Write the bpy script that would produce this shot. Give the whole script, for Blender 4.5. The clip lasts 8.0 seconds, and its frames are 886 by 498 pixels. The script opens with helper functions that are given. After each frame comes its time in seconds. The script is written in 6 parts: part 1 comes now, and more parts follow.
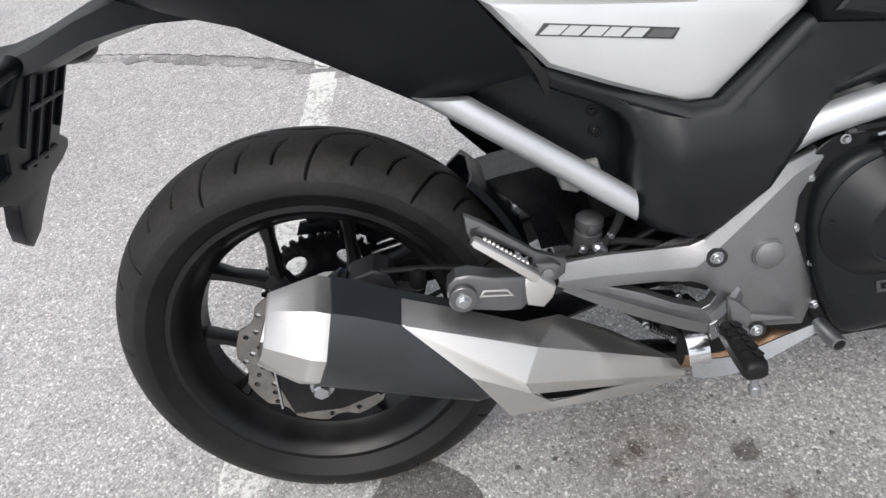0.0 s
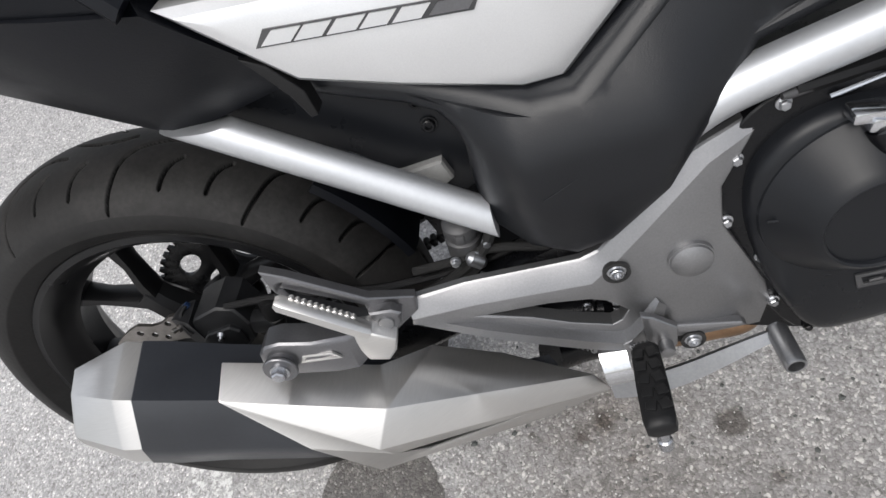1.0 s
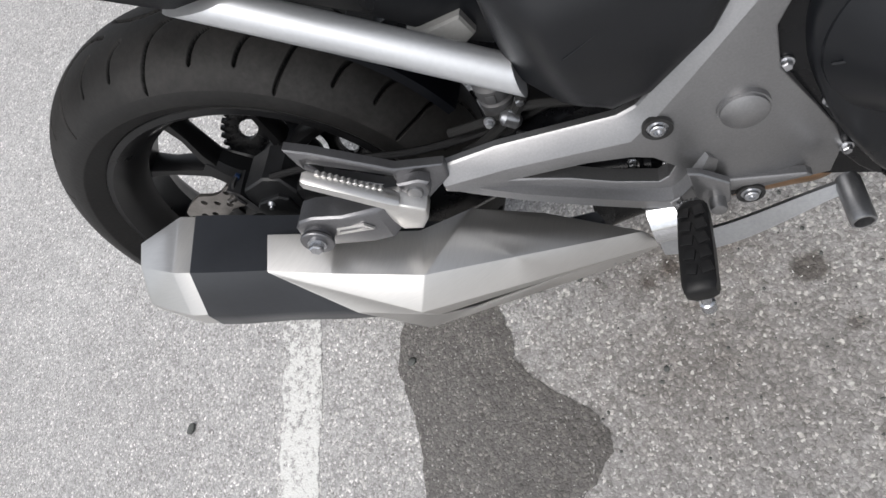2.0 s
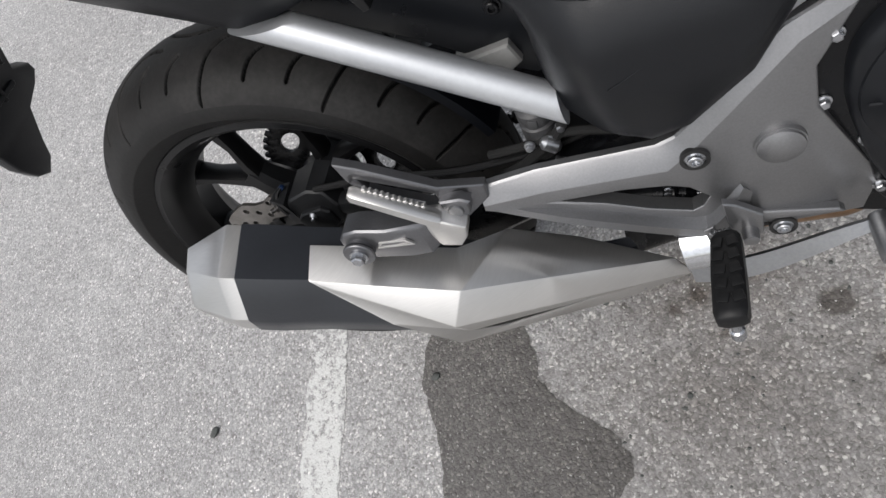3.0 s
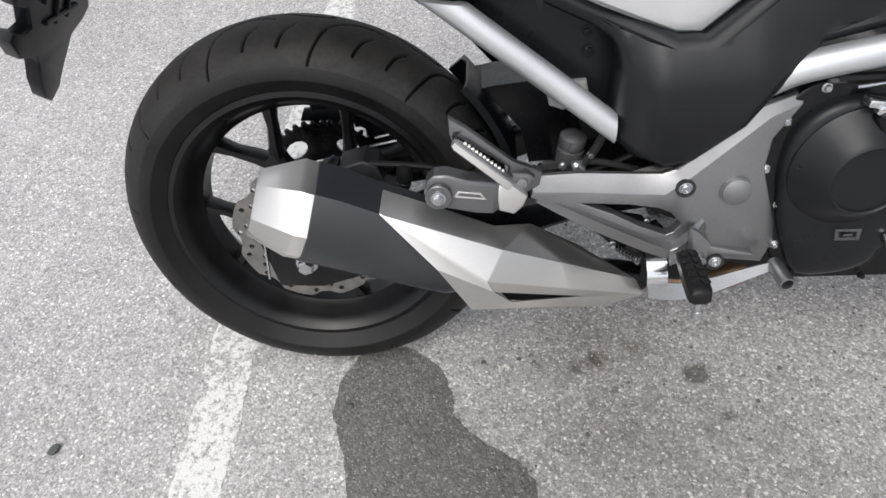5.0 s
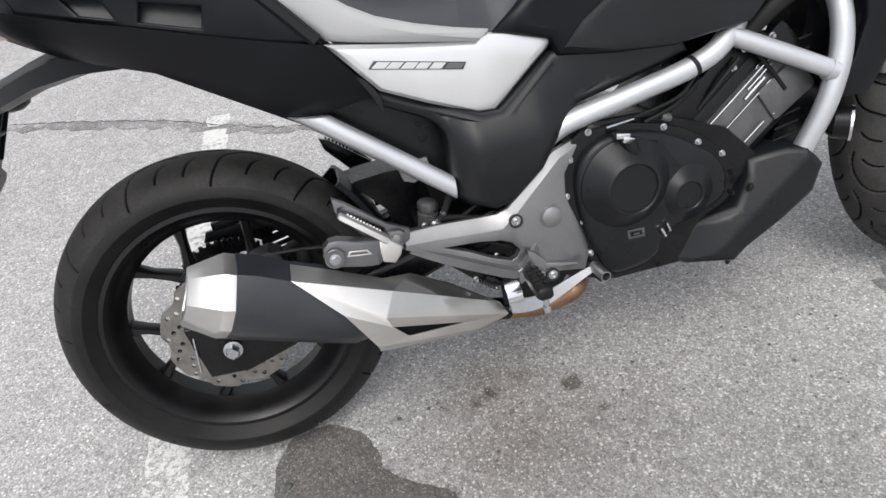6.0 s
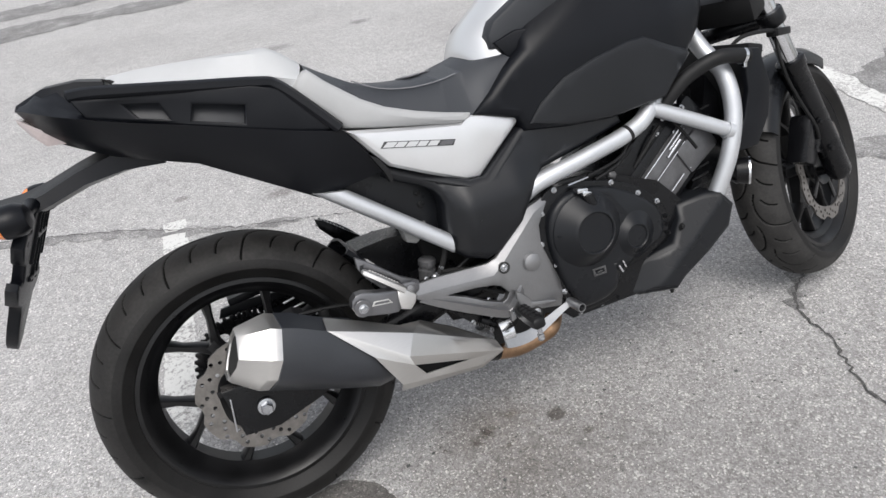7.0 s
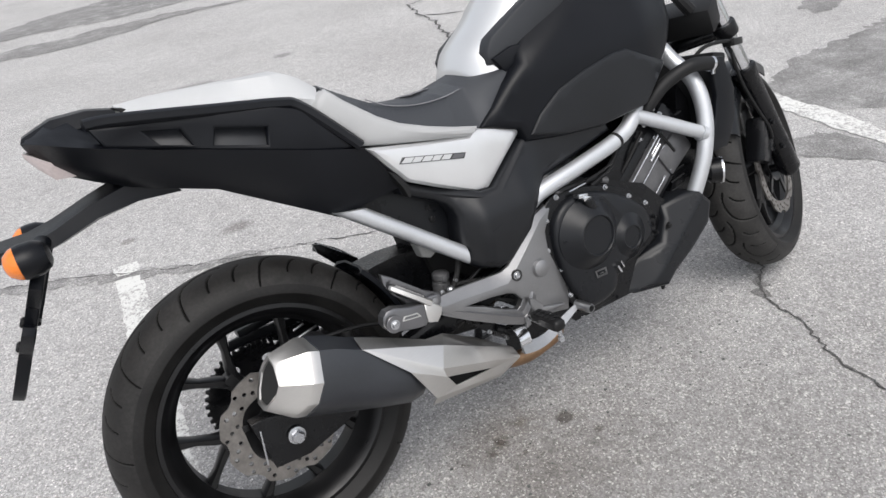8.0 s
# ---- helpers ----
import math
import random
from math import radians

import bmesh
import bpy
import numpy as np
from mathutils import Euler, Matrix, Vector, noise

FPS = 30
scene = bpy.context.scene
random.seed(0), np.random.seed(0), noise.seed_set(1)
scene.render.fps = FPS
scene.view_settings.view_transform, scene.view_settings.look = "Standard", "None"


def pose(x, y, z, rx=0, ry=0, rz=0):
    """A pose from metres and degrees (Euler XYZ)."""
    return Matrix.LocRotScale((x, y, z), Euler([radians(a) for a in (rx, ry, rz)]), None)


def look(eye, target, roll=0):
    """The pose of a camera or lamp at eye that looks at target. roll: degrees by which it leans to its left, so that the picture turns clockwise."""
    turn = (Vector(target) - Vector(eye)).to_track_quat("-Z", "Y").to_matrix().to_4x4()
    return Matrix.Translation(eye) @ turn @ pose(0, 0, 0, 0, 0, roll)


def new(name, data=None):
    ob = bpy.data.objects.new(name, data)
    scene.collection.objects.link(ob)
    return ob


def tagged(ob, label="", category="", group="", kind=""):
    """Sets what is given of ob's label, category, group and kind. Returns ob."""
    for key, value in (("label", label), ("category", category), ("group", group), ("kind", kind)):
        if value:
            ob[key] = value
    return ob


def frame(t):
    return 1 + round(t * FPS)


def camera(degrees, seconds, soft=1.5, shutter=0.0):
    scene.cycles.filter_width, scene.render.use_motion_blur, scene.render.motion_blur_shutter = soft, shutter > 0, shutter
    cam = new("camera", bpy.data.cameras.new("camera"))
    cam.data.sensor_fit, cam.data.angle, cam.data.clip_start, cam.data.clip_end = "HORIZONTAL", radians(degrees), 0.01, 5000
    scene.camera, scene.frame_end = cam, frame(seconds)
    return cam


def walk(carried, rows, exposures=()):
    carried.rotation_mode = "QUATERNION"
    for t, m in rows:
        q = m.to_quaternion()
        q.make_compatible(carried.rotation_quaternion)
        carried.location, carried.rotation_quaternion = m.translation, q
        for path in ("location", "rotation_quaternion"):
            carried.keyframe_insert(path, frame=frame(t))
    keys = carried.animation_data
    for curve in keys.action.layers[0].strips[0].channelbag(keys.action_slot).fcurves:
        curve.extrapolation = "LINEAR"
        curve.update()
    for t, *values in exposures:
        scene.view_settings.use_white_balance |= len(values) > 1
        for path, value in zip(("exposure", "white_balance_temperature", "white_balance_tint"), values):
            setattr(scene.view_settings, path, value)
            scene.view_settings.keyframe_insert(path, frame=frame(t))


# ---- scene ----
cam = camera(66.84, 8.0)
ROWS = [
    (0, 0.2228, -0.7087, 1.0778, 45.619, 9.733, -7.703),
    (0.5, 0.3696, -0.6260, 1.0591, 40.299, 14.709, -7.654),
    (1, 0.5389, -0.4622, 1.0031, 30.781, 21.083, -7.321),
    (1.5, 0.6054, -0.4282, 0.9654, 19.494, 25.797, -9.155),
    (2, 0.6058, -0.4286, 0.9713, 16.612, 30.400, -6.132),
    (2.2, 0.6073, -0.4313, 0.9770, 17.601, 31.353, -5.078),
    (3.3, 0.5859, -0.4412, 1.0070, 22.631, 30.359, 0.432),
    (3.5, 0.5584, -0.4645, 1.0156, 25.859, 27.035, 3.502),
    (4, 0.4249, -0.5383, 1.0605, 32.006, 19.614, 5.583),
    (4.2, 0.3689, -0.5801, 1.0617, 34.179, 15.916, 6.402),
    (5.3, 0.2672, -0.8433, 1.1257, 41.736, 5.744, -6.401),
    (5.5, 0.2589, -0.9052, 1.1397, 44.687, 6.535, -10.396),
    (6, 0.2316, -1.0341, 1.1732, 49.684, 7.594, -17.082),
    (6.5, 0.1495, -1.0984, 1.2048, 54.086, 7.517, -19.648),
    (7, -0.0022, -1.1764, 1.2360, 57.288, 7.394, -26.550),
    (7.5, -0.1158, -1.1896, 1.2515, 58.784, 6.451, -29.428),
    (8, -0.1960, -1.0989, 1.2402, 58.801, 7.172, -35.111),
]
walk(cam, [(t, pose(x, y, z, rx, ry, rz)) for t, x, y, z, rx, ry, rz in ROWS], [(0.0, 0.36), (1.0, 0.30), (1.5, 0.30), (3.5, -0.02), (4.2, 0.10), (5.3, 0.38), (7.0, 0.32), (8.0, 0.34)])

# ---- sky and sun: a bright overcast day ----
world = bpy.data.worlds.new("overcast_sky")
scene.world = world
world.use_nodes = True
wt = world.node_tree
sky = wt.nodes.new("ShaderNodeTexSky")
sky.sky_type = "NISHITA"
sky.sun_disc = False
sky.sun_elevation, sky.sun_rotation = radians(62), radians(200)
sky.air_density, sky.dust_density = 1.0, 4.0
pale = wt.nodes.new("ShaderNodeHueSaturation")
pale.inputs["Saturation"].default_value = 0.30
wt.links.new(sky.outputs[0], pale.inputs["Color"])
wt.links.new(pale.outputs[0], wt.nodes["Background"].inputs[0])
wt.nodes["Background"].inputs[1].default_value = 0.172
sun_data = bpy.data.lights.new("sun", "SUN")
sun_data.energy, sun_data.angle, sun_data.color = 0.72, radians(45), (1.0, 0.98, 0.96)
sun = new("sun", sun_data)
sun.matrix_world = look((-0.8, -2.3, 5.0), (0.4, 0, 0))


# ---- materials ----
def nodes_of(m):
    t = m.node_tree
    return t, t.nodes["Principled BSDF"]


def link(t, a, b):
    t.links.new(a, b)


def noise_node(t, coord, scale, detail=6.0, rough=0.6):
    n = t.nodes.new("ShaderNodeTexNoise")
    n.inputs["Scale"].default_value, n.inputs["Detail"].default_value, n.inputs["Roughness"].default_value = scale, detail, rough
    link(t, coord, n.inputs["Vector"])
    return n.outputs["Fac"]


def ramp(t, fac, stops):
    r = t.nodes.new("ShaderNodeValToRGB")
    els = r.color_ramp.elements
    while len(els) < len(stops):
        els.new(0.5)
    for e, (p, c) in zip(els, stops):
        e.position = p
        e.color = (*c, 1) if len(c) == 3 else c
    link(t, fac, r.inputs[0])
    return r.outputs[0]


def grey(v):
    return (v, v, v)


def tone(c, k):
    return tuple(min(1.0, x * k) for x in c)


def surface(name, color, rough=0.5, metal=0.0, var=0.2, scale=8.0, fine=220.0, bump=0.15, stretch=None, coat=0.0, spec=0.5, spread=0.12, rvar=0.07, smear=None, brushed=0.0):
    """Paint, plastic, metal or rubber: broad soiling, fine grain and a little relief."""
    m = bpy.data.materials.new(name)
    m.use_nodes = True
    t, b = nodes_of(m)
    tc = t.nodes.new("ShaderNodeTexCoord")
    coord = tc.outputs["Object"]
    broad = noise_node(t, coord, scale, 5)
    fcoord = coord
    if stretch:
        mp = t.nodes.new("ShaderNodeMapping")
        mp.inputs["Scale"].default_value = stretch
        link(t, coord, mp.inputs["Vector"])
        fcoord = mp.outputs[0]
    grain = noise_node(t, fcoord, fine, 3)
    c1 = ramp(t, broad, [(0.3, tone(color, 1 - var)), (0.7, tone(color, 1 + var))])
    mix = t.nodes.new("ShaderNodeMix")
    mix.data_type, mix.blend_type = "RGBA", "MULTIPLY"
    mix.inputs["Factor"].default_value = 1.0
    link(t, c1, mix.inputs["A"])
    link(t, ramp(t, grain, [(0.3, grey(1 - spread)), (0.7, grey(1.0))]), mix.inputs["B"])
    link(t, mix.outputs["Result"], b.inputs["Base Color"])
    link(t, ramp(t, broad, [(0.3, grey(max(0.03, rough - rvar))), (0.7, grey(min(1.0, rough + rvar)))]), b.inputs["Roughness"])
    if brushed:
        # brushed along the length: the gloss spreads across it
        tg = t.nodes.new("ShaderNodeTangent")
        tg.direction_type, tg.axis = "RADIAL", "X"
        link(t, tg.outputs[0], b.inputs["Tangent"])
        b.inputs["Anisotropic"].default_value = brushed
    if smear:
        # a dark rubbed mark on one place, with an uneven outline
        mp = t.nodes.new("ShaderNodeMapping")
        mp.inputs["Location"].default_value = [-c / smear[1] for c in smear[0]]
        mp.inputs["Scale"].default_value = (1 / smear[1], 0.4 / smear[1], 1 / smear[1])
        mp.inputs["Location"].default_value[1] *= 0.4
        link(t, coord, mp.inputs["Vector"])
        ln = t.nodes.new("ShaderNodeVectorMath")
        ln.operation = "LENGTH"
        link(t, mp.outputs[0], ln.inputs[0])
        add = t.nodes.new("ShaderNodeMath")
        add.operation = "MULTIPLY_ADD"
        add.inputs[1].default_value = 0.9
        link(t, noise_node(t, coord, 42, 4), add.inputs[0])
        link(t, ln.outputs["Value"], add.inputs[2])
        rub = t.nodes.new("ShaderNodeMix")
        rub.data_type, rub.blend_type = "RGBA", "MULTIPLY"
        rub.inputs["Factor"].default_value = 1.0
        link(t, mix.outputs["Result"], rub.inputs["A"])
        link(t, ramp(t, add.outputs[0], [(0.75, grey(0.22)), (0.999, grey(1.0))]), rub.inputs["B"])
        link(t, rub.outputs["Result"], b.inputs["Base Color"])
    b.inputs["Metallic"].default_value = metal
    b.inputs["Coat Weight"].default_value = coat
    b.inputs["Coat Roughness"].default_value = 0.15
    b.inputs["Specular IOR Level"].default_value = spec
    if bump:
        bp = t.nodes.new("ShaderNodeBump")
        bp.inputs["Strength"].default_value, bp.inputs["Distance"].default_value = bump, 0.001
        link(t, grain, bp.inputs["Height"])
        link(t, bp.outputs[0], b.inputs["Normal"])
    return m


SMEAR = ((-0.258, -0.060, -0.088), 0.034)
RUBBER = surface("tyre_sidewall_rubber", (0.0125, 0.0120, 0.0117), 0.52, var=0.45, scale=11, bump=0.3, spec=0.24, spread=0.3, smear=SMEAR)
FRONT_TREAD = surface("dustier_tread_rubber", (0.034, 0.033, 0.032), 0.66, var=0.5, scale=12, bump=0.35, spec=0.25, spread=0.3, fine=160)
# rubber of the cut grooves, darker than the tread
GROOVE = surface("dark_groove_rubber", grey(0.004), 0.7, var=0.1, bump=0.0, spec=0.15)
TREAD = surface("dusty_tread_rubber", (0.0205, 0.0196, 0.0190), 0.62, var=0.6, scale=10, bump=0.35, spec=0.27, spread=0.3, fine=160, smear=SMEAR)
PLASTIC = surface("black_grained_plastic", (0.0040, 0.0047, 0.0068), 0.36, var=0.15, fine=700, bump=0.2, spec=0.25)
SATIN = surface("black_satin_plastic", (0.0095, 0.0104, 0.0124), 0.31, var=0.12, fine=600, bump=0.06, spec=0.27)
COVER = surface("charcoal_moulded_cover", (0.0052, 0.0060, 0.0080), 0.37, var=0.12, fine=800, bump=0.2, spec=0.42)
SHROUD = surface("black_matt_shroud", (0.0040, 0.0047, 0.0068), 0.36, var=0.1, fine=800, bump=0.12, spec=0.22)
ENGINE = surface("black_engine_paint", (0.005, 0.0052, 0.0062), 0.27, var=0.25, scale=20, bump=0.12, spec=0.30)
CASTING = surface("dull_black_casting", (0.016, 0.0165, 0.018), 0.45, var=0.3, scale=30, bump=0.2, spec=0.35)
BLUE = surface("dark_blue_plastic", (0.012, 0.028, 0.075), 0.3, var=0.1)
RIMPAINT = surface("black_wheel_paint", (0.006, 0.006, 0.0066), 0.34, var=0.3, scale=24, bump=0.08, spec=0.34)
SILVER = surface("silver_frame_paint", (0.60, 0.615, 0.635), 0.45, 0.75, var=0.06, coat=0.3, bump=0.03, spread=0.05)
PANEL = surface("silver_body_paint", (0.74, 0.745, 0.75), 0.36, 0.62, var=0.03, fine=900, coat=0.6, bump=0.02, spread=0.06)
ALLOY = surface("grey_cast_alloy", (0.275, 0.275, 0.28), 0.35, 0.84, var=0.08, fine=500, bump=0.12)
STEEL = surface("brushed_stainless", (0.66, 0.648, 0.63), 0.31, 0.95, brushed=0.75, var=0.04, fine=60, stretch=(1, 1, 26), bump=0.05, spread=0.07, rvar=0.02)
MUFFLER = surface("matt_black_muffler", (0.021, 0.0235, 0.029), 0.40, var=0.15, bump=0.1, spec=0.62)
CHROME = surface("chrome", (0.75, 0.76, 0.78), 0.12, 1.0, var=0.05, bump=0.0)
ZINC = surface("zinc_plated_steel", (0.52, 0.53, 0.55), 0.28, 0.95, var=0.15, bump=0.1)
PEDAL = surface("worn_pedal_steel", (0.36, 0.365, 0.375), 0.33, 0.92, var=0.12, fine=300, bump=0.12)
BRONZE = surface("heat_tinted_pipe", (0.30, 0.19, 0.115), 0.40, 0.85, var=0.35, scale=30, bump=0.15)
DISC = surface("worn_disc_steel", (0.26, 0.245, 0.23), 0.36, 0.9, var=0.25, scale=40, bump=0.12)
SEAT = surface("charcoal_vinyl", (0.036, 0.039, 0.045), 0.48, var=0.1, fine=900, bump=0.3)
BANDGREY = surface("mid_grey_vinyl", (0.40, 0.403, 0.405), 0.5, var=0.05, fine=900, bump=0.25, spread=0.06)
PALE = surface("pale_grey_vinyl", (0.50, 0.507, 0.512), 0.5, var=0.05, fine=900, bump=0.25, spread=0.06)
STITCH = surface("grey_thread", (0.20, 0.20, 0.21), 0.7)
BLACK = surface("black_rubber", (0.008, 0.008, 0.0085), 0.5, var=0.2, bump=0.2, spec=0.3)
DARK = surface("dark_soot", (0.010, 0.010, 0.010), 0.8, var=0.2)
AMBER = surface("amber_lens", (0.85, 0.22, 0.02), 0.15, var=0.1, coat=0.6, bump=0.0)
CLEAR = surface("clear_rose_lens", (0.60, 0.52, 0.51), 0.12, var=0.15, coat=0.7, bump=0.0)
RECESS_SHADE = surface("recess_shade_black", (0.02, 0.02, 0.02), 0.35, bump=0.0)
SHOCK = surface("dull_grey_cast", (0.075, 0.075, 0.077), 0.45, 0.3, var=0.3, scale=30, bump=0.2)
CAST = surface("grey_cast_cylinder", (0.14, 0.14, 0.145), 0.36, 0.6, var=0.2, scale=25, bump=0.15)
TRAY = surface("lit_grey_plastic", (0.015, 0.0165, 0.020), 0.5, var=0.2, fine=700, bump=0.15)
FLUID = surface("clouded_grey_plastic", (0.26, 0.26, 0.255), 0.4, var=0.15, bump=0.05)
GREYTRIM = surface("dark_trim", (0.030, 0.032, 0.036), 0.42, var=0.1, fine=800, bump=0.15, spec=0.3)
HANGER = surface("dark_grey_cast_alloy", (0.20, 0.20, 0.208), 0.36, 0.85, var=0.1, fine=500, bump=0.14)


# drips, soiling and old patches in the asphalt, and soft shade painted as a broad ellipse: x, y, two radii, what is
# left of the tone, and the solid core's share
STAINS_AND_SHADE = [(0.617, -0.201, 0.036, 0.034, (0.40, 0.38, 0.36), 0.72), (0.446, -0.160, 0.040, 0.032, (0.40, 0.37, 0.34), 0.45), (0.410, -0.176, 0.022, 0.020, (0.55, 0.52, 0.49), 0.5),
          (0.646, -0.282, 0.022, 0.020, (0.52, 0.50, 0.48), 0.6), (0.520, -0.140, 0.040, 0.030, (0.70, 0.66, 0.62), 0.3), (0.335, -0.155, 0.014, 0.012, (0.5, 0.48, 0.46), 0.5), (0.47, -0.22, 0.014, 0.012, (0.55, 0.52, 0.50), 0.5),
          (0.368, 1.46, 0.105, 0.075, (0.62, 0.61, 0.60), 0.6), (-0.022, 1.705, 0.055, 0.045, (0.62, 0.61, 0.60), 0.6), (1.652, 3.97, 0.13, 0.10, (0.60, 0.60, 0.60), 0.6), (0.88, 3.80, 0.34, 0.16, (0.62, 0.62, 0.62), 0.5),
          # the widest ellipse is soft shade over the near ground, painted into the tone
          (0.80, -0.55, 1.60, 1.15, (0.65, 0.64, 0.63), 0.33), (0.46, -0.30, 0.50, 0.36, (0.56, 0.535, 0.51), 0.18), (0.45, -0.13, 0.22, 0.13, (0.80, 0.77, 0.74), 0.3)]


def asphalt_nodes(m, lift=1.10, gloss=0.0, tint=(1.0, 1.0, 1.0)):
    """Old pale asphalt: exposed stones of mixed greys in a bleached binder, pitted and mottled, with broad soiling and
    painted soft shade.
    """
    t, b = nodes_of(m)
    tc = t.nodes.new("ShaderNodeTexCoord")
    coord = tc.outputs["Object"]
    # the stones are uneven: the pattern's ground is bent a little
    bend = t.nodes.new("ShaderNodeTexNoise")
    bend.inputs["Scale"].default_value, bend.inputs["Detail"].default_value = 130, 3
    link(t, coord, bend.inputs["Vector"])
    off = t.nodes.new("ShaderNodeVectorMath")
    off.operation = "MULTIPLY_ADD"
    off.inputs[1].default_value = (0.010, 0.010, 0.0)
    link(t, bend.outputs["Color"], off.inputs[0])
    link(t, coord, off.inputs[2])
    bent = off.outputs[0]

    def multiply(a, c):
        mix = t.nodes.new("ShaderNodeMix")
        mix.data_type, mix.blend_type = "RGBA", "MULTIPLY"
        mix.inputs["Factor"].default_value = 1.0
        link(t, a, mix.inputs["A"])
        link(t, c, mix.inputs["B"])
        return mix.outputs["Result"]

    vor = t.nodes.new("ShaderNodeTexVoronoi")
    vor.inputs["Scale"].default_value = 250
    link(t, bent, vor.inputs["Vector"])
    sep = t.nodes.new("ShaderNodeSeparateColor")
    link(t, vor.outputs["Color"], sep.inputs[0])
    tinted = lambda c: tuple(x * k * lift for x, k in zip(c, tint))
    out = ramp(t, sep.outputs[0], [(0.0, tinted((0.27, 0.262, 0.255))), (0.25, tinted((0.370, 0.365, 0.362))), (0.72, tinted((0.460, 0.456, 0.452))), (0.92, tinted((0.57, 0.56, 0.545))), (1.0, tinted((0.82, 0.805, 0.785)))])
    mottle = noise_node(t, coord, 75, 5, 0.72)
    for layer in (ramp(t, vor.outputs["Distance"], [(0.30, grey(1.03)), (0.62, grey(0.80))]),
                  ramp(t, noise_node(t, coord, 1.1, 8, 0.65), [(0.30, (0.84, 0.83, 0.83)), (0.70, (1.08, 1.08, 1.08))]),
                  ramp(t, noise_node(t, coord, 17, 6, 0.7), [(0.30, grey(0.86)), (0.66, grey(1.06))]),
                  ramp(t, mottle, [(0.30, grey(0.80)), (0.47, grey(1.0)), (0.70, grey(1.09))]),
                  ramp(t, noise_node(t, coord, 620, 2), [(0.30, grey(0.80)), (0.42, grey(1.0)), (0.64, grey(1.0)), (0.76, grey(1.16))])):
        out = multiply(out, layer)
    wob = t.nodes.new("ShaderNodeTexNoise")
    wob.inputs["Scale"].default_value, wob.inputs["Detail"].default_value = 38, 4
    link(t, coord, wob.inputs["Vector"])
    for x, y, rx, ry, keep, core in STAINS_AND_SHADE:
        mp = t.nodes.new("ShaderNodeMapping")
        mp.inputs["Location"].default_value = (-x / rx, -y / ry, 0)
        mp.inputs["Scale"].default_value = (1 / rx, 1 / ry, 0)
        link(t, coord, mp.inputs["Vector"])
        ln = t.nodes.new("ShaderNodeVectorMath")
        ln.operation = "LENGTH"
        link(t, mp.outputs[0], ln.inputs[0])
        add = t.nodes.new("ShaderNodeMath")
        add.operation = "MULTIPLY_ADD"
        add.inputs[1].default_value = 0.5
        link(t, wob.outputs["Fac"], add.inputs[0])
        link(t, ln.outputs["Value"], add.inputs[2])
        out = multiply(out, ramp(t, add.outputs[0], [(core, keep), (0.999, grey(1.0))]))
    # sparse pale stones, dark pits and a few large stones in the binder
    for scale, channel, limits, core, shade in ((215, 0, (0.84, 0.86), (0.20, 0.36), (0.60, 0.59, 0.565)), (150, 1, (0.88, 0.90), (0.20, 0.34), (0.13, 0.125, 0.12)), (95, 2, (0.955, 0.965), (0.16, 0.30), (0.56, 0.545, 0.51)), (60, 0, (0.95, 0.96), (0.14, 0.26), (0.15, 0.145, 0.14))):
        big = t.nodes.new("ShaderNodeTexVoronoi")
        big.inputs["Scale"].default_value = scale
        link(t, bent, big.inputs["Vector"])
        hue = t.nodes.new("ShaderNodeSeparateColor")
        link(t, big.outputs["Color"], hue.inputs[0])
        pick = t.nodes.new("ShaderNodeMath")
        pick.operation = "MULTIPLY"
        link(t, ramp(t, hue.outputs[channel], [(limits[0], grey(0.0)), (limits[1], grey(0.82))]), pick.inputs[0])
        link(t, ramp(t, big.outputs["Distance"], [(core[0], grey(1.0)), (core[1], grey(0.0))]), pick.inputs[1])
        mix = t.nodes.new("ShaderNodeMix")
        mix.data_type = "RGBA"
        link(t, pick.outputs[0], mix.inputs["Factor"])
        link(t, out, mix.inputs["A"])
        mix.inputs["B"].default_value = (*tone(shade, 0.45 + 0.55 * lift), 1)
        out = mix.outputs["Result"]
    rise = t.nodes.new("ShaderNodeMath")
    rise.operation = "MULTIPLY_ADD"
    rise.inputs[1].default_value = -1.6
    link(t, mottle, rise.inputs[0])
    link(t, vor.outputs["Distance"], rise.inputs[2])
    bp = t.nodes.new("ShaderNodeBump")
    bp.inputs["Strength"].default_value, bp.inputs["Distance"].default_value, bp.invert = 0.45, 0.003, True
    link(t, rise.outputs[0], bp.inputs["Height"])
    link(t, bp.outputs[0], b.inputs["Normal"])
    b.inputs["Roughness"].default_value = 0.86 - gloss
    return t, b, out, coord


def asphalt(name, lift=1.10, gloss=0.0, tint=(1.0, 1.0, 1.0)):
    m = bpy.data.materials.new(name)
    m.use_nodes = True
    t, b, out, coord = asphalt_nodes(m, lift, gloss, tint)
    link(t, out, b.inputs["Base Color"])
    return m


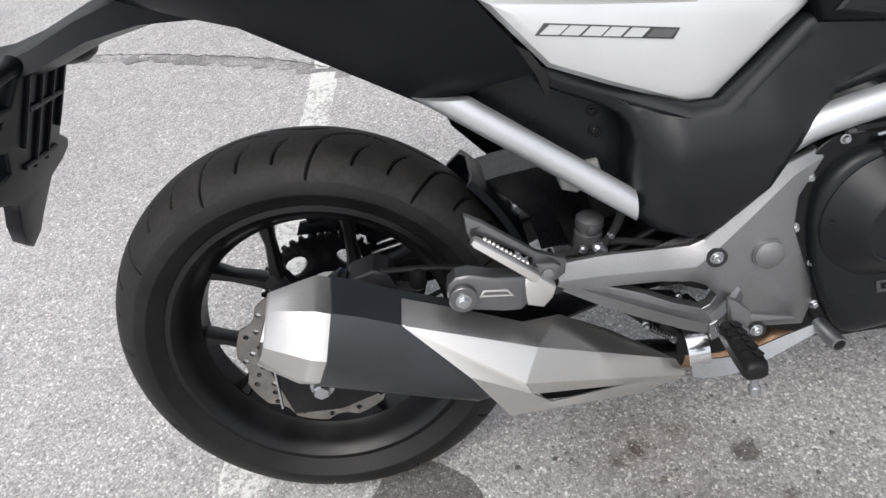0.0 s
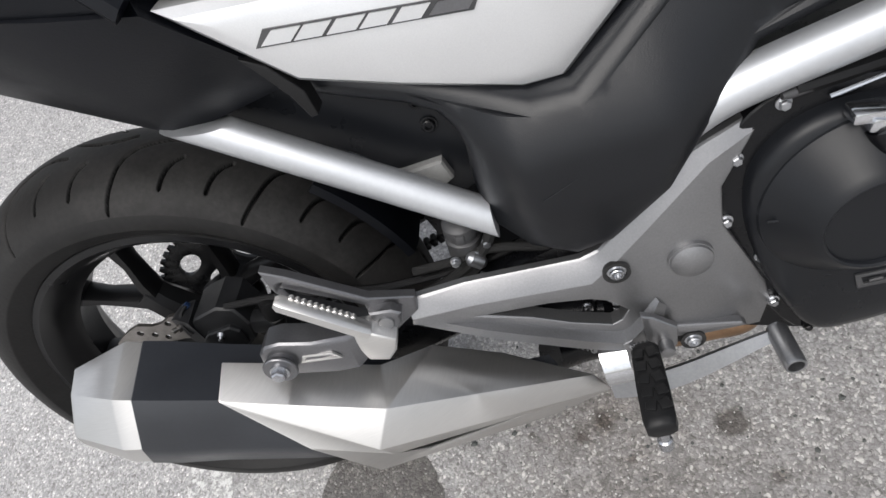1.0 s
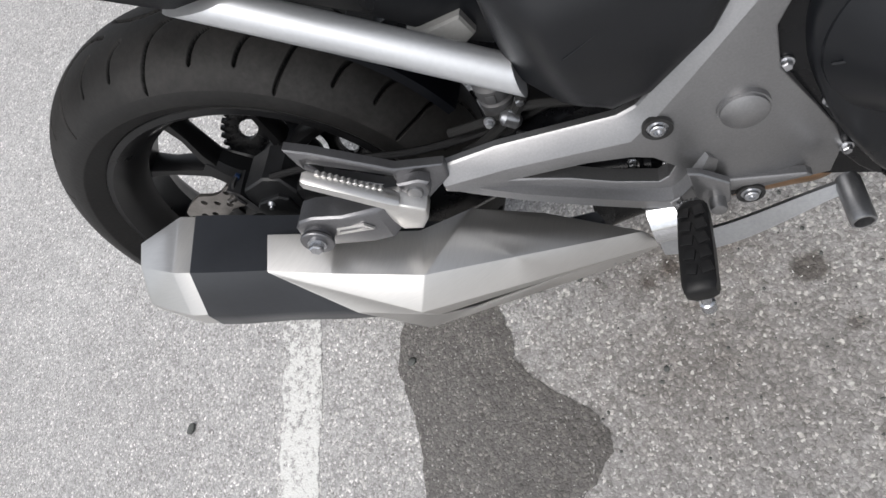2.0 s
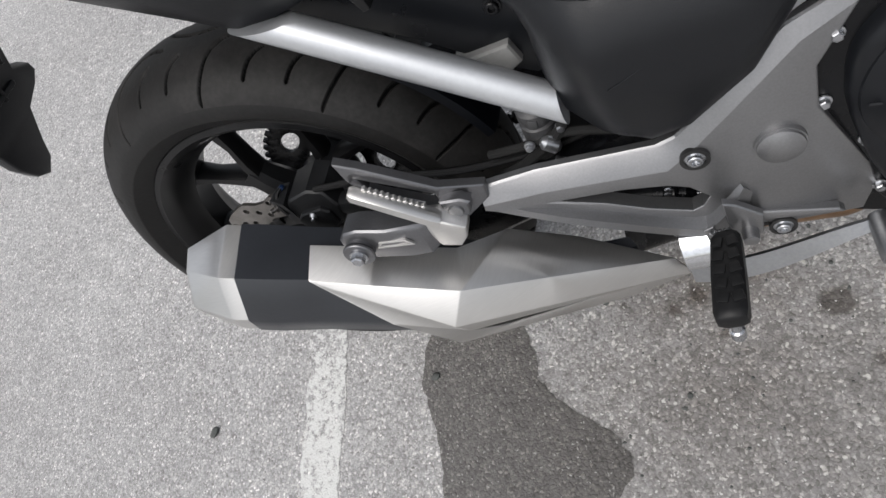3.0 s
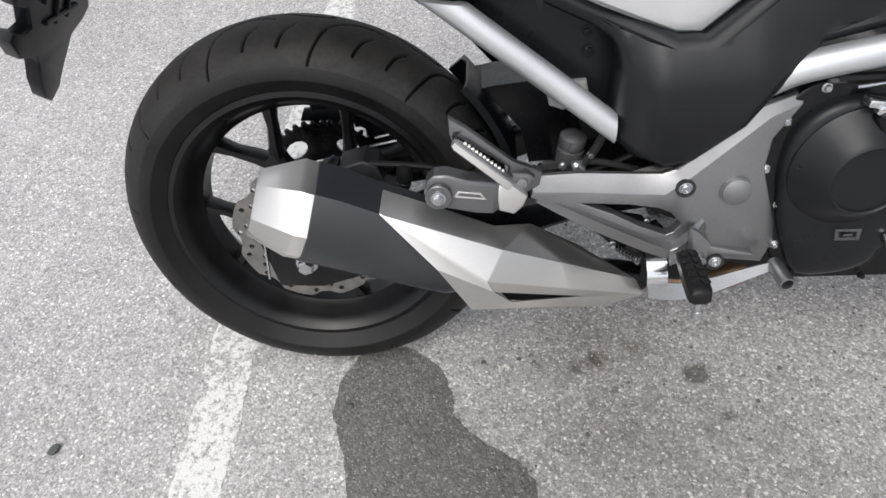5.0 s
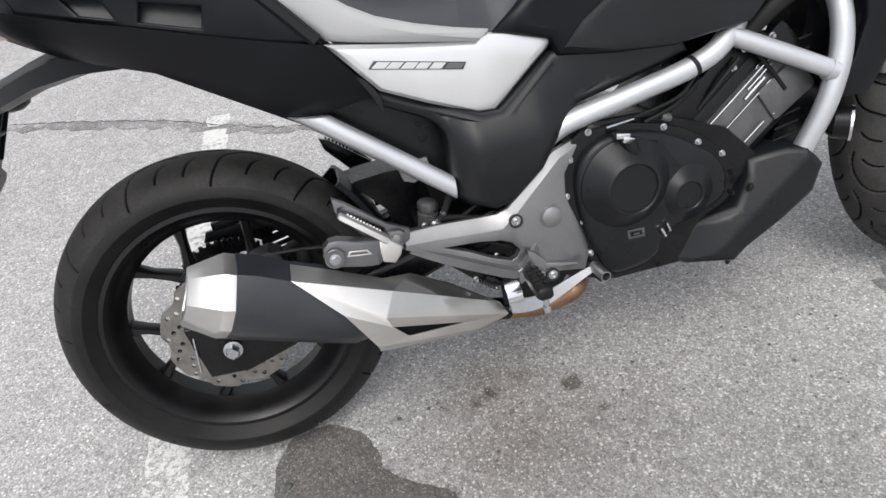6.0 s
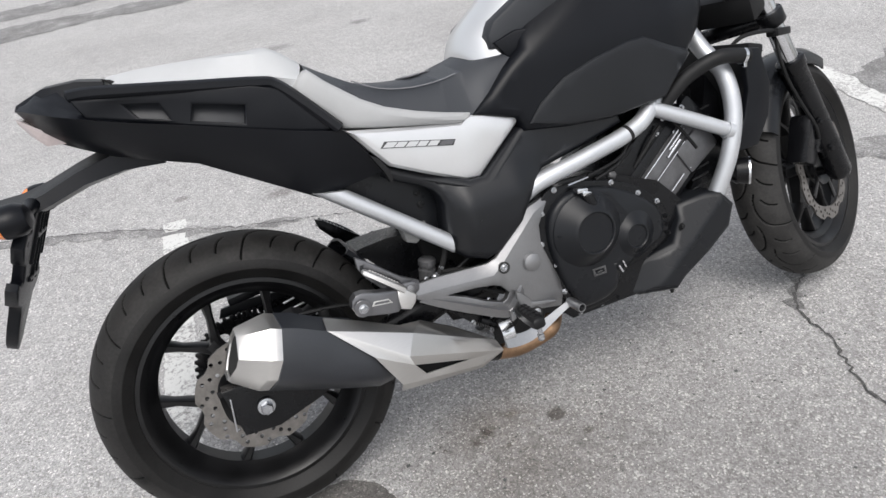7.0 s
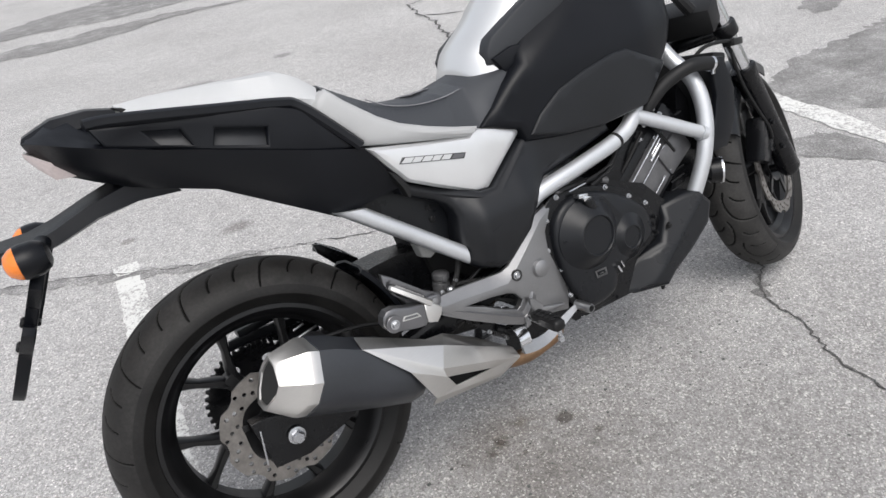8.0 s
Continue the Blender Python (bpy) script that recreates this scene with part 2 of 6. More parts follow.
def worn_paint(name):
    """White road paint, rubbed through to the stones in many places."""
    m = bpy.data.materials.new(name)
    m.use_nodes = True
    t, b, out, coord = asphalt_nodes(m)
    wear = noise_node(t, coord, 60, 6, 0.75)
    wear2 = noise_node(t, coord, 5, 3)
    add = t.nodes.new("ShaderNodeMath")
    add.operation = "MULTIPLY_ADD"
    add.inputs[1].default_value = 0.45
    link(t, wear2, add.inputs[0])
    link(t, wear, add.inputs[2])
    mask = ramp(t, add.outputs[0], [(0.655, grey(0.0)), (0.735, grey(1.0))])
    mix = t.nodes.new("ShaderNodeMix")
    mix.data_type = "RGBA"
    link(t, mask, mix.inputs["Factor"])
    link(t, out, mix.inputs["A"])
    mix.inputs["B"].default_value = (0.66, 0.66, 0.64, 1)
    link(t, mix.outputs["Result"], b.inputs["Base Color"])
    return m


def patchy(name, scale, stops):
    """Asphalt with a repaired seam's dark binder, worn away in blotches."""
    m = bpy.data.materials.new(name)
    m.use_nodes = True
    t, b, out, coord = asphalt_nodes(m)
    mix = t.nodes.new("ShaderNodeMix")
    mix.data_type, mix.blend_type = "RGBA", "MULTIPLY"
    mix.inputs["Factor"].default_value = 1.0
    link(t, out, mix.inputs["A"])
    link(t, ramp(t, noise_node(t, coord, scale, 7, 0.72), [(p, grey(v)) for p, v in stops]), mix.inputs["B"])
    link(t, mix.outputs["Result"], b.inputs["Base Color"])
    return m


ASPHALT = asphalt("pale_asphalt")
WET = asphalt("damp_asphalt", 0.35, 0.28, (1.03, 0.99, 0.95))
TAR = patchy("dark_asphalt_seam", 5.5, [(0.42, 0.50), (0.66, 0.92)])
MEND = patchy("mended_asphalt", 4.5, [(0.34, 0.42), (0.52, 0.58), (0.62, 0.78), (0.70, 0.96)])
CRACK = asphalt("crack_dirt", 0.24)
PAINT = worn_paint("worn_white_road_paint")
STONE = surface("pebble_stone", (0.09, 0.095, 0.09), 0.8, var=0.3, scale=120, bump=0.3)


# ---- building helpers ----
def finish(name, bm, material, parent=None, sharp=32, label=""):
    bmesh.ops.remove_doubles(bm, verts=bm.verts, dist=1e-5)
    bmesh.ops.recalc_face_normals(bm, faces=bm.faces)
    me = bpy.data.meshes.new(name)
    bm.to_mesh(me)
    bm.free()
    me.materials.append(material)
    me.polygons.foreach_set("use_smooth", [True] * len(me.polygons))
    me.set_sharp_from_angle(angle=radians(sharp))
    ob = new(name, me)
    ob.parent = parent
    if label:
        tagged(ob, label)
    return ob


def part(name, bm, material, parent, label="", sharp=32):
    return finish(name, bm, material, parent, sharp, label)


def smooth(a, b, v):
    k = max(0.0, min(1.0, (v - a) / (b - a)))
    return k * k * (3 - 2 * k)


def ring_faces(bm, rings, closed=True, wrap=False):
    n = len(rings[0])
    for i in range(len(rings) if wrap else len(rings) - 1):
        a, b = rings[i], rings[(i + 1) % len(rings)]
        for j in range(n if closed else n - 1):
            k = (j + 1) % n
            bm.faces.new((a[j], b[j], b[k], a[k]))


def curve_points(points, steps=8):
    """A soft curve through the given points."""
    p = [Vector(q) for q in points]
    if len(p) < 3:
        return p
    out = []
    for i in range(len(p) - 1):
        a, b, c, d = p[max(i - 1, 0)], p[i], p[i + 1], p[min(i + 2, len(p) - 1)]
        for s in range(steps):
            u = s / steps
            out.append(0.5 * (2 * b + (c - a) * u + (2 * a - 5 * b + 4 * c - d) * u * u + (3 * b - a - 3 * c + d) * u ** 3))
    return out + [p[-1]]


def tube(bm, points, r, seg=14, steps=8, flat=1.0):
    """A round bar along a soft curve; r may be one radius or one for each given point."""
    pts = curve_points(points, steps)
    n = len(pts)
    rad = [r] * n if not isinstance(r, (list, tuple)) else [r[min(int(i * (len(r) - 1) / (n - 1)), len(r) - 2)] + (r[min(int(i * (len(r) - 1) / (n - 1)), len(r) - 2) + 1] - r[min(int(i * (len(r) - 1) / (n - 1)), len(r) - 2)]) * (i * (len(r) - 1) / (n - 1) - min(int(i * (len(r) - 1) / (n - 1)), len(r) - 2)) for i in range(n)]
    rings, up = [], None
    for i, q in enumerate(pts):
        d = (pts[min(i + 1, n - 1)] - pts[max(i - 1, 0)]).normalized()
        side = d.cross(Vector((0, 1, 0)) if up is None else up)
        if side.length < 1e-3:
            side = d.cross(Vector((0, 0, 1)))
        side.normalize()
        up = side.cross(d).normalized()
        rings.append([bm.verts.new(q + rad[i] * (math.cos(a) * side + flat * math.sin(a) * up)) for a in [2 * math.pi * k / seg for k in range(seg)]])
    ring_faces(bm, rings)
    bm.faces.new(rings[0])
    bm.faces.new(list(reversed(rings[-1])))
    return bm


def spin(bm, profile, seg=48, at=(0, 0, 0), axis="y", close=False, start=0.0):
    """A turned shape: profile of (radius, offset along the axis)."""
    rings = []
    for r, h in profile:
        ring = []
        for k in range(seg):
            a = start + 2 * math.pi * k / seg
            u, v = r * math.cos(a), r * math.sin(a)
            q = (u, h, v) if axis == "y" else ((u, v, h) if axis == "z" else (h, u, v))
            ring.append(bm.verts.new(Vector(at) + Vector(q)))
        rings.append(ring)
    ring_faces(bm, rings, wrap=close)
    if not close:
        for ring in (rings[0], rings[-1]):
            bm.faces.new(ring)
    return bm


def turned(bm, p0, p1, profile, seg=20):
    """A turned shape along any line: profile of (share of the length, radius)."""
    a, b = Vector(p0), Vector(p1)
    d = (b - a).normalized()
    s = d.cross(Vector((0, 0, 1)) if abs(d.z) < 0.9 else Vector((1, 0, 0))).normalized()
    u = s.cross(d)
    rings = [[bm.verts.new(a + (b - a) * h + r * (math.cos(k) * s + math.sin(k) * u)) for k in [2 * math.pi * j / seg for j in range(seg)]] for h, r in profile]
    ring_faces(bm, rings)
    bm.faces.new(rings[0])
    bm.faces.new(rings[-1])
    return bm


def plate(bm, outline, front, depth, edge=0.006, rise=0.003, holes=(), steps=2, fine=0.0):
    """A moulded plate: outline in (x, z), its face at front(x, z) towards -y, with rounded rims and holes through it."""
    f = front if callable(front) else (lambda x, z: front)
    edges, verts = [], []
    for loop in (outline, *holes):
        vs = [bm.verts.new((x, 0.0, z)) for x, z in loop]
        verts += vs
        edges += [bm.edges.new((vs[i], vs[(i + 1) % len(vs)])) for i in range(len(vs))]
    faces = [g for g in bmesh.ops.triangle_fill(bm, use_beauty=True, use_dissolve=False, edges=edges)["geom"] if isinstance(g, bmesh.types.BMFace)]
    for g in faces:
        g.normal_update()
        if g.normal.y > 0:
            g.normal_flip()
    ext = bmesh.ops.extrude_face_region(bm, geom=faces)["geom"]
    front_faces = [g for g in ext if isinstance(g, bmesh.types.BMFace)]
    back_verts = set(verts)
    for v in back_verts:
        v.co.y = f(v.co.x, v.co.z) + depth
    fv = [g for g in ext if isinstance(g, bmesh.types.BMVert)]
    for v in fv:
        v.co.y = f(v.co.x, v.co.z) + rise
    for k in range(steps):
        bmesh.ops.inset_region(bm, faces=front_faces, thickness=edge * (0.35 if k == 0 else 0.65) if steps > 1 else edge, depth=0.0, use_boundary=True, use_even_offset=True)
        lift = rise * (0.3 if k == 0 and steps > 1 else 0.0)
        for v in {v for g in front_faces for v in g.verts}:
            v.co.y = f(v.co.x, v.co.z) + lift
    if fine:
        # finer faces inside the rim, so that the bulges show
        bmesh.ops.triangulate(bm, faces=front_faces)
        inner = {g for g in bm.faces if all(abs(v.co.y - f(v.co.x, v.co.z)) < 1e-6 for v in g.verts)}
        for g in inner:
            g.material_index = 1
        for k in range(5):
            es = [e for e in bm.edges if len(e.link_faces) == 2 and e.calc_length() > fine and all(g.material_index == 1 for g in e.link_faces)]
            if not es:
                break
            made = bmesh.ops.subdivide_edges(bm, edges=es, cuts=1)["geom_inner"]
            for v in made:
                if isinstance(v, bmesh.types.BMVert):
                    v.co.y = f(v.co.x, v.co.z)
            bmesh.ops.triangulate(bm, faces=[g for g in bm.faces if g.material_index == 1 and len(g.verts) > 3])
            bmesh.ops.beautify_fill(bm, faces=[g for g in bm.faces if g.material_index == 1], edges=[e for e in bm.edges if len(e.link_faces) == 2 and all(g.material_index == 1 for g in e.link_faces)])
        for g in bm.faces:
            g.material_index = 0
    return bm


def loft(bm, sections, closed=True):
    rings = [[bm.verts.new(p) for p in s] for s in sections]
    ring_faces(bm, rings, closed)
    if closed:
        bm.faces.new(rings[0])
        bm.faces.new(rings[-1])
    return bm


def halves(section):
    """A closed section from its right half, which runs from the bottom's middle to the top's middle."""
    return [Vector(p) for p in section] + [Vector((x, -y, z)) for x, y, z in reversed(section) if abs(y) > 1e-6]


def resample(sections, steps=4):
    """Softly in-between sections along a loft."""
    out = []
    cols = list(zip(*sections))
    soft = [curve_points(c, steps) for c in cols]
    return [[c[i] for c in soft] for i in range(len(soft[0]))]


def soften(bm, width, seg=2, angle=25):
    es = [e for e in bm.edges if len(e.link_faces) == 2 and e.calc_face_angle(0) > radians(angle)]
    if es:
        bmesh.ops.bevel(bm, geom=es, offset=width, segments=seg, affect="EDGES", profile=0.6, clamp_overlap=True)
    return bm


def block(bm, centre, size, turn=(0, 0, 0), bevel=0.003, seg=2):
    tmp = bmesh.new()
    bmesh.ops.create_cube(tmp, size=1.0)
    bmesh.ops.scale(tmp, vec=size, verts=tmp.verts)
    if bevel:
        bmesh.ops.bevel(tmp, geom=tmp.edges[:], offset=bevel, segments=seg, affect="EDGES", profile=0.6)
    tmp.transform(pose(*centre, *turn))
    me = bpy.data.meshes.new("tmp")
    tmp.to_mesh(me)
    tmp.free()
    bm.from_mesh(me)
    bpy.data.meshes.remove(me)
    return bm


def bolt(name, at, r, h, parent, material=None, socket=False, label=""):
    """A bolt head that looks towards -y, with its washer; a hexagon or a round head with a socket."""
    bm = bmesh.new()
    x, y, z = at
    spin(bm, [(r * 1.35, y), (r * 1.35, y - h * 0.25), (r * 1.05, y - h * 0.3)], 20, (x, 0, z))
    if socket:
        spin(bm, [(r, y - h * 0.25), (r, y - h * 0.85), (r * 0.85, y - h), (r * 0.55, y - h), (r * 0.5, y - h * 0.5), (0.001, y - h * 0.5)], 20, (x, 0, z))
    else:
        spin(bm, [(r, y - h * 0.25), (r, y - h * 0.85), (r * 0.82, y - h), (r * 0.3, y - h * 1.02)], 6, (x, 0, z), start=0.3)
    return part(name, bm, material or ZINC, parent, label, 25)


# ---- ground ----
def flat_shape(name, outline, z, material, label, category, kind="structure", parent=None):
    bm = bmesh.new()
    vs = [bm.verts.new((x, y, z)) for x, y in outline]
    f = bm.faces.new(vs)
    f.normal_update()
    if f.normal.z < 0:
        f.normal_flip()
    me = bpy.data.meshes.new(name)
    bmesh.ops.triangulate(bm, faces=bm.faces[:])
    bm.to_mesh(me)
    bm.free()
    me.materials.append(material)
    return tagged(new(name, me), label, category, "", kind)


def ragged(outline, step=0.03, jitter=0.006, seed=1):
    """The outline with many small uneven points."""
    rnd = random.Random(seed)
    out = []
    for i, a in enumerate(outline):
        a, b = Vector(a), Vector(outline[(i + 1) % len(outline)])
        n = max(1, int((b - a).length / step))
        for k in range(n):
            q = a.lerp(b, k / n)
            out.append((q.x + rnd.uniform(-jitter, jitter), q.y + rnd.uniform(-jitter, jitter)))
    return out


def blob(outline, steps=6, jitter=0.003, seed=1):
    rnd = random.Random(seed)
    n = len(outline)
    pts = []
    for i in range(n):
        a, b, c, d = [Vector(outline[(i + k) % n]) for k in (-1, 0, 1, 2)]
        for s in range(steps):
            u = s / steps
            q = 0.5 * (2 * b + (c - a) * u + (2 * a - 5 * b + 4 * c - d) * u * u + (3 * b - a - 3 * c + d) * u ** 3)
            pts.append((q.x + rnd.uniform(-jitter, jitter), q.y + rnd.uniform(-jitter, jitter)))
    return pts


def strip(path, width, jitter, seed, step=0.04):
    """A wandering band along a path, uneven in width."""
    rnd = random.Random(seed)
    pts = []
    for a, b in zip(path, path[1:]):
        a, b = Vector(a), Vector(b)
        n = max(1, int((b - a).length / step))
        pts += [a.lerp(b, k / n) + Vector((rnd.uniform(-jitter, jitter), rnd.uniform(-jitter, jitter))) for k in range(n)]
    pts.append(Vector(path[-1]))
    left, right = [], []
    for i, q in enumerate(pts):
        d = (pts[min(i + 1, len(pts) - 1)] - pts[max(i - 1, 0)]).normalized()
        w = width * rnd.uniform(0.22, 1.1) * 0.5
        left.append((q.x - d.y * w, q.y + d.x * w))
        right.append((q.x + d.y * w, q.y - d.x * w))
    return left, right


def band(name, path, width, jitter, seed, z, material, label, category, step=0.04):
    left, right = strip(path, width, jitter, seed, step)
    bm = bmesh.new()
    a = [bm.verts.new((x, y, z)) for x, y in left]
    b = [bm.verts.new((x, y, z)) for x, y in right]
    for i in range(len(a) - 1):
        bm.faces.new((b[i], b[i + 1], a[i + 1], a[i]))
    me = bpy.data.meshes.new(name)
    bm.to_mesh(me)
    bm.free()
    me.materials.append(material)
    return tagged(new(name, me), label, category, "", "structure")


bm = bmesh.new()
bmesh.ops.create_grid(bm, x_segments=40, y_segments=40, size=400)
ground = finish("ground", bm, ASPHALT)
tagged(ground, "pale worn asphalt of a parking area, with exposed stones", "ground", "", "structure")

flat_shape("road_marking", ragged([(-0.37, -0.95), (-0.275, -0.95), (-0.208, -0.27), (-0.197, -0.03), (-0.036, 1.44), (-0.03, 1.50), (-0.122, 1.515), (-0.29, -0.02), (-0.302, -0.27)], 0.02, 0.004, 3), 0.0012, PAINT, "worn white painted line on the asphalt", "road marking")
flat_shape("road_marking", ragged([(2.55, -0.40), (2.43, -0.38), (2.53, -0.12), (2.571, 0.05), (2.613, 0.26), (2.666, 0.47), (2.76, 0.78), (2.84, 0.98), (2.95, 0.95), (2.90, 0.75), (2.83, 0.62), (2.80, 0.47), (2.766, 0.27), (2.68, 0.06)], 0.03, 0.010, 4), 0.0036, PAINT, "worn white painted line beyond the front wheel", "road marking")
flat_shape("water_stain", blob([(0.030, -0.105), (-0.010, -0.140), (-0.033, -0.215), (-0.016, -0.290), (0.0, -0.350), (0.0, -0.44), (0.02, -0.52), (0.10, -0.57), (0.20, -0.54), (0.267, -0.457), (0.303, -0.416), (0.317, -0.385), (0.297, -0.346), (0.260, -0.318), (0.212, -0.282), (0.184, -0.246), (0.184, -0.210), (0.160, -0.146), (0.100, -0.105)], 6, 0.003, 5), 0.0016, WET, "dark damp stain on asphalt beside the rear wheel", "stain")
flat_shape("asphalt_patch", ragged([(2.86, 0.66), (2.93, 0.78), (3.36, 0.88), (3.55, 0.876), (3.87, 0.865), (4.20, 0.89), (4.8, 0.80), (5.2, 0.2), (4.6, -0.4), (3.4, -0.2), (3.04, 0.10), (2.90, 0.25), (2.77, 0.34), (2.76, 0.52)], 0.05, 0.03, 9), 0.0018, MEND, "darker repaired patch of asphalt past the white line", "patch")
flat_shape("asphalt_patch", ragged([(4.33, 1.45), (4.9, 1.60), (5.0, 1.30), (4.41, 1.26), (4.25, 1.25)], 0.05, 0.03, 31), 0.0022, MEND, "small darker repaired patch of asphalt", "patch")
flat_shape("asphalt_patch", ragged([(2.15, 0.30), (2.39, 0.31), (2.53, 0.27), (2.57, 0.166), (2.56, 0.01), (2.49, -0.20), (2.40, -0.22), (2.42, -0.02), (2.36, 0.05), (2.27, 0.20)], 0.03, 0.014, 12), 0.0024, MEND, "dark repaired seam crossing the asphalt", "patch")
band("asphalt_seam", [(-3.0, 2.85), (-0.90, 1.86), (-0.685, 1.765), (-0.477, 1.665), (-0.27, 1.548), (-0.113, 1.43), (0.126, 1.273), (0.36, 1.17)], 0.085, 0.016, 13, 0.0020, TAR, "dark seam along a crack in the asphalt", "seam")
band("crack", [(-3.0, 2.89), (-0.90, 1.90), (-0.685, 1.80), (-0.477, 1.69), (-0.27, 1.57), (-0.113, 1.45), (0.126, 1.285), (0.455, 1.135), (0.715, 1.0), (1.2, 0.75), (1.7, 0.55)], 0.008, 0.008, 14, 0.0028, CRACK, "long thin crack running through the asphalt", "crack", 0.02)
band("crack", [(1.60, -0.02), (1.50, -0.15), (1.43, -0.19), (1.378, -0.229), (1.348, -0.289), (1.337, -0.375), (1.287, -0.451), (1.251, -0.529), (1.24, -0.63), (1.20, -0.75), (1.10, -0.9)], 0.010, 0.006, 15, 0.0028, CRACK, "crooked crack from the front wheel outwards", "crack", 0.013)
band("asphalt_seam", [(1.53, -0.12), (1.45, -0.17), (1.36, -0.23)], 0.06, 0.012, 21, 0.0018, TAR, "dark damp seam under the front wheel", "seam", 0.02)
flat_shape("asphalt_patch", ragged([(-2.5, 6.9), (-0.9, 7.3), (-0.09, 7.10), (0.18, 7.21), (0.49, 7.07), (0.91, 7.20), (1.26, 7.13), (1.65, 7.20), (2.24, 6.96), (3.2, 6.9), (3.2, 6.72), (2.05, 6.81), (1.55, 6.84), (0.79, 6.52), (0.50, 6.43), (0.15, 6.49), (-0.13, 6.62), (-2.5, 6.2)], 0.10, 0.05, 16), 0.003, MEND, "broad dark repaired band of asphalt far behind", "patch")
flat_shape("asphalt_patch", ragged([(-2.5, 8.6), (0.01, 8.47), (0.36, 8.89), (0.86, 9.14), (1.41, 9.41), (2.6, 9.6), (3.4, 8.6), (2.07, 7.74), (1.79, 7.70), (1.11, 7.61), (0.28, 7.85), (-0.03, 7.83), (-2.5, 7.6)], 0.12, 0.06, 17), 0.003, MEND, "broad dark repaired band of asphalt far behind", "patch")
band("crack", [(3.5, 4.6), (3.13, 4.49), (2.874, 3.65), (2.626, 3.07), (2.5, 2.7)], 0.03, 0.03, 18, 0.004, CRACK, "thin crack in the asphalt behind the motorcycle", "crack", 0.06)
band("crack", [(2.9, 4.0), (3.23, 3.75), (3.6, 3.4)], 0.02, 0.03, 19, 0.005, CRACK, "thin crack in the asphalt behind the motorcycle", "crack", 0.06)


def pebble(x, y, r, seed, stretch, turn):
    rnd = random.Random(seed)
    bm = bmesh.new()
    bmesh.ops.create_icosphere(bm, subdivisions=2, radius=r)
    for v in bm.verts:
        k = 1 + 0.25 * noise.noise(v.co * (1.4 / r) + Vector((seed, 0, 0)))
        v.co = Vector((v.co.x * k * stretch, v.co.y * k, v.co.z * k * 0.6))
    ob = finish("pebble", bm, STONE, None, 60)
    ob.matrix_world = pose(x, y, r * 0.5 + 0.001, 0, 0, turn)
    return tagged(ob, "small dark grey pebble lying on the asphalt", "pebble", "loose pebbles")


for k, (x, y, r, s, a) in enumerate([(-0.548, -0.264, 0.0085, 1.6, 60), (-0.004, -0.219, 0.007, 1.2, 20), (0.243, -0.148, 0.004, 1.4, 10), (0.41, -0.30, 0.004, 1.2, 70)]):
    pebble(x, y, r, 3 + k, s, a)

# loose grit that lies thicker beside and under the motorcycle
rnd = random.Random(77)
bm = bmesh.new()
for k in range(260):
    x, y = rnd.uniform(0.30, 1.45), rnd.gauss(-0.20, 0.17)
    r = rnd.uniform(0.0012, 0.0030) * (1.5 if rnd.random() < 0.12 else 1.0)
    turn = rnd.uniform(0, 6.28)
    top = bm.verts.new((x, y, r * rnd.uniform(0.7, 1.2)))
    ring = [bm.verts.new((x + r * rnd.uniform(0.6, 1.5) * math.cos(turn + a * 1.2566), y + r * rnd.uniform(0.6, 1.5) * math.sin(turn + a * 1.2566), 0.0004)) for a in range(5)]
    for a in range(5):
        bm.faces.new((ring[a], ring[(a + 1) % 5], top))
grit = finish("grit", bm, STONE, None, 20)
tagged(grit, "fine dark grit scattered over the asphalt", "grit", "", "stuff")


# ---- the motorcycle, leaning on its stand ----
bike = new("motorcycle")
bike.matrix_world = pose(0, -0.084, 0, -15.44) @ pose(0, 0, 0, 0, 0, -1.7)
tagged(bike, "black and silver naked motorcycle leaning on asphalt", "motorcycle")
AXLE_Z = 0.3153


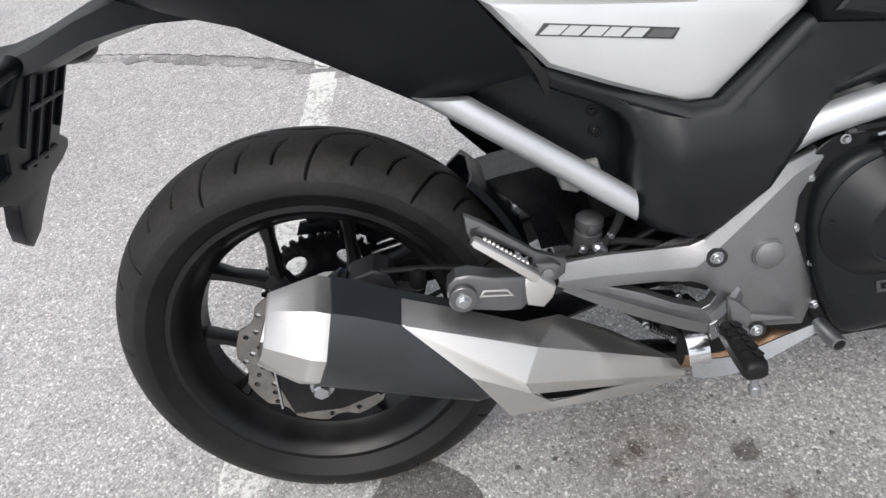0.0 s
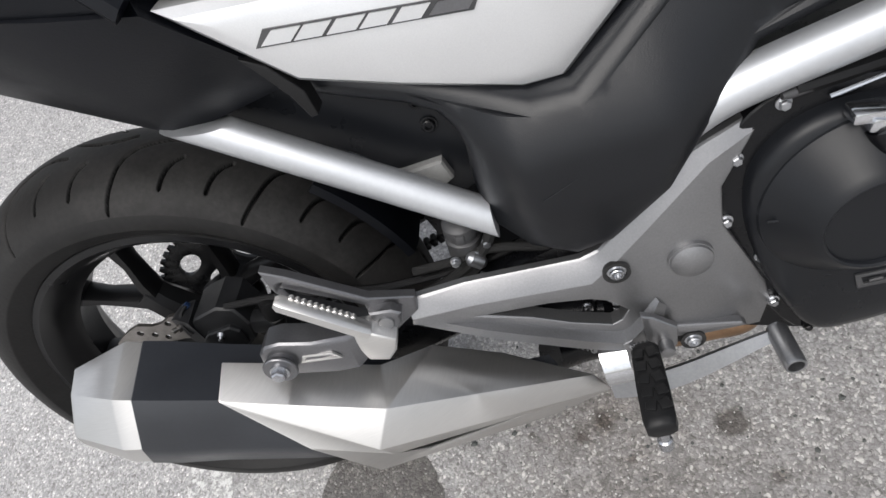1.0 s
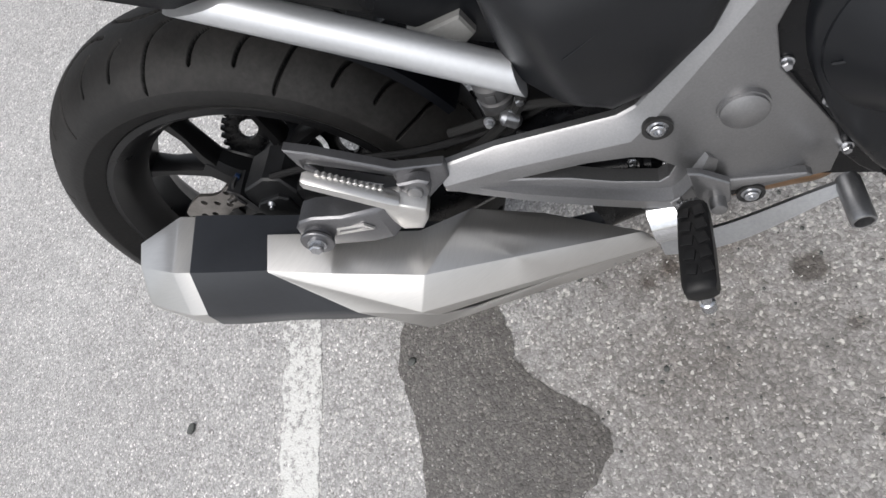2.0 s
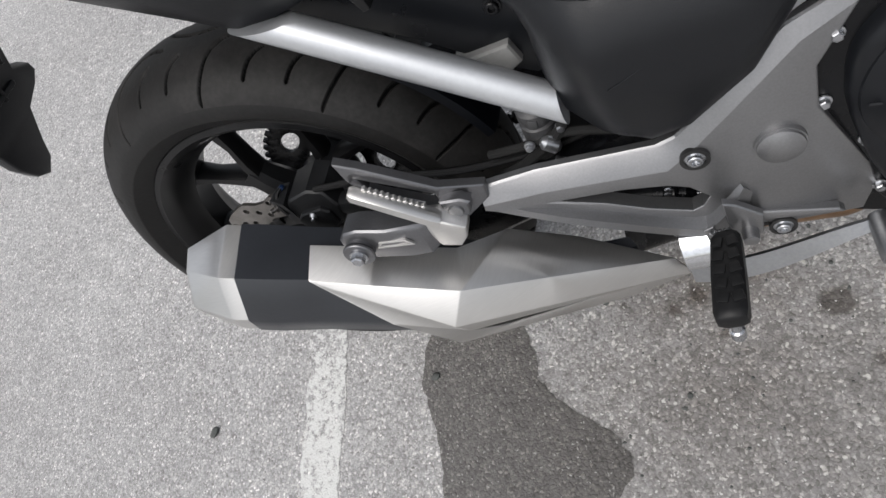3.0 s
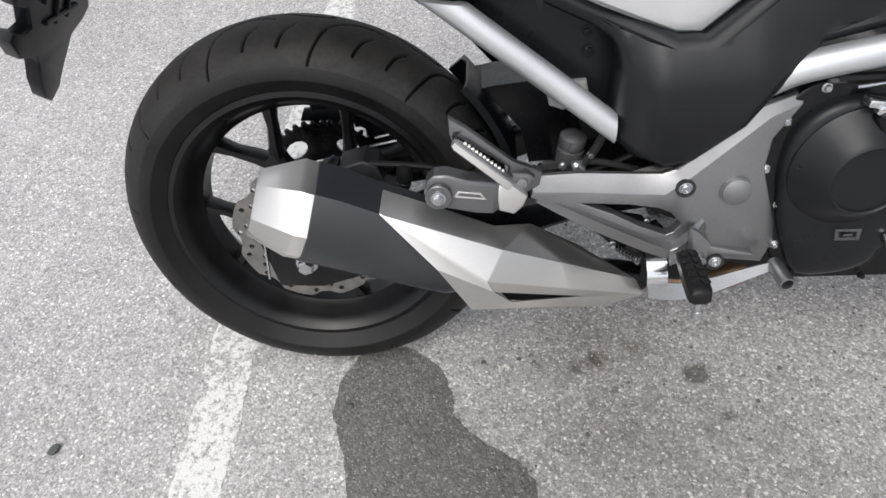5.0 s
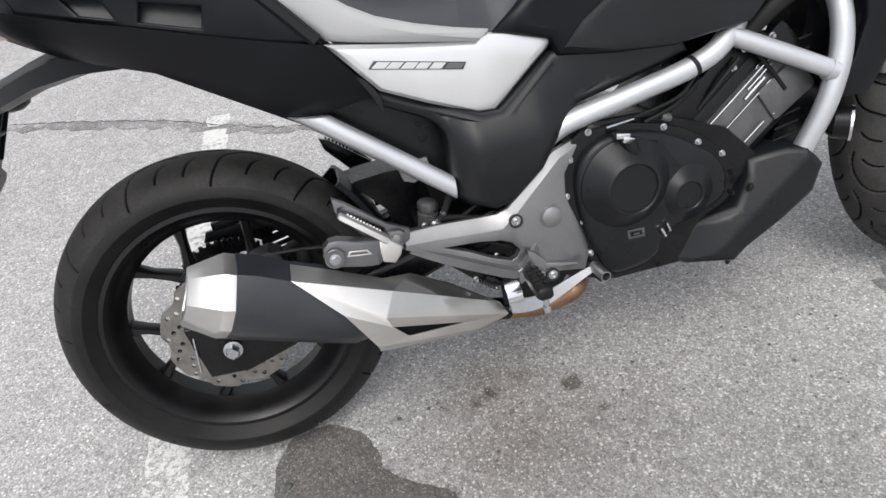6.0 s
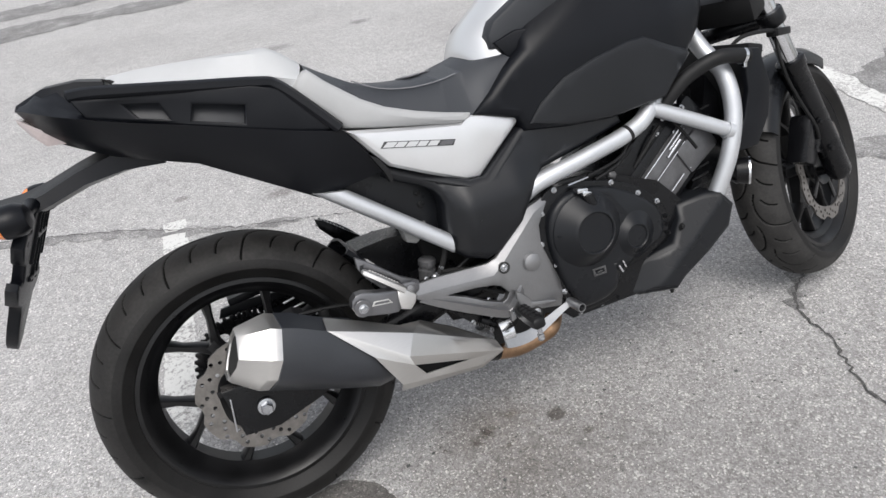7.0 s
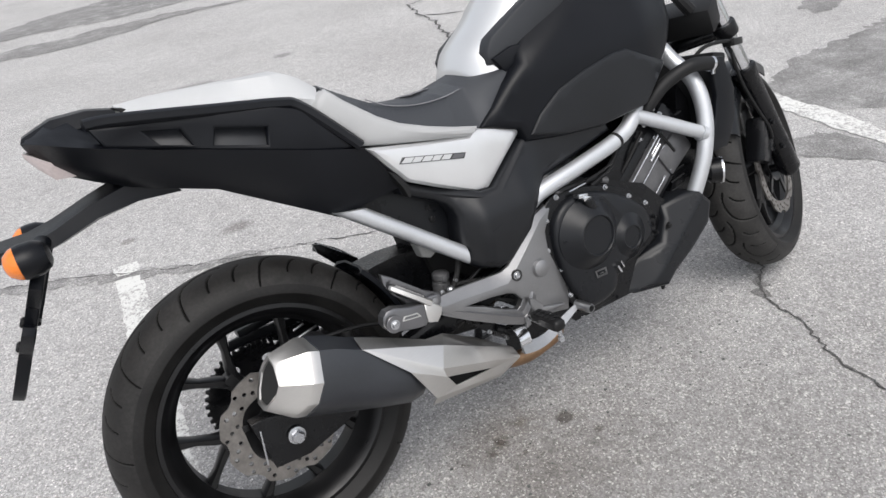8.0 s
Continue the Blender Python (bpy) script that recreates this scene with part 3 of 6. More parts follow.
# -- wheels --
def tyre_mesh(radius, half, bead_r, bead_y, round_n, cross_n, period_n, hook, first, tread_material):
    """A tyre with a rounded crown and cut grooves: one long hook and two short slashes in each period of either half."""
    crown = radius - bead_r
    prof = []
    for k in range(cross_n + 1):
        u = -1 + 2 * k / cross_n
        a = u * radians(112)
        y = half * math.sin(a) / 1.0 if abs(u) < 0.80 else half * math.copysign(math.sin(radians(112) * 0.8) + (bead_y / half - math.sin(radians(112) * 0.8)) * ((abs(u) - 0.8) / 0.2), u)
        ca = (math.cos(a) - math.cos(radians(112))) / (1 - math.cos(radians(112)))
        r = bead_r + crown * ca
        prof.append((r, y, u))
    tread = half * math.sin(radians(75))
    length = 2 * math.pi * radius / period_n
    def groove(side):
        lines = []
        h = [(0.0, 0.95), (0.003, 0.84), (0.008, 0.68), (0.013, 0.50), (0.020, 0.34), (0.031, 0.20), (0.046, 0.10), (0.062, 0.03), (0.079, 0.01), (0.092, 0.04), (0.105, 0.11)] if hook else [(0.0, 0.88), (0.02, 0.5), (0.05, 0.2), (0.075, 0.1)]
        lines.append(([(-s, side * y * tread) for s, y in h], 0.0019))
        for off in (length * 0.39, length * 0.71):
            lines.append(([(-off, side * 0.77 * tread), (-off - 0.002, side * 0.66 * tread), (-off - 0.006, side * 0.53 * tread), (-off - 0.012, side * 0.42 * tread), (-off - 0.021, side * 0.33 * tread)], 0.0019))
        return lines
    rr = np.array([p[0] for p in prof]); yy = np.array([p[1] for p in prof])
    th = np.arange(round_n) * 2 * np.pi / round_n
    S = (th * radius)[:, None] + 0 * yy[None, :]
    Y = 0 * S + yy[None, :]
    depth = np.zeros_like(S)
    for side, shift in ((-1, first * radius), (1, first * radius + length * 0.5)):
        for line, w in groove(side):
            near = np.full(S.shape, 9.0)
            sm = np.mod(S - shift, length) - length
            for wrap_k in (-1, 0, 1):
                for (s0, y0), (s1, y1) in zip(line, line[1:]):
                    s0w, s1w = s0 + wrap_k * length, s1 + wrap_k * length
                    dx, dy = s1w - s0w, y1 - y0
                    u = np.clip(((sm - s0w) * dx + (Y - y0) * dy) / (dx * dx + dy * dy), 0, 1)
                    near = np.minimum(near, np.hypot(sm - s0w - u * dx, Y - y0 - u * dy))
            depth = np.maximum(depth, 0.006 * np.clip((w + 0.0008 - near) / 0.0016, 0, 1))
    depth *= np.array([abs(p[2]) < 0.74 for p in prof])[None, :]
    R = rr[None, :] - depth
    co = np.stack([R * np.cos(th)[:, None], Y, R * np.sin(th)[:, None]], -1).reshape(-1, 3)
    n = cross_n + 1
    faces = []
    for i in range(round_n):
        j = (i + 1) % round_n
        faces += [(i * n + k, i * n + k + 1, j * n + k + 1, j * n + k) for k in range(cross_n)]
    me = bpy.data.meshes.new("tyre")
    me.from_pydata(co.tolist(), [], faces)
    me.polygons.foreach_set("use_smooth", [True] * len(me.polygons))
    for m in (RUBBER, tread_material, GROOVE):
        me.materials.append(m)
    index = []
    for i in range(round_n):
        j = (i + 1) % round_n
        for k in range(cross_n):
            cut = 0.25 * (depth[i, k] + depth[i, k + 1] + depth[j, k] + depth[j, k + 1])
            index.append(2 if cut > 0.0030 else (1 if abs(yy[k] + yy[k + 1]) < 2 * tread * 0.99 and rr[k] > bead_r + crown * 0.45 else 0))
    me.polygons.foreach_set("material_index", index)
    return me


def rim_mesh(bead_r, bead_y):
    """The rim: a deep barrel with rolled lips."""
    bm = bmesh.new()
    lip = [(bead_r + 0.010, -bead_y - 0.002), (bead_r + 0.0135, -bead_y + 0.003), (bead_r + 0.004, -bead_y + 0.010), (bead_r + 0.004, bead_y - 0.010), (bead_r + 0.0135, bead_y - 0.003), (bead_r + 0.010, bead_y + 0.002),
           (bead_r + 0.002, bead_y + 0.003), (bead_r - 0.006, bead_y - 0.004), (bead_r - 0.014, bead_y - 0.016), (bead_r - 0.022, 0.028), (bead_r - 0.030, 0.020), (bead_r - 0.030, -0.020), (bead_r - 0.022, -0.028), (bead_r - 0.014, -bead_y + 0.016), (bead_r - 0.006, -bead_y + 0.004), (bead_r + 0.002, -bead_y - 0.003)]
    return spin(bm, lip, 120, close=True)


def add_spokes(wheel, bead_r, count, first, hub_r, hub_y):
    """The hub and the forked spokes of a cast wheel."""
    bm = bmesh.new()
    spin(bm, [(hub_r * 0.45, -hub_y), (hub_r * 0.8, -hub_y), (hub_r, -hub_y * 0.7), (hub_r * 0.9, 0), (hub_r, hub_y * 0.7), (hub_r * 0.8, hub_y), (hub_r * 0.45, hub_y)], 36)
    part("hub", bm, RIMPAINT, wheel)
    step = 2 * math.pi / count
    fork = step * 0.25
    bm = bmesh.new()
    def ring(r, a, w, h):
        c, t = Vector((r * math.cos(a), 0, r * math.sin(a))), Vector((-math.sin(a), 0, math.cos(a)))
        return [bm.verts.new(c + t * w * sx * 0.5 + Vector((0, h * sy * 0.5, 0))) for sx, sy in ((-1, -0.55), (-0.55, -1), (0.55, -1), (1, -0.55), (1, 0.55), (0.55, 1), (-0.55, 1), (-1, 0.55))]
    stem = [ring(hub_r * 0.8, 0, 0.040, 0.055), ring(0.092, 0, 0.034, 0.042), ring(0.118, 0, 0.040, 0.036)]
    ring_faces(bm, stem)
    for s in (-1, 1):
        arm_rings = [ring(0.106, s * fork * 0.22, 0.024, 0.034), ring(0.128, s * fork * 0.48, 0.021, 0.034), ring(0.160, s * fork * 0.82, 0.016, 0.030), ring(bead_r - 0.026, s * fork, 0.024, 0.036)]
        ring_faces(bm, arm_rings)
        bm.faces.new(arm_rings[0])
        bm.faces.new(arm_rings[-1])
    bm.faces.new(stem[-1])
    one = part("spoke", bm, RIMPAINT, wheel)
    for k in range(count):
        ob = one if k == 0 else new("spoke", one.data)
        ob.parent = wheel
        ob.matrix_local = pose(0, 0, 0, 0, -math.degrees(first + k * step), 0)


def disc_mesh(outer, inner, lobes, thick, holes_n):
    """A brake disc with a wavy rim and rows of drilled holes."""
    bm = bmesh.new()
    loop = []
    for k in range(lobes * 12):
        a = 2 * math.pi * k / (lobes * 12)
        w = math.cos(a * lobes)
        loop.append((outer - 0.0095 * smooth(0.0, 1.0, w), a))
    edges = []
    def ringof(pts):
        vs = [bm.verts.new((r * math.cos(a), 0, r * math.sin(a))) for r, a in pts]
        edges.extend(bm.edges.new((vs[i], vs[(i + 1) % len(vs)])) for i in range(len(vs)))
    ringof(loop)
    ringof([(inner + 0.003 * math.cos(5 * 2 * math.pi * k / 60), 2 * math.pi * k / 60) for k in range(60)])
    for k in range(holes_n):
        a0 = 2 * math.pi * k / holes_n
        for q, r in enumerate((inner + (outer - inner) * 0.24, inner + (outer - inner) * 0.48, inner + (outer - inner) * 0.74)):
            a = a0 + q * 2 * math.pi / holes_n * 0.33
            r = min(r, outer - 0.0095 * smooth(0.0, 1.0, math.cos(a * lobes)) - 0.0062)
            c = Vector((r * math.cos(a), 0, r * math.sin(a)))
            vs = [bm.verts.new(c + Vector((0.0045 * math.cos(b), 0, 0.0045 * math.sin(b)))) for b in [2 * math.pi * j / 8 for j in range(8)]]
            edges.extend(bm.edges.new((vs[i], vs[(i + 1) % 8])) for i in range(8))
    faces = [g for g in bmesh.ops.triangle_fill(bm, use_beauty=True, edges=edges)["geom"] if isinstance(g, bmesh.types.BMFace)]
    ext = bmesh.ops.extrude_face_region(bm, geom=faces)["geom"]
    for g in ext:
        if isinstance(g, bmesh.types.BMVert):
            g.co.y += thick
    return bm


rear = part("rear_wheel", rim_mesh(0.2175, 0.062), RIMPAINT, bike, "black cast alloy rear wheel with forked spokes")
rear.matrix_local = pose(0, 0, AXLE_Z)
add_spokes(rear, 0.2175, 5, radians(120), 0.048, 0.075)
ob = new("tyre", tyre_mesh(0.311, 0.0805, 0.226, 0.060, 2600, 190, 12, True, radians(78.4), TREAD))
ob.parent = rear
tagged(ob, "dusty black rear tyre with curved grooves")
# the highlight along the black rim lip, made as a thin bright ring
bm = bmesh.new()
spin(bm, [(0.2312, -0.0590), (0.2322, -0.0600), (0.2312, -0.0610), (0.2302, -0.0600)], 160, close=True)
part("rim_highlight", bm, ALLOY, rear, "thin bright ring in place of the highlight on the rim lip")
disc = part("brake_disc", disc_mesh(0.121, 0.078, 8, 0.005, 16), DISC, rear, "drilled wavy brake disc")
disc.location = (0, -0.088, 0)
bm = bmesh.new()
spin(bm, [(0.05, -0.079), (0.074, -0.087), (0.080, -0.0875), (0.080, -0.081), (0.06, -0.076)], 40, close=True)
for k in range(5):
    a = 2 * math.pi * k / 5 + 0.3
    block(bm, (0.073 * math.cos(a), -0.089, 0.073 * math.sin(a)), (0.014, 0.006, 0.014), (0, 0, 0), 0.003)
part("disc_carrier", bm, RIMPAINT, rear)
bm = bmesh.new()
teeth = 43
loop = []
for k in range(teeth):
    a = 2 * math.pi * k / teeth
    loop += [(0.110, a - 0.05), (0.117, a - 0.022), (0.117, a + 0.022), (0.110, a + 0.05)]
holes = []
for k in range(5):
    a = 2 * math.pi * k / 5
    holes.append([((0.078 + 0.014 * math.cos(b)) * math.cos(a - 0.35 + 0.30 * math.sin(b)), (0.078 + 0.014 * math.cos(b)) * math.sin(a - 0.35 + 0.30 * math.sin(b))) for b in [2 * math.pi * j / 14 for j in range(14)]])
plate(bm, [(r * math.cos(a), r * math.sin(a)) for r, a in loop], 0.078, 0.006, 0.001, 0.0005, [[(0.045 * math.cos(b), 0.045 * math.sin(b)) for b in [2 * math.pi * j / 24 for j in range(24)]], *holes], 1)
part("rear_sprocket", bm, ENGINE, rear, "dark toothed chain sprocket")
bm = bmesh.new()
tube(bm, [(0.196, -0.004, 0.02), (0.172, -0.014, 0.018), (0.160, -0.020, 0.017)], 0.004, 8)
part("valve_stem", bm, BLACK, rear)

FRONT = Matrix.Translation((1.536, 0, 0.300)) @ pose(0, 0, 0, 0, 0, 22.0) @ pose(0, 0, 0, -8.6)
front = part("front_wheel", rim_mesh(0.2175, 0.047), RIMPAINT, bike, "black cast alloy front wheel turned to one side")
front.matrix_local = FRONT
add_spokes(front, 0.2175, 5, radians(30), 0.040, 0.050)
ob = new("tyre", tyre_mesh(0.300, 0.0660, 0.226, 0.046, 1800, 130, 11, True, 0.0, FRONT_TREAD))
ob.parent = front
tagged(ob, "dusty black front tyre with forked grooves")
# the front rim lip's highlight, again a thin bright ring
bm = bmesh.new()
spin(bm, [(0.2312, -0.0440), (0.2322, -0.0450), (0.2312, -0.0460), (0.2302, -0.0450)], 140, close=True)
part("rim_highlight", bm, ALLOY, front, "thin bright ring in place of the highlight on the rim lip")
disc = part("brake_disc", disc_mesh(0.158, 0.124, 10, 0.005, 22), DISC, front, "large drilled front brake disc")
disc.location = (0, -0.066, 0)
bm = bmesh.new()
spin(bm, [(0.035, -0.050), (0.050, -0.064), (0.060, -0.066), (0.060, -0.060), (0.05, -0.048)], 30, close=True)
for k in range(5):
    a = 2 * math.pi * k / 5
    block(bm, (0.087 * math.cos(a), -0.063, 0.087 * math.sin(a)), (0.060, 0.006, 0.016), (0, -math.degrees(a), 0), 0.003)
part("disc_carrier", bm, RIMPAINT, front)

# -- rear suspension and final drive --
bm = bmesh.new()
for s, y in ((1, -0.118), (-1, 0.118)):
    loft(bm, [[Vector((x, y + dy * w, z + dz * h)) for dy, dz in ((-1, -0.7), (-0.7, -1), (0.7, -1), (1, -0.7), (1, 0.7), (0.7, 1), (-0.7, 1), (-1, 0.7))] for x, z, w, h in ((0.56, 0.395, 0.022, 0.038), (0.42, 0.372, 0.020, 0.026), (0.25, 0.330, 0.018, 0.034), (0.10, 0.312, 0.016, 0.030), (0.04, 0.310, 0.013, 0.028))])
loft(bm, [[Vector((x, y, z)) for x, z in ((0.37, 0.335), (0.46, 0.35), (0.47, 0.42), (0.38, 0.40))] for y in (-0.105, 0.105)])
swing = part("swingarm", soften(bm, 0.003), ENGINE, bike, "black box-section swingarm")
bm = bmesh.new()
plate(bm, [(-0.064, 0.362), (-0.050, 0.259), (0.017, 0.252), (0.108, 0.275), (0.150, 0.292), (0.140, 0.335), (0.072, 0.340), (0.006, 0.350), (-0.03, 0.362)], -0.138, 0.030, 0.004, 0.002)
part("axle_plate", bm, ENGINE, swing)
bm = bmesh.new()
block(bm, (-0.0575, -0.139, 0.3105), (0.003, 0.006, 0.070), (0, 8, 0), 0.001)
part("adjuster_edge", bm, ZINC, swing, "bare metal chain adjuster edge")
bolt("axle_nut", (0.0043, -0.142, 0.3050), 0.0125, 0.020, swing, ZINC, False, "bright hexagonal axle nut with washer")
bm = bmesh.new()
plate(bm, [(0.070, 0.404), (0.066, 0.434), (0.078, 0.446), (0.112, 0.453), (0.130, 0.444), (0.138, 0.420), (0.132, 0.398), (0.10, 0.376)], lambda x, z: -0.122 - 0.004 * smooth(0.436, 0.426, z), 0.052, 0.006, 0.004)
caliper = part("brake_caliper", bm, CASTING, bike, "dull black rear brake caliper")
bm = bmesh.new()
plate(bm, [(0.078, 0.398), (0.080, 0.422), (0.088, 0.428), (0.118, 0.429), (0.126, 0.420), (0.124, 0.398), (0.112, 0.386), (0.088, 0.386)], -0.132, 0.012, 0.004, 0.003)
part("piston_housing", bm, CASTING, caliper)
# pointed end of the caliper behind its fold
bm = bmesh.new()
loft(bm, [[Vector(v) for v in quad] for quad in (((0.074, -0.125, 0.447), (0.078, -0.126, 0.404), (0.076, -0.090, 0.400), (0.074, -0.090, 0.449)), ((0.056, -0.116, 0.450), (0.058, -0.120, 0.412), (0.058, -0.092, 0.408), (0.056, -0.092, 0.450)), ((0.042, -0.108, 0.444), (0.046, -0.110, 0.422), (0.048, -0.096, 0.420), (0.044, -0.096, 0.444)))])
part("caliper_bridge", soften(bm, 0.003), CASTING, caliper)
bm = bmesh.new()
turned(bm, (0.056, -0.110, 0.434), (0.045, -0.122, 0.439), [(0, 0.005), (0.6, 0.005), (0.62, 0.0032), (0.95, 0.0032), (1, 0.002)], 12)
part("slide_pin", bm, DISC, caliper, "dull metal slide pin")
bm = bmesh.new()
turned(bm, (0.104, -0.130, 0.424), (0.102, -0.138, 0.420), [(0, 0.0045), (0.45, 0.0045), (0.47, 0.0022), (0.75, 0.0022), (0.8, 0.0028), (1, 0.002)], 12)
part("bleed_nipple", bm, ZINC, caliper, "small bare metal bleed nipple")
bm = bmesh.new()
block(bm, (0.066, -0.100, 0.452), (0.010, 0.006, 0.006), (0, -30, 0), 0.0015)
part("cable_clip", bm, BLUE, caliper, "small dark blue cable clip")
bm = bmesh.new()
tube(bm, [(0.068, -0.101, 0.454), (0.062, -0.110, 0.451), (0.060, -0.119, 0.440), (0.066, -0.124, 0.428)], 0.0022, 8)
part("sensor_lead", bm, BLACK, caliper)
bm = bmesh.new()
turned(bm, (0.168, -0.112, 0.440), (0.164, -0.118, 0.404), [(0, 0.004), (0.06, 0.011), (0.6, 0.012), (0.75, 0.009), (0.78, 0.010), (1, 0.007)], 20)
part("slide_pin_boot", bm, BLACK, caliper)
bm = bmesh.new()
block(bm, (0.148, -0.112, 0.408), (0.044, 0.022, 0.022), (0, 15, 0), 0.006)
part("caliper_lug", bm, CASTING, caliper)
bm = bmesh.new()
tube(bm, [(0.12, -0.115, 0.447), (0.20, -0.11, 0.432), (0.30, -0.105, 0.40), (0.42, -0.11, 0.405), (0.50, -0.12, 0.44)], 0.0045, 8)
part("brake_hose", bm, BLACK, caliper)
bm = bmesh.new()
for s in range(46):
    f = s / 45
    block(bm, (0.0 + 0.52 * f, 0.086, 0.421 - 0.005 * f), (0.009, 0.018, 0.013), (0, 0, 0), 0.002, 1)
    block(bm, (0.0 + 0.52 * f, 0.086, 0.209 + 0.135 * f), (0.009, 0.018, 0.013), (0, -14, 0), 0.002, 1)
tagged(part("drive_chain", bm, ENGINE, bike, "greasy dark drive chain"), kind="stuff")
bm = bmesh.new()
plate(bm, [(0.00, 0.452), (0.16, 0.462), (0.36, 0.452), (0.52, 0.462), (0.52, 0.478), (0.36, 0.47), (0.16, 0.480), (0.00, 0.468)], 0.070, 0.045, 0.003, 0.002)
part("chain_guard", bm, PLASTIC, bike)
bm = bmesh.new()
plate(bm, [(-0.03, 0.425), (-0.02, 0.445), (0.03, 0.447), (0.09, 0.442), (0.15, 0.430), (0.17, 0.400), (0.17, 0.320), (0.10, 0.315), (0.075, 0.350), (0.078, 0.400), (0.05, 0.418)], 0.096, 0.010, 0.003, 0.002)
part("chain_case", bm, PLASTIC, bike, "black plastic chain case behind the sprocket")
for x0, z0, x1, z1 in ((0.097, 0.396, 0.160, 0.406), (0.085, 0.381, 0.161, 0.392), (0.108, 0.418, 0.134, 0.423)):
    bm = bmesh.new()
    tube(bm, [(x0, 0.070, z0), (x1, 0.070, z1)], 0.0032, 8)
    part("guard_rod", bm, ZINC, bike, "thin bare metal rod on the chain guard")
# inner mudguard over the front of the rear tyre
bm = bmesh.new()
secs = []
for k in range(13):
    a = radians(13 + 25 * k / 12)
    r = 0.330
    c = (r * math.cos(a), AXLE_Z + r * math.sin(a))
    secs.append([Vector((c[0] + d * math.cos(a), y, c[1] + d * math.sin(a))) for y, d in ((-0.052, -0.008), (-0.050, 0.002), (-0.03, 0.006), (0.05, 0.006), (0.088, -0.004), (0.094, -0.035), (0.086, -0.038), (0.080, -0.010), (0.048, 0.001), (-0.028, 0.001), (-0.044, -0.003), (-0.048, -0.010))])
loft(bm, secs)
part("rear_hugger", bm, PLASTIC, bike, "black plastic hugger over the rear tyre")
bm = bmesh.new()
loft(bm, [[Vector((x, y, z)) for x, z in ((0.262, 0.496), (0.300, 0.501), (0.350, 0.503), (0.440, 0.494), (0.455, 0.440), (0.420, 0.372), (0.345, 0.372), (0.335, 0.430), (0.300, 0.474))] for y in (-0.010, 0.085)])
part("inner_mudguard", soften(bm, 0.003), ENGINE, bike, "black inner mudguard ahead of the rear tyre")
bm = bmesh.new()
turned(bm, (0.388, -0.096, 0.372), (0.404, -0.104, 0.464), [(0, 0.008), (0.06, 0.014), (0.14, 0.0155), (0.16, 0.0180), (0.24, 0.0185), (0.72, 0.0190), (0.74, 0.0165), (0.80, 0.0165), (0.82, 0.0188), (0.93, 0.0185), (0.97, 0.015), (1.0, 0.006)], 28)
block(bm, (0.400, -0.120, 0.448), (0.010, 0.006, 0.012), (0, 15, 0), 0.002)
part("rear_shock", bm, SHOCK, bike, "grey rear shock absorber")
bm = bmesh.new()
turned(bm, (0.400, -0.125, 0.428), (0.414, -0.125, 0.412), [(0, 0.004), (0.2, 0.008), (0.8, 0.008), (1, 0.004)], 12)
turned(bm, (0.404, -0.128, 0.400), (0.416, -0.128, 0.390), [(0, 0.005), (1, 0.005)], 8)
part("linkage_fitting", bm, ZINC, bike, "bright hose fittings behind the frame plate")
for x, y, z in ((0.409, -0.122, 0.424), (0.424, -0.120, 0.436), (0.386, -0.122, 0.424)):
    bolt("linkage_bolt", (x, y, z), 0.0042, 0.007, bike, ZINC)
for line, r in (([(0.33, -0.10, 0.372), (0.37, -0.115, 0.395), (0.42, -0.12, 0.43), (0.45, -0.12, 0.49), (0.47, -0.11, 0.56)], 0.006),
                ([(0.335, -0.11, 0.415), (0.38, -0.115, 0.418), (0.43, -0.12, 0.425), (0.52, -0.13, 0.40)], 0.005),
                ([(0.44, -0.125, 0.36), (0.48, -0.13, 0.39), (0.50, -0.135, 0.36), (0.54, -0.14, 0.34)], 0.005)):
    bm = bmesh.new()
    tube(bm, line, r, 8)
    part("hose", bm, DARK, bike)

# -- exhaust --
SLOPE = radians(22)


def along(s, y, w):
    """A place by its distance along the muffler's axis, its y and its height over the axis."""
    return Vector((0.055 + s * math.cos(SLOPE) + w * math.sin(SLOPE), y, 0.424 - s * math.sin(SLOPE) + w * math.cos(SLOPE)))


# the muffler's section as (y, height): where the black body meets the cap, and at the cap's mouth
SECTION = [(-0.166, 0.040), (-0.184, 0.070), (-0.249, 0.0615), (-0.272, 0.011), (-0.262, -0.029), (-0.224, -0.064), (-0.207, -0.069), (-0.165, -0.067), (-0.150, -0.042), (-0.150, 0.018)]
MOUTH = [(-0.182, 0.030), (-0.203, 0.050), (-0.229, 0.041), (-0.257, 0.009), (-0.252, -0.011), (-0.220, -0.047), (-0.206, -0.050), (-0.180, -0.046), (-0.170, -0.026), (-0.170, 0.012)]
YAW = -0.12  # the muffler points a little outwards at its end


def muffler_ring(s, k, dy=0.0, dw=0.0, skew=0.0):
    return [along(s + (skew * w / 0.074) + YAW * (y + 0.251) + 0.12 * min(0.0, w), -0.2 + (y + 0.2) * k + dy, w * k + dw) for y, w in SECTION]


def cap_ring(s, f, k=1.0):
    """A ring between the joint (f = 0) and the mouth (f = 1), drawn in by k."""
    pts = [(a[0] + (b[0] - a[0]) * f, a[1] + (b[1] - a[1]) * f) for a, b in zip(SECTION, MOUTH)]
    return [along(s + YAW * (y + 0.251) + 0.12 * min(0.0, w), -0.206 + (y + 0.206) * k, w * k) for y, w in pts]


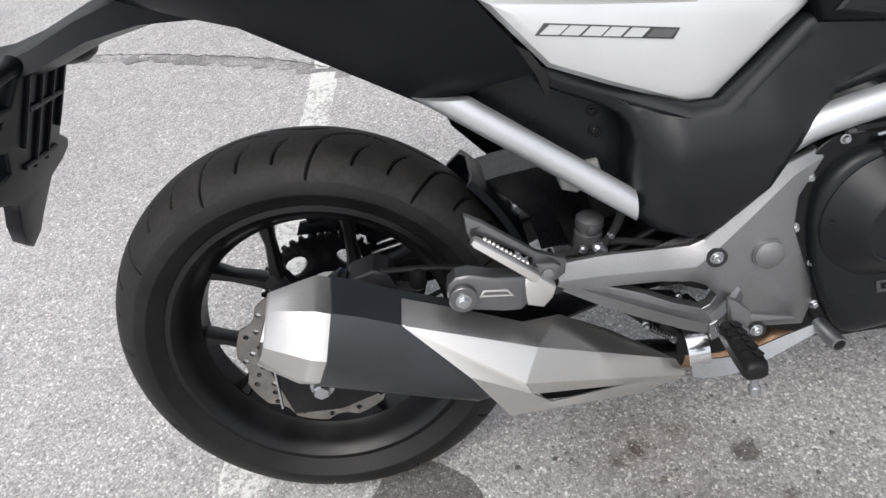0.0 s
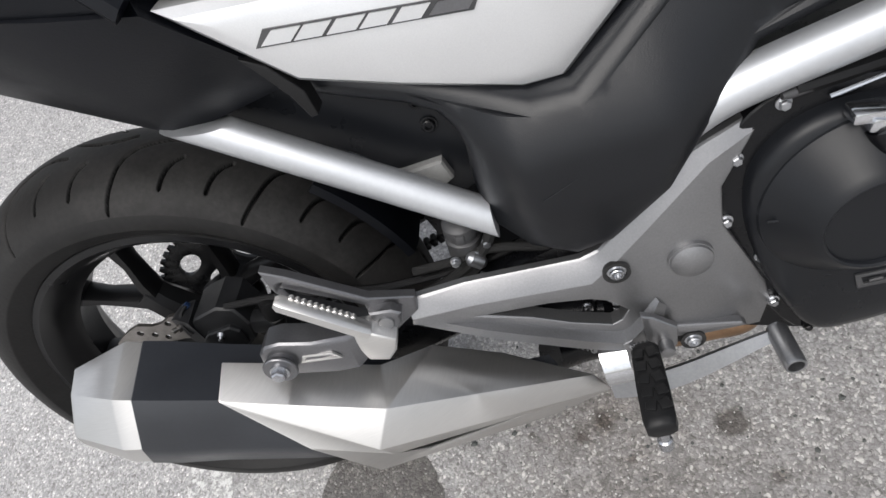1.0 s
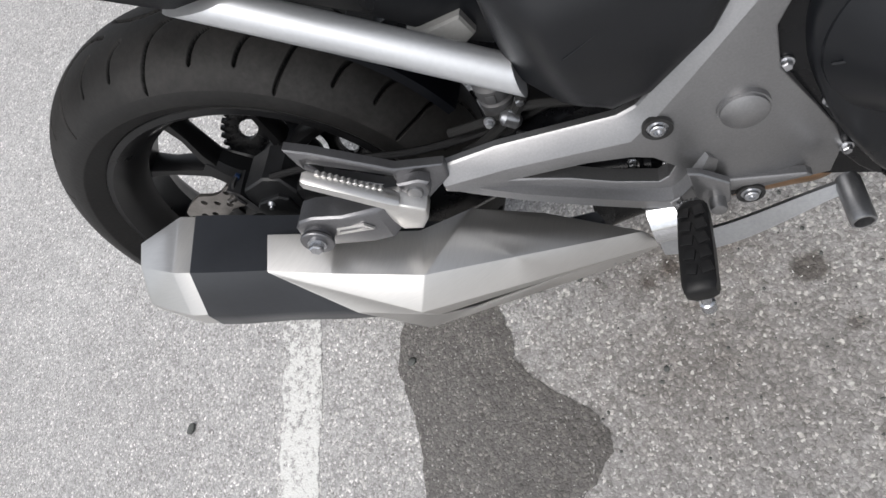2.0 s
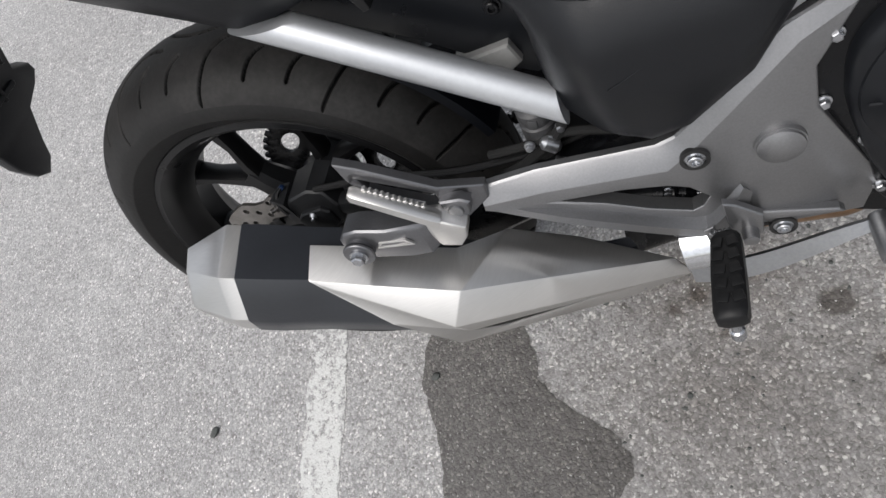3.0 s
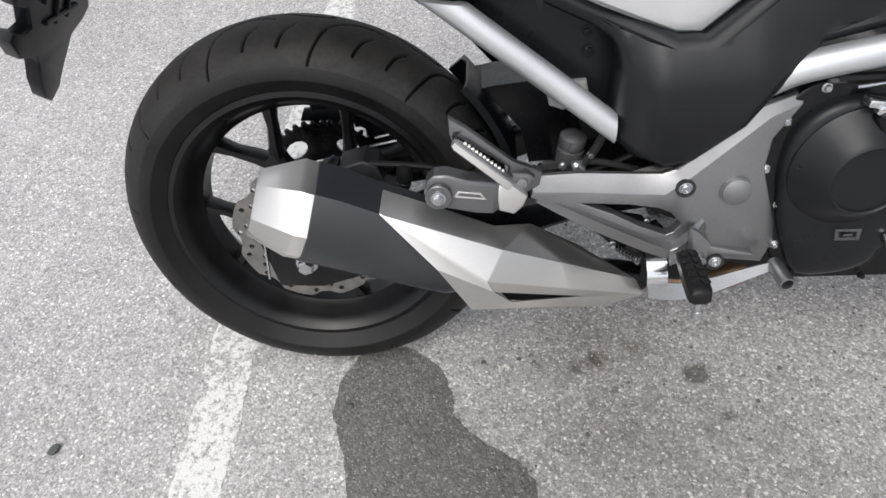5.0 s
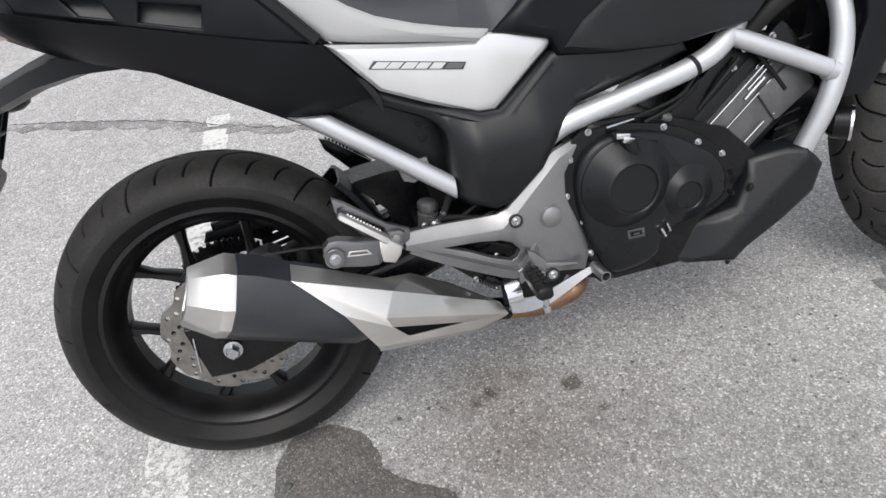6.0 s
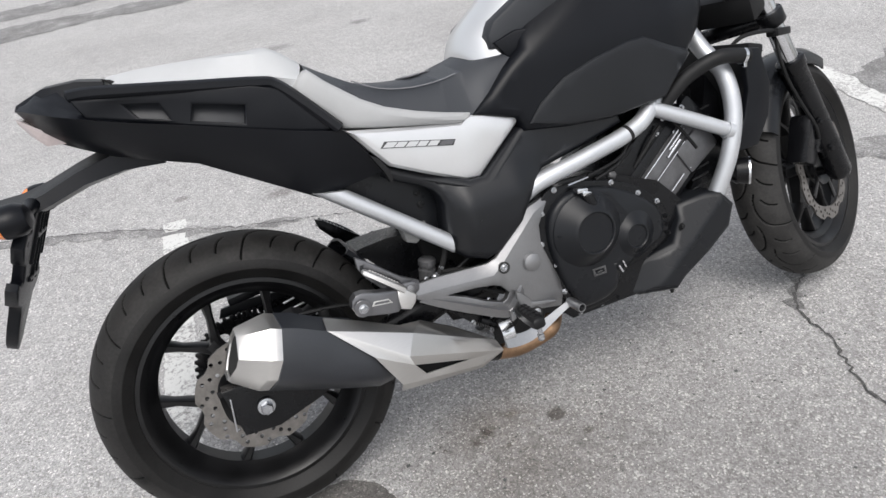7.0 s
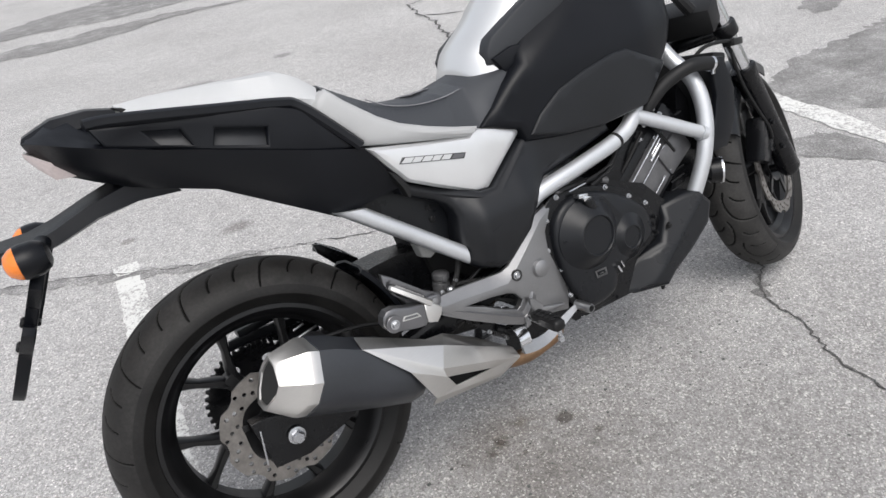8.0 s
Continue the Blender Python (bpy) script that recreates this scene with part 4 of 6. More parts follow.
bm = bmesh.new()
loft(bm, [muffler_ring(-0.002, 0.975), muffler_ring(0.0, 1.006), muffler_ring(0.03, 1.004), muffler_ring(0.078, 0.965, 0.004, -0.0055), muffler_ring(0.15, 0.945, 0.006, -0.008, -0.01), muffler_ring(0.178, 0.93, 0.007, -0.008, -0.036), muffler_ring(0.208, 0.76, 0.012, -0.010, -0.036), muffler_ring(0.258, 0.48, 0.024, -0.010), muffler_ring(0.328, 0.34, 0.032, -0.012), muffler_ring(0.388, 0.22, 0.040, -0.010), muffler_ring(0.418, 0.16, 0.045)])
exhaust = part("exhaust", soften(bm, 0.009, 3, 16), MUFFLER, bike, "matt black muffler body", 40)
bm = bmesh.new()
loft(bm, [cap_ring(0.004, 0.0, 0.97), cap_ring(-0.004, 0.0, 0.985), cap_ring(-0.018, 0.02, 1.0), cap_ring(-0.022, 0.08, 1.0), cap_ring(-0.070, 1.0), cap_ring(-0.073, 1.0, 0.95), cap_ring(-0.071, 1.0, 0.80), cap_ring(-0.030, 1.0, 0.74)])
part("end_cap", soften(bm, 0.0035, 3, 12), STEEL, exhaust, "brushed steel end cap", 30)
bm = bmesh.new()
turned(bm, along(-0.070, -0.206, 0.0), along(-0.034, -0.206, 0.0), [(0, 0.019), (0.0, 0.023), (0.4, 0.023), (1.0, 0.022)])
part("tailpipe", bm, DARK, exhaust, "dark sooty tailpipe opening")
bm = bmesh.new()
loft(bm, [cap_ring(-0.068, 1.0, 0.782), cap_ring(-0.034, 1.0, 0.735)])
part("mouth_lining", bm, DARK, exhaust, "sooty inside of the end cap")
# angular heat shield with a long tip and an open slot
bm = bmesh.new()
P = {"a": (0.152, -0.209, 0.459), "p": (0.2116, -0.2485, 0.419), "o": (0.214, -0.204, 0.426), "g": (0.288, -0.196, 0.383), "h": (0.337, -0.172, 0.366), "k": (0.400, -0.171, 0.326), "e": (0.482, -0.178, 0.262),
     "b": (0.149, -0.246, 0.445), "c": (0.298, -0.250, 0.381), "d": (0.276, -0.271, 0.348), "f": (0.494, -0.180, 0.233), "l": (0.213, -0.270, 0.372), "i": (0.283, -0.263, 0.323),
     "r": (0.407, -0.205, 0.258), "j": (0.305, -0.240, 0.285), "m": (0.250, -0.258, 0.292), "x": (0.428, -0.195, 0.230), "n": (0.251, -0.224, 0.262), "q": (0.440, -0.172, 0.210)}
V = {k: bm.verts.new(v) for k, v in P.items()}
for f in ("abpo", "opcg", "ghc", "hkec", "bdp", "pdc", "cdfe", "blid", "dirf", "lmji", "mxrj", "xfr", "mnqx", "xqf"):
    bm.faces.new([V[k] for k in f])
bmesh.ops.recalc_face_normals(bm, faces=bm.faces)
bmesh.ops.solidify(bm, geom=bm.faces[:], thickness=0.003)
part("heat_shield", soften(bm, 0.0022, 2, 8), STEEL, exhaust, "angular brushed steel heat shield", 18)
bm = bmesh.new()
plate(bm, [(0.262, 0.330), (0.290, 0.340), (0.440, 0.262), (0.425, 0.232), (0.300, 0.268)], lambda x, z: -0.222 + 0.20 * (x - 0.27), 0.012, 0.003, 0.002)
part("shield_liner", bm, DARK, exhaust, "dark body seen through the shield's slot")
bolt("shield_screw", (0.440, -0.188, 0.238), 0.0045, 0.005, exhaust)
bm = bmesh.new()
tube(bm, [(0.510, -0.070, 0.180), (0.530, -0.068, 0.173), (0.575, -0.066, 0.162), (0.620, -0.076, 0.172), (0.655, -0.086, 0.188), (0.682, -0.062, 0.206)], 0.0210, 18)
part("link_pipe", bm, BRONZE, exhaust, "heat-tinted bronze exhaust link pipe")
bm = bmesh.new()
tube(bm, [(0.430, -0.110, 0.226), (0.470, -0.084, 0.200), (0.516, -0.069, 0.178)], 0.0225, 18)
part("pipe_sleeve", bm, ENGINE, exhaust, "dark sleeve joining the link pipe to the muffler")

# -- frame plate, pegs and pedal --
def plate_front(x, z):
    return -0.178 + 0.018 * smooth(0.60, 0.69, x) - 0.008 * smooth(0.42, 0.34, x)


# upper edge of the plate, and the crease below it where the slanted facet meets the face
CREST = [(0.341, 0.441), (0.400, 0.4365), (0.470, 0.4285), (0.508, 0.4250), (0.526, 0.4300), (0.562, 0.4600), (0.622, 0.5090), (0.676, 0.5200)]
CREASE = [(0.341, 0.424), (0.400, 0.4145), (0.470, 0.4050), (0.512, 0.4000), (0.537, 0.4180), (0.573, 0.4490), (0.631, 0.4960), (0.668, 0.5060)]
bm = bmesh.new()
plate(bm, [(0.676, 0.512), *reversed(CREASE), (0.338, 0.416), (0.388, 0.381), (0.433, 0.355), (0.494, 0.317), (0.530, 0.303), (0.600, 0.288), (0.655, 0.270), (0.668, 0.30), (0.665, 0.330), (0.648, 0.383), (0.635, 0.424), (0.639, 0.465)], plate_front, 0.016, 0.0016, 0.0010,
      [[(0.404, 0.396), (0.468, 0.388), (0.506, 0.379), (0.523, 0.370), (0.537, 0.351), (0.528, 0.339), (0.518, 0.335), (0.482, 0.352), (0.446, 0.375)]])
strip_rings = []
for (x0, z0), (x1, z1) in zip(CREST, CREASE):
    y = plate_front(x1, z1) - 0.003 * smooth(0.53, 0.58, x0)
    strip_rings.append([Vector((x0, y + 0.0110, z0)), Vector((x0 * 0.9 + x1 * 0.1, y + 0.0088, z0 * 0.9 + z1 * 0.1)), Vector((x1, plate_front(x1, z1) - 0.0006, z1)), Vector((x1, y + 0.014, z1)), Vector((x0, y + 0.018, z0))])
loft(bm, strip_rings)
frame_plate = part("frame_plate", bm, ALLOY, bike, "grey cast alloy footrest hanger plate", 20)
# ridged lower arm that turns up into the plate
bm = bmesh.new()
top_edge = [(0.350, -0.168, 0.415), (0.404, -0.167, 0.389), (0.470, -0.167, 0.352), (0.517, -0.166, 0.329), (0.530, -0.166, 0.330), (0.545, -0.166, 0.347), (0.560, -0.168, 0.362)]
ridge = [(0.353, -0.181, 0.412), (0.405, -0.188, 0.383), (0.470, -0.190, 0.346), (0.516, -0.190, 0.321), (0.534, -0.190, 0.322), (0.552, -0.187, 0.339), (0.566, -0.180, 0.355)]
foot = [(0.344, -0.180, 0.405), (0.398, -0.183, 0.368), (0.464, -0.185, 0.329), (0.513, -0.185, 0.303), (0.542, -0.185, 0.302), (0.560, -0.182, 0.320), (0.572, -0.176, 0.342)]
loft(bm, resample([[Vector((a[0], -0.156, a[2] - 0.004)), Vector(a), Vector(r), Vector(b), Vector((b[0], -0.160, b[2] + 0.004))] for a, r, b in zip(top_edge, ridge, foot)], 2))
part("lower_arm", soften(bm, 0.0012, 2, 30), ALLOY, frame_plate, "", 24)
bm = bmesh.new()
plate(bm, [(0.566, 0.312), (0.572, 0.316), (0.636, 0.297), (0.640, 0.291), (0.570, 0.303)], -0.182, 0.010, 0.0025, 0.002)
part("raised_rib", bm, ALLOY, frame_plate)
# black rings round the bolts: the shade of a recess put into colour
bm = bmesh.new()
spin(bm, [(0.0128, -0.172), (0.0128, -0.1812), (0.0092, -0.1812), (0.0092, -0.172)], 28, (0.537, 0, 0.408), close=True)
part("bolt_recess", bm, RECESS_SHADE, frame_plate, "black ring round the bolt, painted as a shaded recess")
bolt("pivot_bolt", (0.537, -0.1785, 0.408), 0.0066, 0.006, frame_plate, ZINC, True, "bright socket-head bolt")
bm = bmesh.new()
spin(bm, [(0.0125, -0.172), (0.0125, -0.1808), (0.0090, -0.1808), (0.0090, -0.172)], 28, (0.588, 0, 0.285), close=True)
part("bolt_recess", bm, RECESS_SHADE, frame_plate)
bolt("lower_bolt", (0.588, -0.1785, 0.285), 0.0065, 0.006, frame_plate, ZINC, True)
bm = bmesh.new()
spin(bm, [(0.0205, -0.170), (0.0205, -0.1775), (0.0192, -0.1775), (0.0186, -0.1800), (0.012, -0.1830), (0.002, -0.1840)], 32, (0.603, 0, 0.396))
part("pivot_cap", bm, ALLOY, frame_plate, "round grey pivot cap")
# pillion peg: hanger blade and folded-up toothed bar
bm = bmesh.new()
plate(bm, [(0.243, 0.541), (0.262, 0.527), (0.318, 0.475), (0.354, 0.450), (0.350, 0.432), (0.334, 0.426), (0.317, 0.419), (0.304, 0.427), (0.256, 0.492), (0.242, 0.520)], lambda x, z: -0.196 + 0.012 * smooth(0.315, 0.355, x), 0.011, 0.003, 0.002, [[(0.252, 0.516), (0.264, 0.506), (0.297, 0.480), (0.312, 0.468), (0.310, 0.455), (0.300, 0.458), (0.264, 0.488), (0.255, 0.498)]])
hanger = part("peg_hanger", bm, HANGER, frame_plate, "slotted alloy pillion peg hanger")
bm = bmesh.new()
d = Vector((0.081, -0.008, -0.074)).normalized()
o = Vector((0.250, -0.210, 0.513))
sd = Vector((0, -1, 0))
up = d.cross(sd).normalized()
loft(bm, [[o + d * s + sd * a * w + up * b * h for a, b in ((-1, -0.6), (-0.6, -1), (0.6, -1), (1, -0.6), (1, 0.6), (0.6, 1), (-0.6, 1), (-1, 0.6))] for s, w, h in ((-0.004, 0.005, 0.004), (0.0, 0.0075, 0.0060), (0.080, 0.0085, 0.0070), (0.086, 0.007, 0.006))])
plate(bm, [(0.299, 0.460), (0.314, 0.457), (0.333, 0.439), (0.327, 0.425), (0.315, 0.414), (0.297, 0.421), (0.293, 0.438)], -0.221, 0.022, 0.003, 0.002)
peg = part("pillion_peg", bm, STEEL, bike, "bare alloy folding pillion peg with toothed top", 40)
bm = bmesh.new()
for k in range(11):
    q = o + d * (0.010 + 0.0058 * k) - up * 0.0062 - sd * 0.0050
    block(bm, q, (0.0044, 0.0055, 0.0044), (0, 0, 0), 0.0007, 1)
part("peg_teeth", bm, STEEL, peg)
bm = bmesh.new()
turned(bm, (0.327, -0.2090, 0.450), (0.326, -0.186, 0.448), [(0, 0.003), (0.03, 0.0068), (0.12, 0.0078), (1, 0.0078)], 20)
part("peg_pin", bm, ALLOY, peg)
bm = bmesh.new()
plate(bm, [(0.315, 0.464), *[(0.327 + 0.0135 * math.cos(radians(a)), 0.449 + 0.0135 * math.sin(radians(a))) for a in range(190, 371, 20)], (0.344, 0.454), (0.336, 0.461)], -0.2055, 0.013, 0.004, 0.003)
part("peg_clevis", bm, HANGER, hanger)
# the other side's plate and pillion peg
bm = bmesh.new()
plate(bm, [(0.44, 0.42), (0.60, 0.48), (0.66, 0.50), (0.67, 0.24), (0.60, 0.17), (0.50, 0.19), (0.45, 0.30)], 0.140, 0.018, 0.006, 0.004)
part("frame_plate", bm, ENGINE, bike, "dark footrest hanger plate on the far side")
bm = bmesh.new()
plate(bm, [(0.245, 0.548), (0.262, 0.540), (0.338, 0.475), (0.350, 0.446), (0.335, 0.440), (0.300, 0.458), (0.250, 0.522)], 0.190, 0.010, 0.003, 0.002)
part("peg_hanger", bm, ENGINE, bike, "dark pillion peg hanger on the far side")
bm = bmesh.new()
tube(bm, [(0.253, 0.213, 0.535), (0.30, 0.215, 0.500), (0.335, 0.213, 0.462)], 0.011, 12)
far_peg = part("pillion_peg", bm, ENGINE, bike, "dark pillion peg on the far side")
bm = bmesh.new()
for k in range(8):
    block(bm, (0.262 + 0.0062 * k, 0.205, 0.540 - 0.0055 * k), (0.003, 0.018, 0.005), (0, 40, 0), 0.0008, 1)
part("peg_teeth", bm, STEEL, far_peg)
# muffler bracket
bm = bmesh.new()
plate(bm, [(0.206, 0.460), (0.210, 0.474), (0.220, 0.482), (0.235, 0.482), (0.262, 0.472), (0.294, 0.462), (0.322, 0.450), (0.330, 0.432), (0.306, 0.424), (0.288, 0.421), (0.268, 0.425), (0.230, 0.436), (0.212, 0.446)], lambda x, z: -0.230 + 0.033 * smooth(0.28, 0.33, x), 0.026, 0.005, 0.003)
bracket = part("muffler_bracket", bm, HANGER, bike, "grey alloy bracket holding the muffler")
bm = bmesh.new()
plate(bm, [(0.248, 0.460), (0.276, 0.455), (0.282, 0.445), (0.242, 0.452)], -0.2312, 0.003, 0.0006, 0.0003, [[(0.2505, 0.4575), (0.2745, 0.453), (0.278, 0.4475), (0.246, 0.4535)]], 1)
part("cast_mark", bm, STEEL, bracket)
bm = bmesh.new()
spin(bm, [(0.0150, -0.226), (0.0150, -0.233), (0.0128, -0.2335), (0.0128, -0.2348), (0.0165, -0.2352), (0.0165, -0.2375), (0.0155, -0.2385), (0.004, -0.2385)], 32, (0.224, 0, 0.457))
part("bush", bm, HANGER, bracket)
bolt("bracket_bolt", (0.224, -0.2383, 0.457), 0.0070, 0.009, bracket, ZINC, False, "bright flanged bolt")
# rear brake master cylinder behind the plate
bm = bmesh.new()
turned(bm, (0.418, -0.146, 0.352), (0.520, -0.146, 0.322), [(0, 0.006), (0.04, 0.011), (0.20, 0.012), (0.22, 0.016), (0.70, 0.016), (0.72, 0.012), (0.80, 0.014), (0.84, 0.010), (0.90, 0.013), (0.95, 0.009), (1, 0.006)], 20)
master = part("master_cylinder", bm, ENGINE, frame_plate, "black rear brake master cylinder behind the plate")
bm = bmesh.new()
turned(bm, (0.516, -0.146, 0.323), (0.548, -0.150, 0.313), [(0, 0.004), (0.5, 0.004), (0.52, 0.0065), (0.8, 0.0065), (0.82, 0.004), (1, 0.004)], 12)
part("push_rod", bm, ZINC, master)
bm = bmesh.new()
tube(bm, [(0.424, -0.146, 0.352), (0.400, -0.140, 0.356), (0.380, -0.125, 0.345), (0.372, -0.112, 0.372), (0.388, -0.104, 0.42)], 0.005, 8)
part("fluid_hose", bm, BLACK, master)
# rider's footrest
bm = bmesh.new()
loft(bm, [[Vector((0.541 + a * w - 0.004 * s, -0.200 - s * 0.092, 0.316 + b * h)) for a, b in ((-1, -0.6), (-0.6, -1), (0.6, -1), (1, -0.6), (1, 0.6), (0.6, 1), (-0.6, 1), (-1, 0.6))] for s, w, h in ((0, 0.010, 0.009), (0.06, 0.0130, 0.0120), (0.5, 0.0145, 0.0125), (0.90, 0.0145, 0.0120), (0.975, 0.0130, 0.0105), (1.0, 0.009, 0.0070))])
footrest = part("footrest", soften(bm, 0.002), BLACK, bike, "rider's footrest with black ribbed rubber", 45)
bm = bmesh.new()
for k in range(5):
    for side in (-1, 1):
        block(bm, (0.540 + 0.0062 * side, -0.214 - 0.0145 * k, 0.3285), (0.0100, 0.0105, 0.003), (0, 0, 14 * side), 0.0012, 2)
part("rubber_rib", bm, BLACK, footrest, "raised pads of the footrest rubber")
bm = bmesh.new()
turned(bm, (0.537, -0.284, 0.308), (0.536, -0.286, 0.278), [(0, 0.005), (0.5, 0.005), (0.55, 0.007), (0.9, 0.007), (1, 0.004)], 12)
part("feeler_bolt", bm, ZINC, footrest, "bright feeler bolt under the footrest")
bm = bmesh.new()
plate(bm, [(0.546, 0.352), (0.556, 0.347), (0.576, 0.324), (0.572, 0.298), (0.562, 0.289), (0.550, 0.291), (0.545, 0.318)], -0.192, 0.008, 0.003, 0.002)
plate(bm, [(0.522, 0.318), (0.532, 0.322), (0.534, 0.296), (0.524, 0.292)], -0.192, 0.012, 0.002, 0.001)
part("footrest_bracket", bm, ALLOY, footrest)
bm = bmesh.new()
turned(bm, (0.561, -0.205, 0.305), (0.561, -0.188, 0.305), [(0, 0.003), (0.06, 0.0068), (0.2, 0.0076), (1, 0.0076)], 20)
part("hinge_pin", bm, ALLOY, footrest)
bm = bmesh.new()
pts = [(0.528 + 0.020 * k / 60, -0.198 + 0.006 * math.sin(k * 2 * math.pi / 12), 0.314 + 0.006 * math.cos(k * 2 * math.pi / 12)) for k in range(61)]
tube(bm, pts, 0.0012, 6, 1)
part("return_spring", bm, ZINC, footrest)
# brake pedal and its chromed guard
bm = bmesh.new()
loft(bm, resample([[Vector((x, y0, hi)), Vector((x, y0 - 0.003, hi + 0.001)), Vector((x, y1 - 0.003, lo + 0.001)), Vector((x, y1, lo)), Vector((x, y1 + 0.006, lo)), Vector((x, y0 + 0.003, hi - 0.003))] for x, y0, hi, y1, lo in
                   ((0.496, -0.190, 0.268, -0.197, 0.243), (0.514, -0.190, 0.264, -0.197, 0.238), (0.545, -0.189, 0.259, -0.197, 0.236), (0.577, -0.189, 0.264, -0.197, 0.243), (0.615, -0.190, 0.276, -0.197, 0.259), (0.645, -0.190, 0.284, -0.196, 0.272), (0.664, -0.190, 0.288, -0.195, 0.278))], 3))
pedal = part("brake_pedal", soften(bm, 0.0012, 2, 30), PEDAL, bike, "bright flat steel rear brake pedal", 40)
bm = bmesh.new()
turned(bm, (0.664, -0.186, 0.283), (0.667, -0.232, 0.280), [(0, 0.009), (0.08, 0.0105), (0.95, 0.0105), (1, 0.0098), (1.0, 0.0078), (0.3, 0.0070)], 20)
part("pedal_tip", bm, PEDAL, pedal, "hollow round pedal tip")
bm = bmesh.new()
loft(bm, [[Vector((x, y, z)) for y, z in ((-0.160, 0.300), (-0.174, 0.299), (-0.186, 0.292), (-0.193, 0.280), (-0.196, 0.266), (-0.194, 0.254), (-0.187, 0.244), (-0.178, 0.238))] for x in (0.494, 0.499, 0.516, 0.522)], False)
bmesh.ops.solidify(bm, geom=bm.faces[:], thickness=0.002)
part("heel_guard", bm, CHROME, pedal, "small chromed guard")
bm = bmesh.new()
turned(bm, (0.470, -0.150, 0.306), (0.500, -0.155, 0.286), [(0, 0.010), (0.5, 0.010), (0.52, 0.007), (1, 0.007)], 12)
part("brake_switch", bm, ENGINE, pedal)
bm = bmesh.new()
tube(bm, [(0.456 + 0.032 * k / 84, -0.153 + 0.0055 * math.sin(k * math.pi / 6), 0.303 - 0.026 * k / 84 + 0.0055 * math.cos(k * math.pi / 6)) for k in range(85)], 0.0011, 6, 1)
part("switch_spring", bm, SHOCK, pedal, "thin grey pull spring")
for x, z in ((0.497, 0.341), (0.452, 0.306), (0.488, 0.274)):
    bolt("link_bolt", (x, -0.150, z), 0.0038, 0.008, pedal, ZINC)
bm = bmesh.new()
plate(bm, [(0.405, 0.352), (0.425, 0.362), (0.500, 0.290), (0.490, 0.272), (0.455, 0.300)], -0.150, 0.006, 0.002, 0.001)
part("pedal_stay", bm, ENGINE, pedal)
bm = bmesh.new()
plate(bm, [(0.500, 0.222), (0.500, 0.285), (0.640, 0.292), (0.644, 0.262), (0.622, 0.236), (0.596, 0.222), (0.560, 0.214)], -0.128, 0.005, 0.002, 0.001)
part("stay_plate", bm, ENGINE, pedal)

# -- engine --
bm = bmesh.new()
loft(bm, [[Vector((x, y, z)) for x, z in ((0.60, 0.27), (0.70, 0.225), (0.92, 0.215), (1.02, 0.26), (1.05, 0.36), (0.96, 0.46), (0.80, 0.53), (0.66, 0.53), (0.60, 0.46))] for y in (-0.150, 0.150)])
engine = part("engine", soften(bm, 0.012, 2), ENGINE, bike, "black painted twin-cylinder engine")
bm = bmesh.new()
plate(bm, blob([(0.630, 0.435), (0.643, 0.492), (0.680, 0.528), (0.726, 0.530), (0.800, 0.512), (0.866, 0.486), (0.926, 0.444), (0.962, 0.390), (0.958, 0.331), (0.904, 0.304), (0.828, 0.285), (0.800, 0.240), (0.736, 0.232), (0.688, 0.245), (0.654, 0.320), (0.640, 0.375)], 4, 0), -0.162, 0.030, 0.004, 0.002)
part("clutch_cover_flange", bm, ENGINE, engine)
bm = bmesh.new()
rim = blob([(0.654, 0.430), (0.664, 0.474), (0.694, 0.503), (0.735, 0.512), (0.796, 0.502), (0.856, 0.474), (0.914, 0.432), (0.946, 0.388), (0.944, 0.338), (0.896, 0.316), (0.820, 0.298), (0.790, 0.256), (0.738, 0.244), (0.698, 0.254), (0.670, 0.320), (0.657, 0.38)], 5, 0)
rings = []
for share, rise in ((1.0, 0.0), (0.99, 0.010), (0.972, 0.015), (0.94, 0.0185), (0.88, 0.021), (0.75, 0.023), (0.45, 0.024), (0.15, 0.0245)):
    ring = []
    for x, z in rim:
        x, z = 0.765 + (x - 0.765) * share, 0.395 + (z - 0.395) * share
        ring.append(bm.verts.new((x, -0.160 - rise * (1 - 0.45 * smooth(0.80, 0.94, x)) * (1 - 0.55 * smooth(0.405, 0.490, z) * smooth(0.79, 0.84, x)), z)))
    rings.append(ring)
ring_faces(bm, rings)
bm.faces.new(rings[-1])
part("clutch_cover", bm, SATIN, engine, "black clutch cover with round bosses", 28)
bm = bmesh.new()
spin(bm, [(0.086, -0.172), (0.083, -0.182), (0.078, -0.186), (0.053, -0.211), (0.0485, -0.2150), (0.0455, -0.2165), (0.0435, -0.2150), (0.0425, -0.2120), (0.001, -0.2120)], 64, (0.744, 0, 0.420))
part("cover_boss", bm, SATIN, engine, "raised round boss with a sloping skirt", 22)
bm = bmesh.new()
spin(bm, [(0.062, -0.166), (0.058, -0.174), (0.034, -0.190), (0.0295, -0.1940), (0.027, -0.1950), (0.025, -0.1935), (0.024, -0.1915), (0.001, -0.1915)], 48, (0.857, 0, 0.369))
part("cover_boss", bm, SATIN, engine, "smaller round boss", 22)
bm = bmesh.new()
loft(bm, [[Vector((x, -0.160, z)), Vector((x - 0.012, -0.183, z - 0.004)), Vector((x + 0.010, -0.183, z - 0.012)), Vector((x + 0.020, -0.160, z - 0.016))] for x, z in ((0.800, 0.492), (0.822, 0.462), (0.838, 0.436))])
part("cover_fold", soften(bm, 0.004), SATIN, engine)
bm = bmesh.new()
